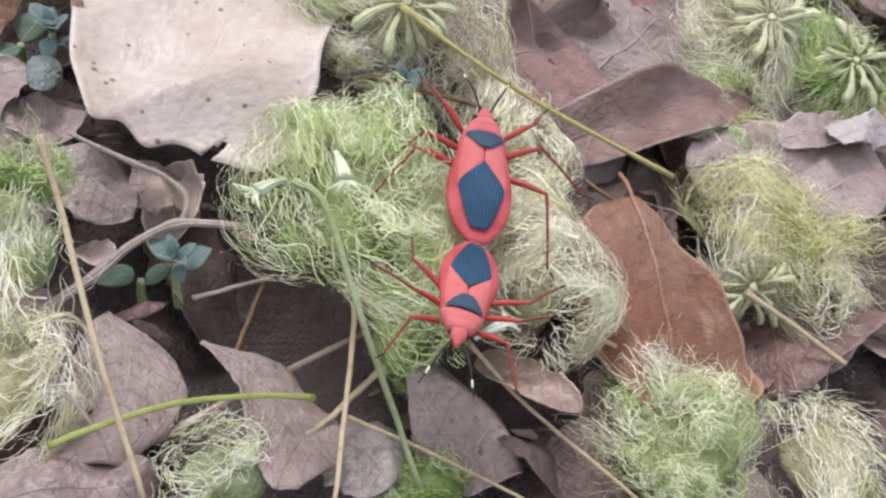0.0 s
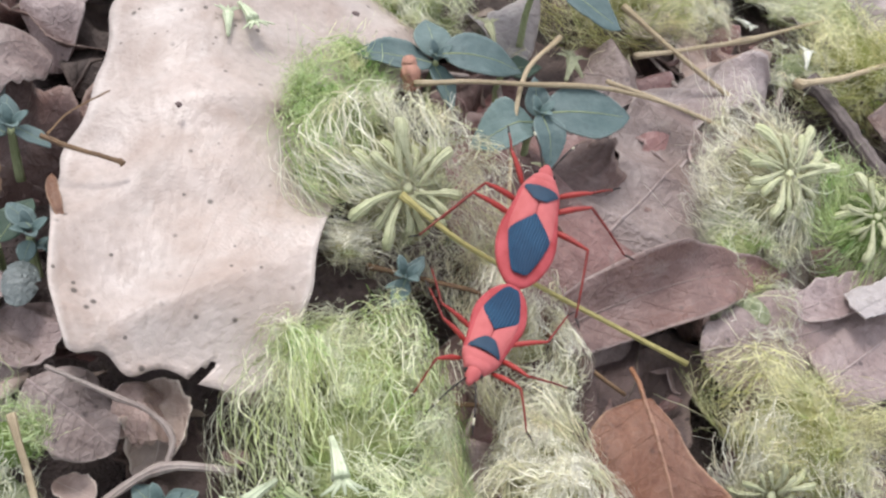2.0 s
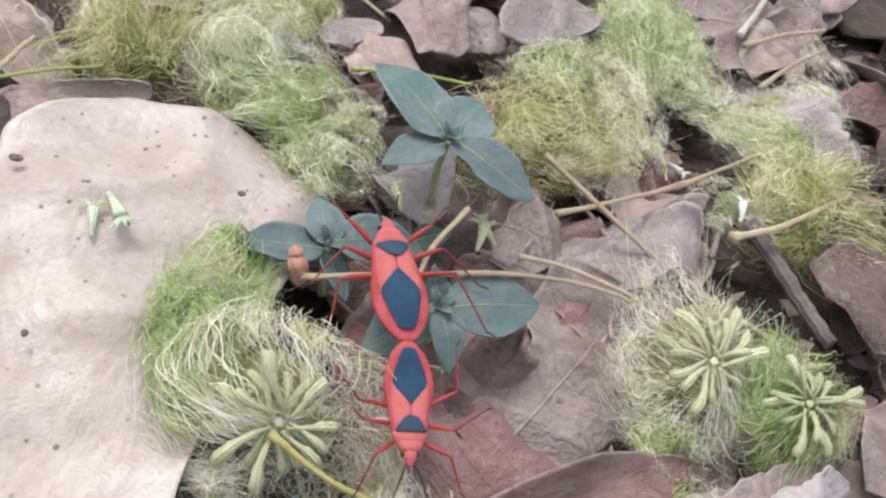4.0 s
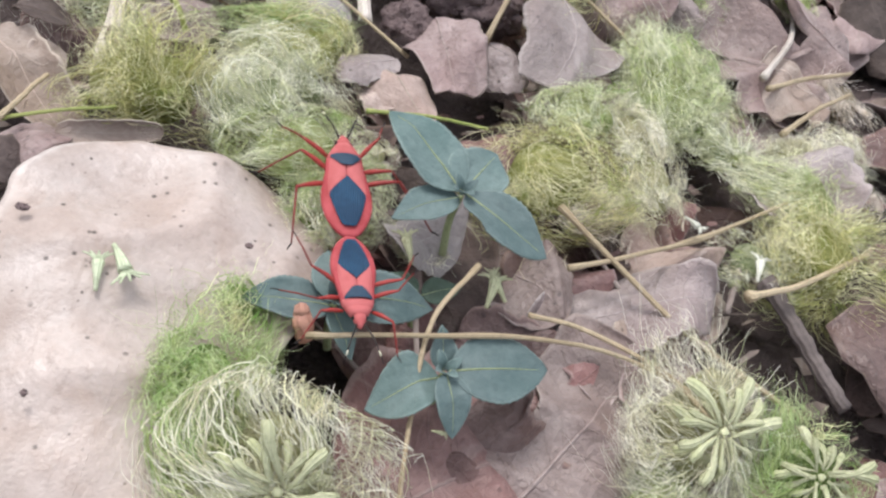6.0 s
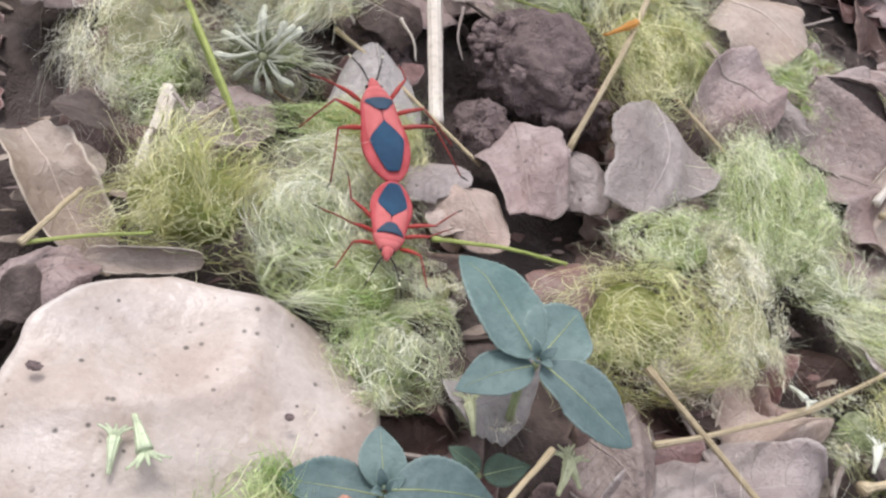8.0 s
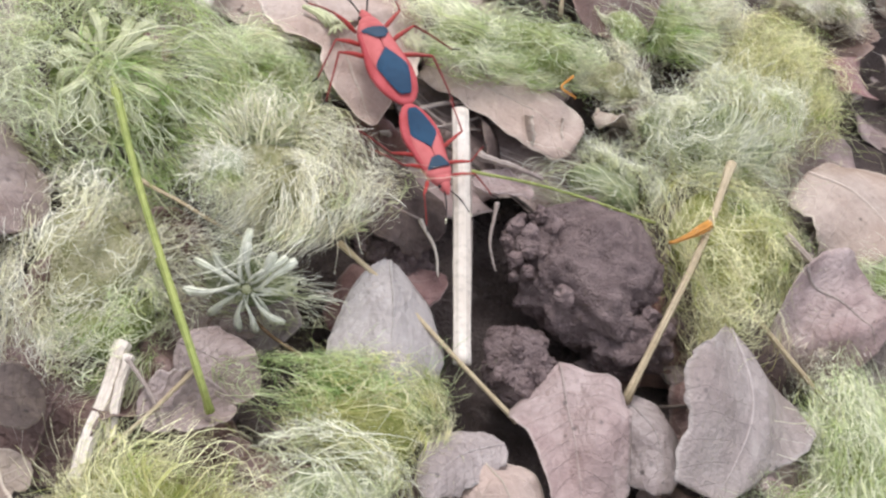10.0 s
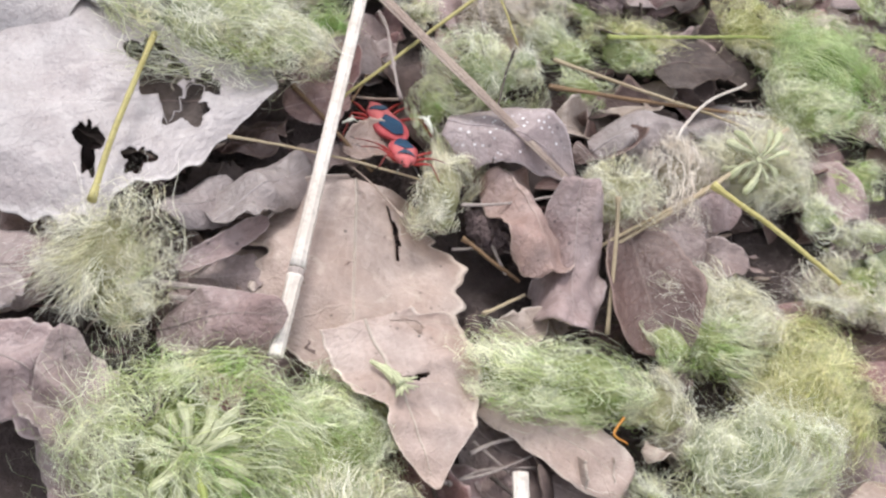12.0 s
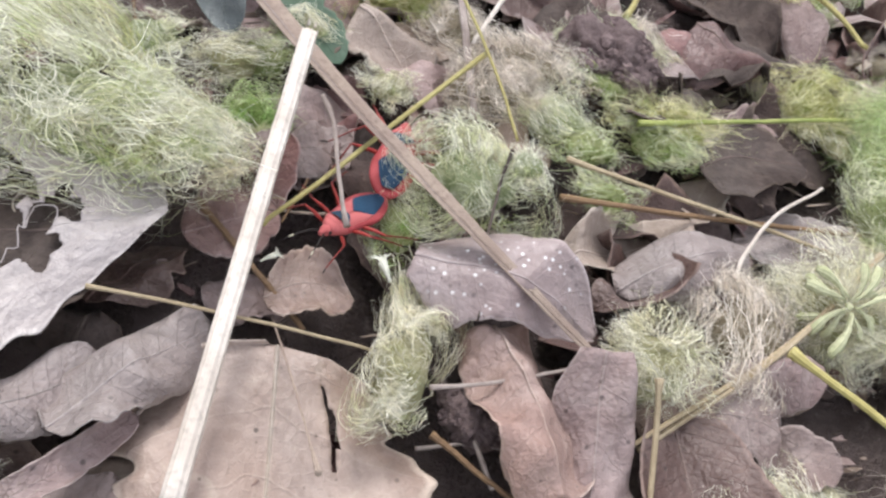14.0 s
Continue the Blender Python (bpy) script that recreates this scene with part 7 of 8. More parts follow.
flower_head((0.0354, 0.4757, 0.0051), (0.0150, 0.0093, 0.0075), 'mop', 'yellow', count=1132, seed=106, label='wilted yellow-green powder-puff flower head')
flower_head((0.1107, 0.4157, 0.0025), (0.0116, 0.0117, 0.0070), 'mop', 'frost', count=1100, seed=107, label='wilted whitish-green powder-puff flower head')
flower_head((-0.0120, 0.4652, 0.0059), (0.0125, 0.0079, 0.0075), 'mop', 'beige', count=800, seed=108, label='wilted beige powder-puff flower head')
dry_leaf((0.0234, 0.4176, 0.0045), (0.0508, 0.4394, 0.0058), 0.0182, kind='grey', roll=9.0, curl=-0.8, crumple=0.9, ragged=0.8, seed=140, bow=-0.03, label='pale grey curled leaf edge')
dry_leaf((-0.0694, 0.3294, -0.0110), (-0.0428, 0.3337, -0.0108), 0.0155, kind='mauve', roll=3.8, curl=-0.5, crumple=0.9, seed=141, label='mauve leaf in the shade of fluff')
flower_head((-0.0719, 0.4073, 0.0126), (0.0120, 0.0100, 0.0072), 'mop', 'cream', count=975, seed=109, lean=(0.9, 0.3, 0.5), label='wilted cream-coloured powder-puff flower head')
flower_head((0.0088, 0.2148, -0.0108), (0.0101, 0.0084, 0.0061), 'mop', 'mixed', count=691, seed=110, stray=0.0, label='wilted green and cream powder-puff flower head')
dry_leaf((-0.0623, 0.4234, 0.0008), (-0.0411, 0.4519, 0.0025), 0.0235, kind='mauve', roll=2.0, curl=-0.4, crumple=0.9, ragged=0.8, seed=143, bow=0.04, label='dull mauve leaf behind the bugs')
dry_leaf((-0.0622, 0.4008, -0.0045), (-0.0481, 0.4134, -0.0028), 0.0154, kind='plum', roll=5.7, curl=-0.4, crumple=0.9, seed=144, bow=0.04, label='reddish brown leaf low under the cane')
flower_head((0.0032, 0.4636, 0.0054), (0.0110, 0.0092, 0.0066), 'mop', 'frost', count=819, seed=111, spread=1.5, label='wilted whitish-green powder-puff flower head')
flower_head((0.0177, 0.4441, 0.0038), (0.0081, 0.0058, 0.0040), 'mop', 'mixed', count=480, seed=112, spread=1.4, label='wilted small green and cream powder-puff flower head')
flower_head((-0.0249, 0.4848, 0.0064), (0.0089, 0.0097, 0.0054), 'mop', 'beige', count=704, seed=113, spread=1.4, label='wilted small beige powder-puff flower head')
flower_head((-0.0562, 0.4649, 0.0057), (0.0071, 0.0068, 0.0042), 'mop', 'cream', count=480, seed=114, spread=1.4, label='wilted small cream-coloured powder-puff flower head')
dry_leaf((-0.0307, 0.0994, -0.0129), (-0.0174, 0.0929, -0.0133), 0.0118, kind='mauve', roll=2.9, curl=-0.5, crumple=0.8, seed=147, bow=-0.04, label='mauve leaf beside the forked twig')
dry_leaf((-0.0195, 0.0991, -0.0139), (-0.0089, 0.0962, -0.0141), 0.0113, kind='hazel', roll=3.1, curl=-0.7, crumple=0.8, seed=148, label='curled hazel leaf beside the forked twig')
dry_leaf((0.0262, 0.3983, -0.0009), (0.0453, 0.3905, -0.0021), 0.0203, kind='hazel', roll=8.4, curl=-0.6, crumple=0.8, seed=145, label='curled hazel leaf below the stalks')
dry_leaf((0.0451, 0.4096, 0.0009), (0.0663, 0.4079, 0.0007), 0.0189, kind='mauve', roll=6.3, curl=-0.7, crumple=0.9, seed=146, bow=-0.07, label='folded mauve leaf below the stalks')
dry_leaf((-0.0391, 0.0930, -0.0133), (-0.0303, 0.0973, -0.0130), 0.0106, kind='grey', roll=2.9, curl=-0.5, crumple=0.7, seed=149, label='pale grey leaf under hanging fluff')
dry_leaf((0.0112, 0.1225, -0.0146), (0.0259, 0.1160, -0.0150), 0.0151, kind='plum', roll=2.9, curl=-0.4, crumple=0.9, ragged=0.9, seed=150, label='reddish brown leaf under the fluff')


# ---- the lower litter: older leaves that show in the gaps ----
def lower_litter():
    rng = np.random.default_rng(21)
    kinds = ["mauve", "dark", "brown", "mauve", "plum", "brown", "dark", "tan"]
    words = {"mauve": "dull mauve-brown dead leaf", "dark": "dark dead leaf", "brown": "brown dead leaf", "plum": "plum-brown dead leaf", "tan": "faded tan dead leaf"}
    models = []
    for k, kind in enumerate(kinds):
        models.append(dry_leaf((0, 0, -0.5), (0, 0.045 + 0.004 * (k % 4), -0.5), 0.022 + 0.003 * (k % 3), kind=kind, label=words[kind] + " low in the litter", curl=(-0.5, 0.4, 0.6, -0.3)[k % 4],
                               crumple=0.7, ragged=1.1, wave=0.10, seed=300 + k, nu=24, nv=13))
    for k in range(178):
        x, y = rng.uniform(-0.17, 0.2), rng.uniform(0.0, 0.62)
        turn = rng.uniform(0, 360)
        while max(hollow(x - d * math.sin(radians(turn)), y + d * math.cos(radians(turn)), 0.02) for d in (0, 0.016, 0.032, 0.048)) > 0.4:
            x, y, turn = rng.uniform(-0.17, 0.2), rng.uniform(0.0, 0.62), rng.uniform(0, 360)
        z = litter(x, y) - 0.0108 + rng.uniform(-0.0015, 0.002)
        m = pose(x, y, z, rng.uniform(-6, 6), rng.uniform(-14, 14), turn)
        low = -0.045 < x < 0.02 and 0.09 < y < 0.21 or -0.02 < x < 0.02 and 0.31 < y < 0.37 or x < -0.05 and y > 0.38
        z -= 0.004 * low
        z += 0.003 * (x > 0.09 or y > 0.5) * (k % 2)
        if k < len(models):
            models[k].matrix_world = m
        else:
            copy_thing(models[k % len(models)], m)


lower_litter()


def leaf_scraps():
    """Broken, curled bits of leaf and short leaf stalks between the whole leaves."""
    rng = np.random.default_rng(44)
    for kind in ("mauve", "plum", "hazel", "brown", "tan", "dark"):
        verts, faces, values = [], [], []
        for k in range(42 if kind in ("mauve", "plum", "hazel") else 30):
            x, y = rng.uniform(-0.13, 0.15), rng.uniform(0.02, 0.56)
            while hollow(x, y, 0.017) > 0.4:
                x, y = rng.uniform(-0.13, 0.15), rng.uniform(0.02, 0.56)
            m = np.array(pose(x, y, litter(x, y) - rng.uniform(0.0085, 0.012), rng.uniform(-8, 8), rng.uniform(-12, 12), rng.uniform(0, 360)))
            p, uv, _ = leaf_surface(rng.uniform(0.014, 0.028), rng.uniform(0.009, 0.015), 0.35, 0.4, rng.uniform(-1.2, 1.0), 0.04, 0.14, 0.9, 1.5, int(rng.integers(1, 9999)), 0, 0, 0, 0, 20, 11)
            i = len(verts)
            verts += [tuple(v) for v in p.reshape(-1, 3) @ m[:3, :3].T + m[:3, 3]]
            values += [tuple(v) for v in uv.reshape(-1, 3)]
            faces += [(i + a * 11 + b, i + a * 11 + b + 1, i + a * 11 + b + 12, i + a * 11 + b + 11) for a in range(19) for b in range(10)]
        ob = part("leaf_scraps", mesh_from("leaf_scraps", verts, faces, True, "leaf", values), LEAF[kind])
        mod = ob.modifiers.new("thickness", "SOLIDIFY")
        mod.thickness = 0.00025
        tagged(ob, "broken curled " + kind + " bits of dead leaf", "leaf scraps", kind="stuff")
    for k in range(70):
        x, y = rng.uniform(-0.12, 0.14), rng.uniform(0.03, 0.52)
        a, n = rng.uniform(0, 6.28), rng.uniform(0.008, 0.02)
        d = np.array([math.cos(a), math.sin(a), 0])
        side = np.array([-d[1], d[0], 0]) * rng.uniform(-0.2, 0.2)
        c = np.array([x, y, litter(x, y) - rng.uniform(0.004, 0.006)])
        stalk([c - d * n, c + side * n, c + d * n], rng.uniform(0.0006, 0.0012), ("brown", "wood", "dark", "husk")[k % 4], name="leaf_stalk", label="short dry leaf stalk among leaf bits", category="stalk", steps=9, sides=6)


leaf_scraps()


# ---- loose fluff shed by the flower heads ----
def loose_fluff():
    rng = np.random.default_rng(8)
    kinds = ["cream", "mixed", "green", "frost", "yellow", "beige"]
    models = [flower_head((0, 0, -0.5), (0.008, 0.009, 0.0042), "mop", kind, 420, 900 + k, label="scrap of loose pale filaments shed on the litter", spread=1.5, hair=0.00008)
              for k, kind in enumerate(kinds)]
    for k in range(54):
        if k % 2:
            x, y = rng.uniform(0.075, 0.19), rng.uniform(0.12, 0.56)
        else:
            x, y = rng.uniform(-0.14, 0.16), rng.uniform(0.44, 0.62)
        m = pose(x, y, litter(x, y) - 0.0015, rng.uniform(-12, 12), rng.uniform(-12, 12), rng.uniform(0, 360))
        if k < len(models):
            models[k].matrix_world = m
        else:
            copy_thing(models[k % len(models) if y < 0.42 else (0, 3, 1, 5)[k // 2 % 4]], m)


loose_fluff()


# ---- crumbs of leaf and bark in the gaps ----
def leaf_debris():
    rng = np.random.default_rng(5)
    verts, faces, values = [], [], []
    for k in range(2200):
        x, y = rng.uniform(-0.16, 0.2), rng.uniform(0.0, 0.6)
        if hollow(x, y, 0.015) > 0.4:
            continue
        c = np.array([x, y, litter(x, y) - rng.uniform(0.006, 0.012)])
        a, size, n = rng.uniform(0, 6.28), rng.uniform(0.0008, 0.0045), 7
        tip = rng.normal(size=2) * 0.35
        ring = []
        for j in range(n):
            t = a + 2 * math.pi * j / n
            r = size * rng.uniform(0.5, 1.1)
            d = np.array([r * math.cos(t), 0.55 * r * math.sin(t + 0.3 * a), 0])
            d[2] = tip @ d[:2] + size * rng.uniform(-0.12, 0.12)
            ring.append(c + d)
        i = len(verts)
        low = [q - (0, 0, 0.00025) for q in ring]
        verts += ring + low
        faces += [tuple(range(i, i + n)), tuple(range(i + 2 * n - 1, i + n - 1, -1))]
        faces += [(i + j, i + n + j, i + n + (j + 1) % n, i + (j + 1) % n) for j in range(n)]
        u = rng.uniform(0, 1)
        values += [(u, 0.3, 0)] * (2 * n)
    for kind, start in (("mauve", 0), ("tan", 1), ("brown", 2)):
        pick = [f for f in faces if (f[0] // 14) % 3 == start]
        me = mesh_from("debris", verts, pick, False, "leaf", values)
        tagged(part("leaf_debris", me, LEAF[kind]), kind.replace("mauve", "mauve-grey") + " crumbs of broken leaf on the soil", "debris", kind="stuff")


leaf_debris()


# ---- the litter goes on all round ----
def far_litter():
    rng = np.random.default_rng(31)
    for kind in ("brown", "dark", "mauve"):
        verts, faces, values = [], [], []
        for k in range(460):
            while True:
                x, y = (rng.uniform(-0.32, 0.36), rng.uniform(-0.14, 0.86)) if k % 2 else (rng.uniform(-1.5, 1.6), rng.uniform(-1.2, 2.0))
                if not (-0.13 < x < 0.125 and -0.02 < y < 0.5):
                    break
            m = np.array(pose(x, y, litter(x, y) - rng.uniform(0.002, 0.009), rng.uniform(-9, 9), rng.uniform(-15, 15), rng.uniform(0, 360)))
            p, uv, _ = leaf_surface(rng.uniform(0.025, 0.055), rng.uniform(0.015, 0.032), 0.45, 0.55, rng.uniform(-1.0, 0.9), 0.04, 0.10, 0.7, 0.9, int(rng.integers(1, 9999)), 0, 0, 0, 0, 12, 7)
            i = len(verts)
            q = p.reshape(-1, 3) @ m[:3, :3].T + m[:3, 3]
            verts += [tuple(v) for v in q]
            values += [tuple(v) for v in uv.reshape(-1, 3)]
            faces += [(i + a * 7 + b, i + a * 7 + b + 1, i + a * 7 + b + 8, i + a * 7 + b + 7) for a in range(11) for b in range(6)]
        ob = part("leaf_litter", mesh_from("leaf_litter", verts, faces, True, "leaf", values), LEAF[kind])
        mod = ob.modifiers.new("thickness", "SOLIDIFY")
        mod.thickness = 0.0003
        tagged(ob, "carpet of dead " + kind.replace("mauve", "mauve-brown") + " leaves round about", "leaf litter", kind="stuff")


far_litter()


# ---- the two bugs ----
def profile(y, points):
    a = np.array(points)
    return np.interp(y, a[:, 0], a[:, 1])


def smooth_profile(points, n=60):
    a = np.array(points)
    line = glide([(x, w, 0) for x, w in a], n)
    return line[:, :2]


WIDE = smooth_profile([(0.0, 0.04), (0.04, 0.085), (0.12, 0.138), (0.24, 0.178), (0.34, 0.190), (0.42, 0.186), (0.52, 0.168), (0.62, 0.150), (0.72, 0.139), (0.76, 0.128)])
TALL = smooth_profile([(0.0, 0.015), (0.1, 0.034), (0.3, 0.047), (0.5, 0.054), (0.66, 0.060), (0.76, 0.058)])


def half_width(y):
    return profile(y, WIDE)


def top_at(x, y, scale_w=1.0):
    """The height of the back over the bug's mid plane, for a bug of length 1."""
    w = half_width(y) * scale_w
    return profile(y, TALL) * (1 - np.clip(np.abs(x) / (w + 1e-6), 0, 1) ** 2.6)


def shell(stations, length, sides=28, flat=2.4):
    """A loft of rounded sections: (y, half width, top, bottom, middle height)."""
    verts, n = [], len(stations)
    for y, w, top, bottom, mid in stations:
        for k in range(sides):
            a = 2 * math.pi * k / sides
            c, s = math.cos(a), math.sin(a)
            x = w * abs(c) ** (2 / flat) * (1 if c >= 0 else -1)
            z = abs(s) ** (2 / flat) * (top if s >= 0 else -bottom) + mid
            verts.append((x * length, y * length, z * length))
    faces = [(i * sides + j, i * sides + (j + 1) % sides, (i + 1) * sides + (j + 1) % sides, (i + 1) * sides + j) for i in range(n - 1) for j in range(sides)]
    faces += [tuple(range(sides))[::-1], tuple(range((n - 1) * sides, n * sides))]
    return mesh_from("shell", verts, faces)


def plate(rows, length, lift, nx=9, scale_w=1.0, rim=0.5):
    """A thin plate on the back: rows of y, left and right x, all for a bug of length 1."""
    a = np.array(rows)
    at = np.linspace(0, len(rows) - 1, 40)
    rows = np.stack([np.interp(at, np.arange(len(rows)), a[:, k]) for k in range(3)], 1)
    verts, faces, n = [], [], len(rows)
    for i, (y, xl, xr) in enumerate(rows):
        for j in range(nx):
            x = xl + (xr - xl) * j / (nx - 1)
            edge = min(1.0, 3.0 * min(j, nx - 1 - j) / (nx - 1), 8.0 * min(i, n - 1 - i) / (n - 1))
            z = top_at(x, y, scale_w) + lift * (1 - rim + rim * math.sqrt(edge)) - (0.005 if edge == 0 else 0)
            verts.append((x * length, y * length, z * length))
    for i in range(n - 1):
        for j in range(nx - 1):
            k = i * nx + j
            faces.append((k, k + 1, k + nx + 1, k + nx))
    return mesh_from("plate", verts, faces)


def bug_leg(bug, hip, femur, tibia, heading, turn, side, L):
    """A leg that turns about its hip: the thigh rises to the knee, the shin drops from it, the foot lies on the ground."""

    def toward(angle):
        return np.array([side * math.cos(radians(angle)), math.sin(radians(angle)), 0])

    rise = 0.085 * L
    knee = toward(heading) * femur + np.array([0, 0, rise])
    thick = np.array([0.012, 0.016, 0.019, 0.02, 0.019, 0.017, 0.015, 0.012, 0.009]) * L
    thigh = part("leg", tube(glide([(0, 0, 0), knee * 0.5 + (0, 0, 0.012 * L), knee], 9), thick, 8), SCARLET, bug, "slender scarlet leg")
    thigh.location = hip
    drop = hip[2] + rise + 0.075 * L
    foot = knee + toward(heading + turn) * tibia * 0.85 - np.array([0, 0, drop])
    part("shin", tube(glide([knee, (knee + foot) / 2 + (0, 0, 0.008 * L), foot], 10), np.linspace(0.0095, 0.006, 10) * L, 7), SHIN, thigh, "thin dark red shin")
    ahead = toward(heading + 0.6 * turn) * 0.07 * L
    part("foot", tube(glide([foot, foot + ahead * 0.5 + (0, 0, 0.006 * L), foot + ahead], 7), np.array([0.006, 0.008, 0.0055, 0.007, 0.0055, 0.005, 0.003]) * L, 6), BLACK, thigh, "black clawed foot")
    return thigh


def red_bug(L, broad, label):
    """A red bug that points along +y from its tail at the origin; L: its length. Returns the bug and its legs."""
    bug = root("red_bug", (0, 0, 0), label, "insect", "pair of red bugs")
    body = []
    for y in np.linspace(0.0, 0.74, 26):
        w = half_width(y) * broad
        body.append((y, w, profile(y, TALL) * 0.95, 0.075 * min(1, 0.3 + 3 * y), 0.0))
    body.append((0.76, 0.11 * broad, 0.07, 0.06, 0.0))
    part("abdomen", shell(body, L), PINK, bug, "coral-red abdomen with a lighter rim")
    # fore wings: two leathery plates that leave the rim of the abdomen bare
    for s in (-1, 1):
        rows = [(0.720, 0.003 * s, 0.126 * s * broad), (0.630, 0.003 * s, 0.136 * s * broad), (0.550, 0.003 * s, 0.141 * s * broad), (0.515, 0.008 * s, 0.143 * s * broad),
                (0.460, 0.055 * s, 0.143 * s * broad), (0.410, 0.100 * s, 0.142 * s * broad), (0.370, 0.128 * s, 0.139 * s * broad), (0.340, 0.133 * s, 0.135 * s * broad)]
        part("wing", plate(rows if s > 0 else [(y, b, a) for y, a, b in rows], L, 0.02, 9, broad, 0.3), RED, bug, "red leathery fore wing")
    rows = [(y, -w, w) for y, w in ((0.525, 0.004), (0.505, 0.018), (0.455, 0.064), (0.41, 0.104), (0.375, 0.130), (0.355, 0.134), (0.33, 0.131), (0.25, 0.112), (0.17, 0.088), (0.11, 0.066), (0.078, 0.05), (0.066, 0.03))]
    part("membrane", plate([(y, a * broad, b * broad) for y, a, b in rows], L, 0.027, 15, broad, 0.15), INK, bug, "blue-black kite-shaped wing membrane with fine ridges")
    rows = [(y, -w, w) for y, w in ((0.742, 0.113), (0.715, 0.113), (0.67, 0.080), (0.64, 0.055), (0.630, 0.046), (0.624, 0.03), (0.621, 0.0))]
    part("scutellum", plate([(y, a * broad, b * broad) for y, a, b in rows], L, 0.036, 13, broad, 0.1), NAVY, bug, "blue-black shield plate behind the neck")
    neck = [(0.725, 0.124 * broad, 0.054, 0.06, 0.0), (0.735, 0.136 * broad, 0.068, 0.065, 0.0), (0.77, 0.127 * broad, 0.074, 0.065, 0.0), (0.806, 0.110 * broad, 0.074, 0.06, 0.0), (0.814, 0.105 * broad, 0.066, 0.058, 0.0),
            (0.823, 0.102 * broad, 0.072, 0.055, 0.0), (0.856, 0.084 * broad, 0.070, 0.05, 0.0), (0.878, 0.068 * broad, 0.062, 0.05, 0.0), (0.888, 0.054 * broad, 0.045, 0.046, 0.0)]
    part("pronotum", shell(neck, L), RED, bug, "red neck shield with a cross groove")
    head = [(0.868, 0.044, 0.045, 0.04, 0.0), (0.89, 0.054, 0.056, 0.045, 0.0), (0.915, 0.055, 0.055, 0.045, 0.0), (0.945, 0.042, 0.046, 0.036, 0.0), (0.975, 0.028, 0.034, 0.026, 0.0), (1.0, 0.012, 0.016, 0.012, 0.0)]
    part("head", shell(head, L, 18), RED, bug)
    for s in (-1, 1):
        ey = bmesh.new()
        bmesh.ops.create_uvsphere(ey, u_segments=10, v_segments=8, radius=0.019 * L)
        me = bpy.data.meshes.new("eye")
        ey.to_mesh(me)
        ey.free()
        eye = part("eye", me, BLACK, bug, "round black eye")
        eye.location = (s * 0.053 * L, 0.905 * L, 0.012 * L)
        pts = [Vector((s * 0.03 * L, 0.965 * L, 0.01 * L)), Vector((s * 0.075 * L, 1.08 * L, 0.035 * L)), Vector((s * 0.12 * L, 1.20 * L, 0.01 * L)), Vector((s * 0.165 * L, 1.33 * L, -0.04 * L))]
        line = glide(pts, 19)
        horn = part("antenna", tube(line[:14], np.linspace(0.0075, 0.006, 14) * L, 6, 1.0, ((0.5, 0.3),)), BLACK, bug, "thin black jointed antenna")
        part("band", tube(line[13:16], 0.006 * L, 6), IVORY, horn, "ivory band near the tip")
        part("tip", tube(line[15:], np.linspace(0.006, 0.003, 4) * L, 6), BLACK, horn)
    legs = []
    for row, (y, heading, femur, tibia, turn) in enumerate([(0.80, 34, 0.22, 0.30, 34), (0.66, 8, 0.24, 0.40, -52), (0.53, -14, 0.29, 0.50, -58)]):
        for s in (-1, 1):
            hip = Vector((s * 0.115 * broad * L, y * L, -0.035 * L))
            legs.append((bug_leg(bug, hip, femur * L, tibia * L, heading, turn, s, L), hip, row, s))
    return bug, legs


# seconds, place of the joined tails, pitch and heading
FEMALE = [
    (0, 0.0279, 0.0812, 0.0057, 5.4, -3.1),
    (0.5, 0.0271, 0.0885, 0.0061, 1.5, -4.2),
    (1, 0.0294, 0.0992, 0.0067, 1.9, -11.0),
    (1.5, 0.0304, 0.1064, 0.0071, 1.6, -15.0),
    (2, 0.0328, 0.1141, 0.0086, 5.1, -14.1),
    (2.5, 0.0334, 0.1186, 0.0098, 8.1, -0.1),
    (3, 0.0357, 0.1331, 0.0086, 5.8, 2.5),
    (3.5, 0.0358, 0.1478, 0.0074, 2.3, 9.7),
    (4, 0.0356, 0.1488, 0.0075, -0.0, 10.3),
    (6.5, 0.0219, 0.1952, 0.0046, -2.0, 6.0),
    (7, 0.0225, 0.2096, 0.0035, -0.9, 3.7),
    (7.5, 0.0184, 0.2204, 0.0024, 4.9, 11.3),
    (10, 0.0016, 0.3048, 0.0043, 3.2, 33.0),
    (10.5, -0.0159, 0.3457, 0.0020, 20.0, 31.3),
    (11, -0.0216, 0.3651, 0.0028, 16.8, 29.5),
    (11.5, -0.0280, 0.3788, 0.0050, 14.1, 26.3),
    (12, -0.0300, 0.3979, 0.0021, -17.7, 28.6),
    (12.5, -0.0314, 0.4057, 0.0023, -2.6, -4.0),
    (13, -0.0291, 0.4213, 0.0037, 0.3, -5.3),
    (13.5, -0.0295, 0.4230, 0.0048, -6.4, -8.3),
    (14, -0.0286, 0.4194, 0.0056, -0.2, 0.5),
]

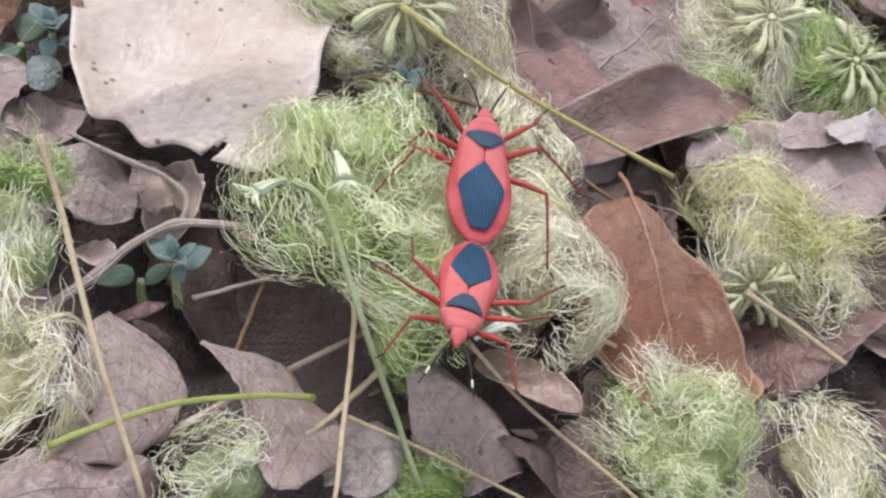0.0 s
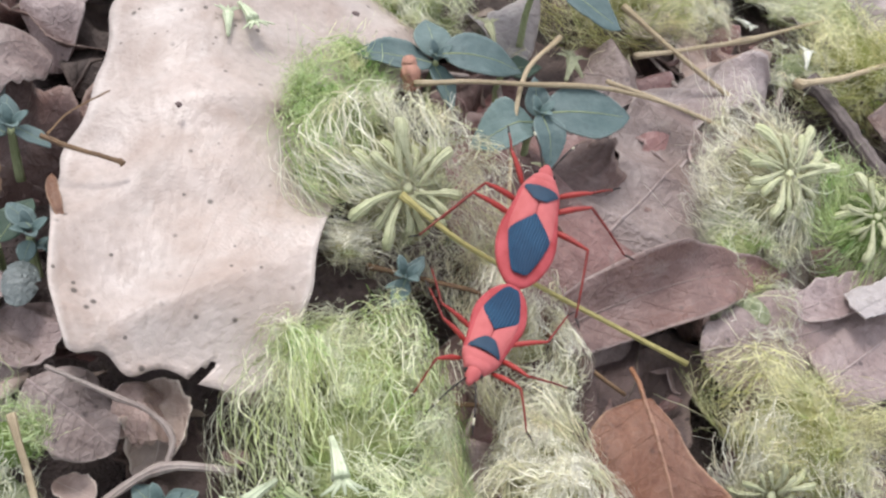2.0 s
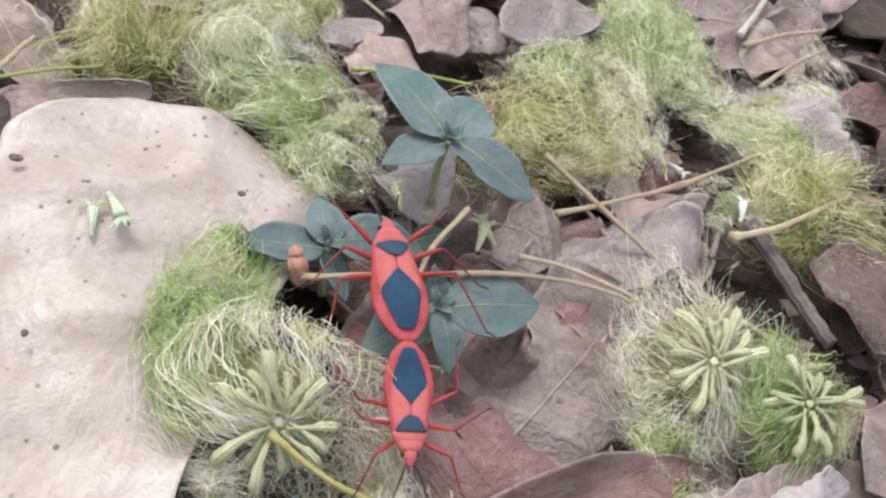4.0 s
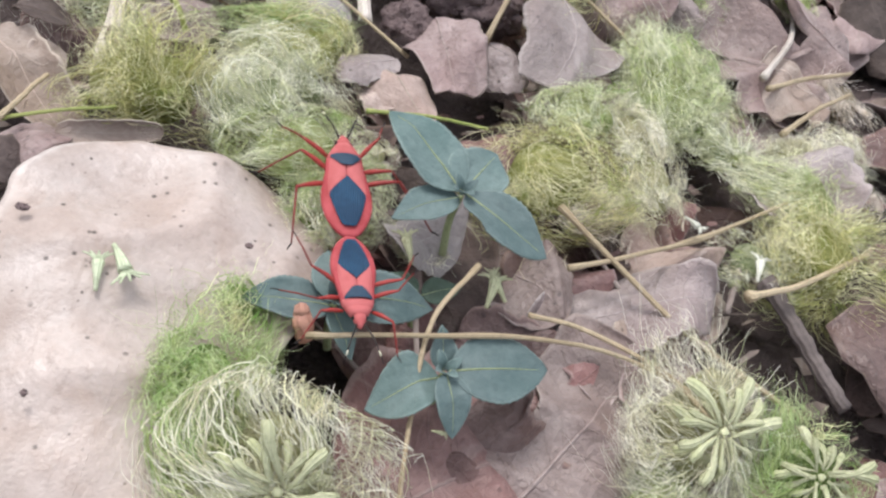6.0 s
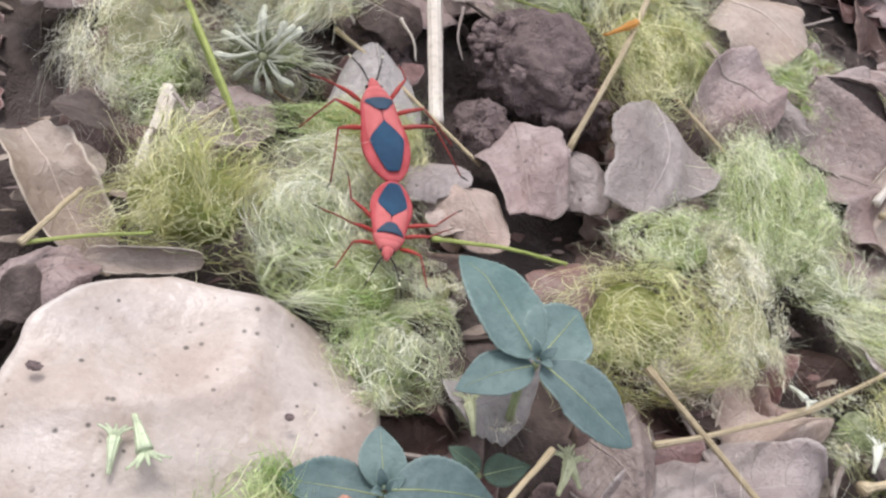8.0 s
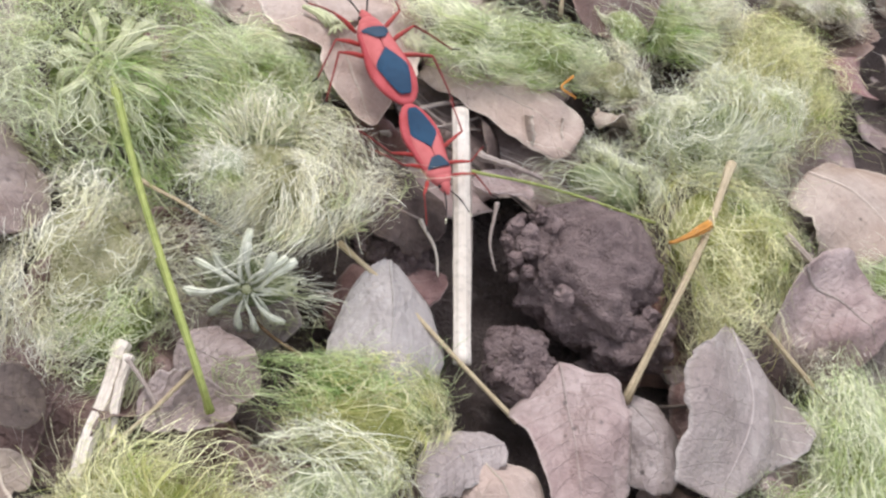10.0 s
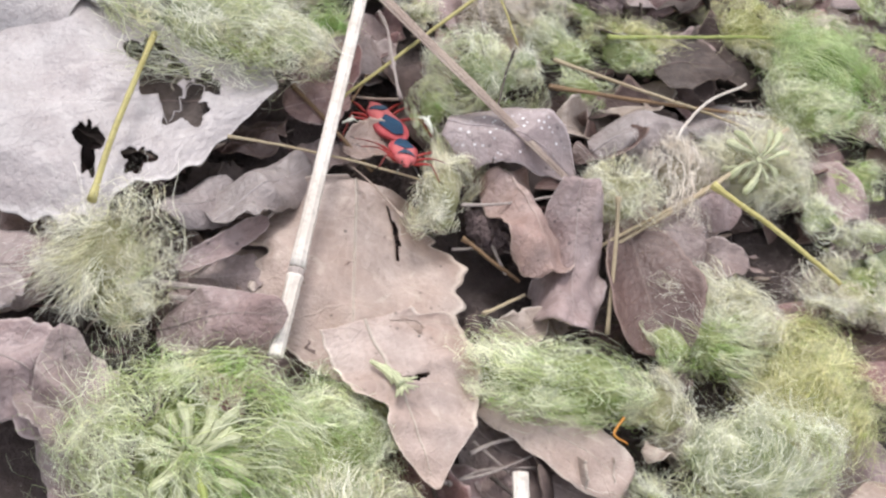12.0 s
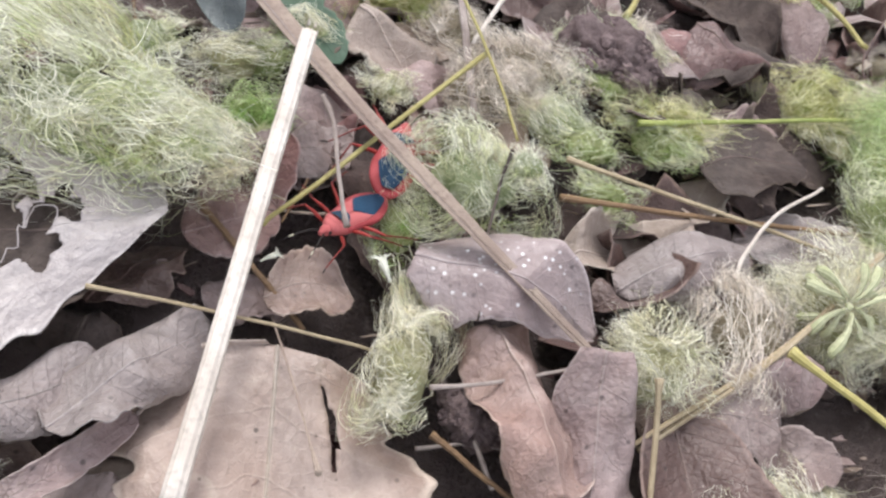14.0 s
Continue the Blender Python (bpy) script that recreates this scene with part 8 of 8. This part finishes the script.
MALE = [
    (0, 0.0279, 0.0812, 0.0057, 8.5, 169.1),
    (0.5, 0.0271, 0.0885, 0.0061, 8.6, 164.9),
    (1, 0.0294, 0.0992, 0.0067, 0.7, 170.8),
    (1.5, 0.0304, 0.1064, 0.0071, 0.7, 168.7),
    (2, 0.0328, 0.1141, 0.0086, 2.6, 157.7),
    (2.5, 0.0334, 0.1186, 0.0098, -0.6, 164.0),
    (3, 0.0357, 0.1331, 0.0086, -8.7, 166.5),
    (3.5, 0.0358, 0.1478, 0.0074, 2.9, 178.5),
    (4, 0.0356, 0.1488, 0.0075, -12.0, 185.0),
    (6.5, 0.0219, 0.1952, 0.0046, 6.6, 190.2),
    (7, 0.0225, 0.2096, 0.0035, 0.8, 180.8),
    (7.5, 0.0184, 0.2204, 0.0024, 7.2, 180.0),
    (10, 0.0016, 0.3048, 0.0043, -12.0, 216.2),
    (10.5, -0.0159, 0.3457, 0.0020, -5.8, 207.0),
    (11, -0.0216, 0.3651, 0.0028, -12.0, 196.9),
    (11.5, -0.0280, 0.3788, 0.0050, -12.0, 203.4),
    (12, -0.0300, 0.3979, 0.0021, 23.2, 189.1),
    (12.5, -0.0314, 0.4057, 0.0023, 21.2, 168.0),
    (13, -0.0291, 0.4213, 0.0037, 4.1, 151.1),
    (13.5, -0.0295, 0.4230, 0.0048, -2.7, 143.8),
    (14, -0.0286, 0.4194, 0.0056, 5.8, 151.6),
]


def motions():
    female, female_legs = red_bug(0.0245, 1.0, "large red bug with blue-black wing marks, joined tail to tail")
    male, male_legs = red_bug(0.0195, 1.04, "smaller red bug with blue-black marks, pulled along backwards")
    for bug, rows in ((female, FEMALE), (male, MALE)):
        walk(bug, [(t, pose(x, y, z, pitch, 0, heading)) for t, x, y, z, pitch, heading in rows])
    for legs, pace in ((female_legs, 1.0), (male_legs, 0.8)):
        for leg, hip, row, side in legs:
            phase = math.pi * ((row + (side > 0)) % 2) + 0.4 * row
            rows = []
            for k in range(57):
                t = 0.25 * k
                swing = math.sin(2 * math.pi * 1.1 * t * pace + phase)
                lift = max(0.0, math.cos(2 * math.pi * 1.1 * t * pace + phase))
                rows.append((t, pose(*hip, 0, -side * 9 * lift, side * 15 * swing)))
            walk(leg, rows)


motions()
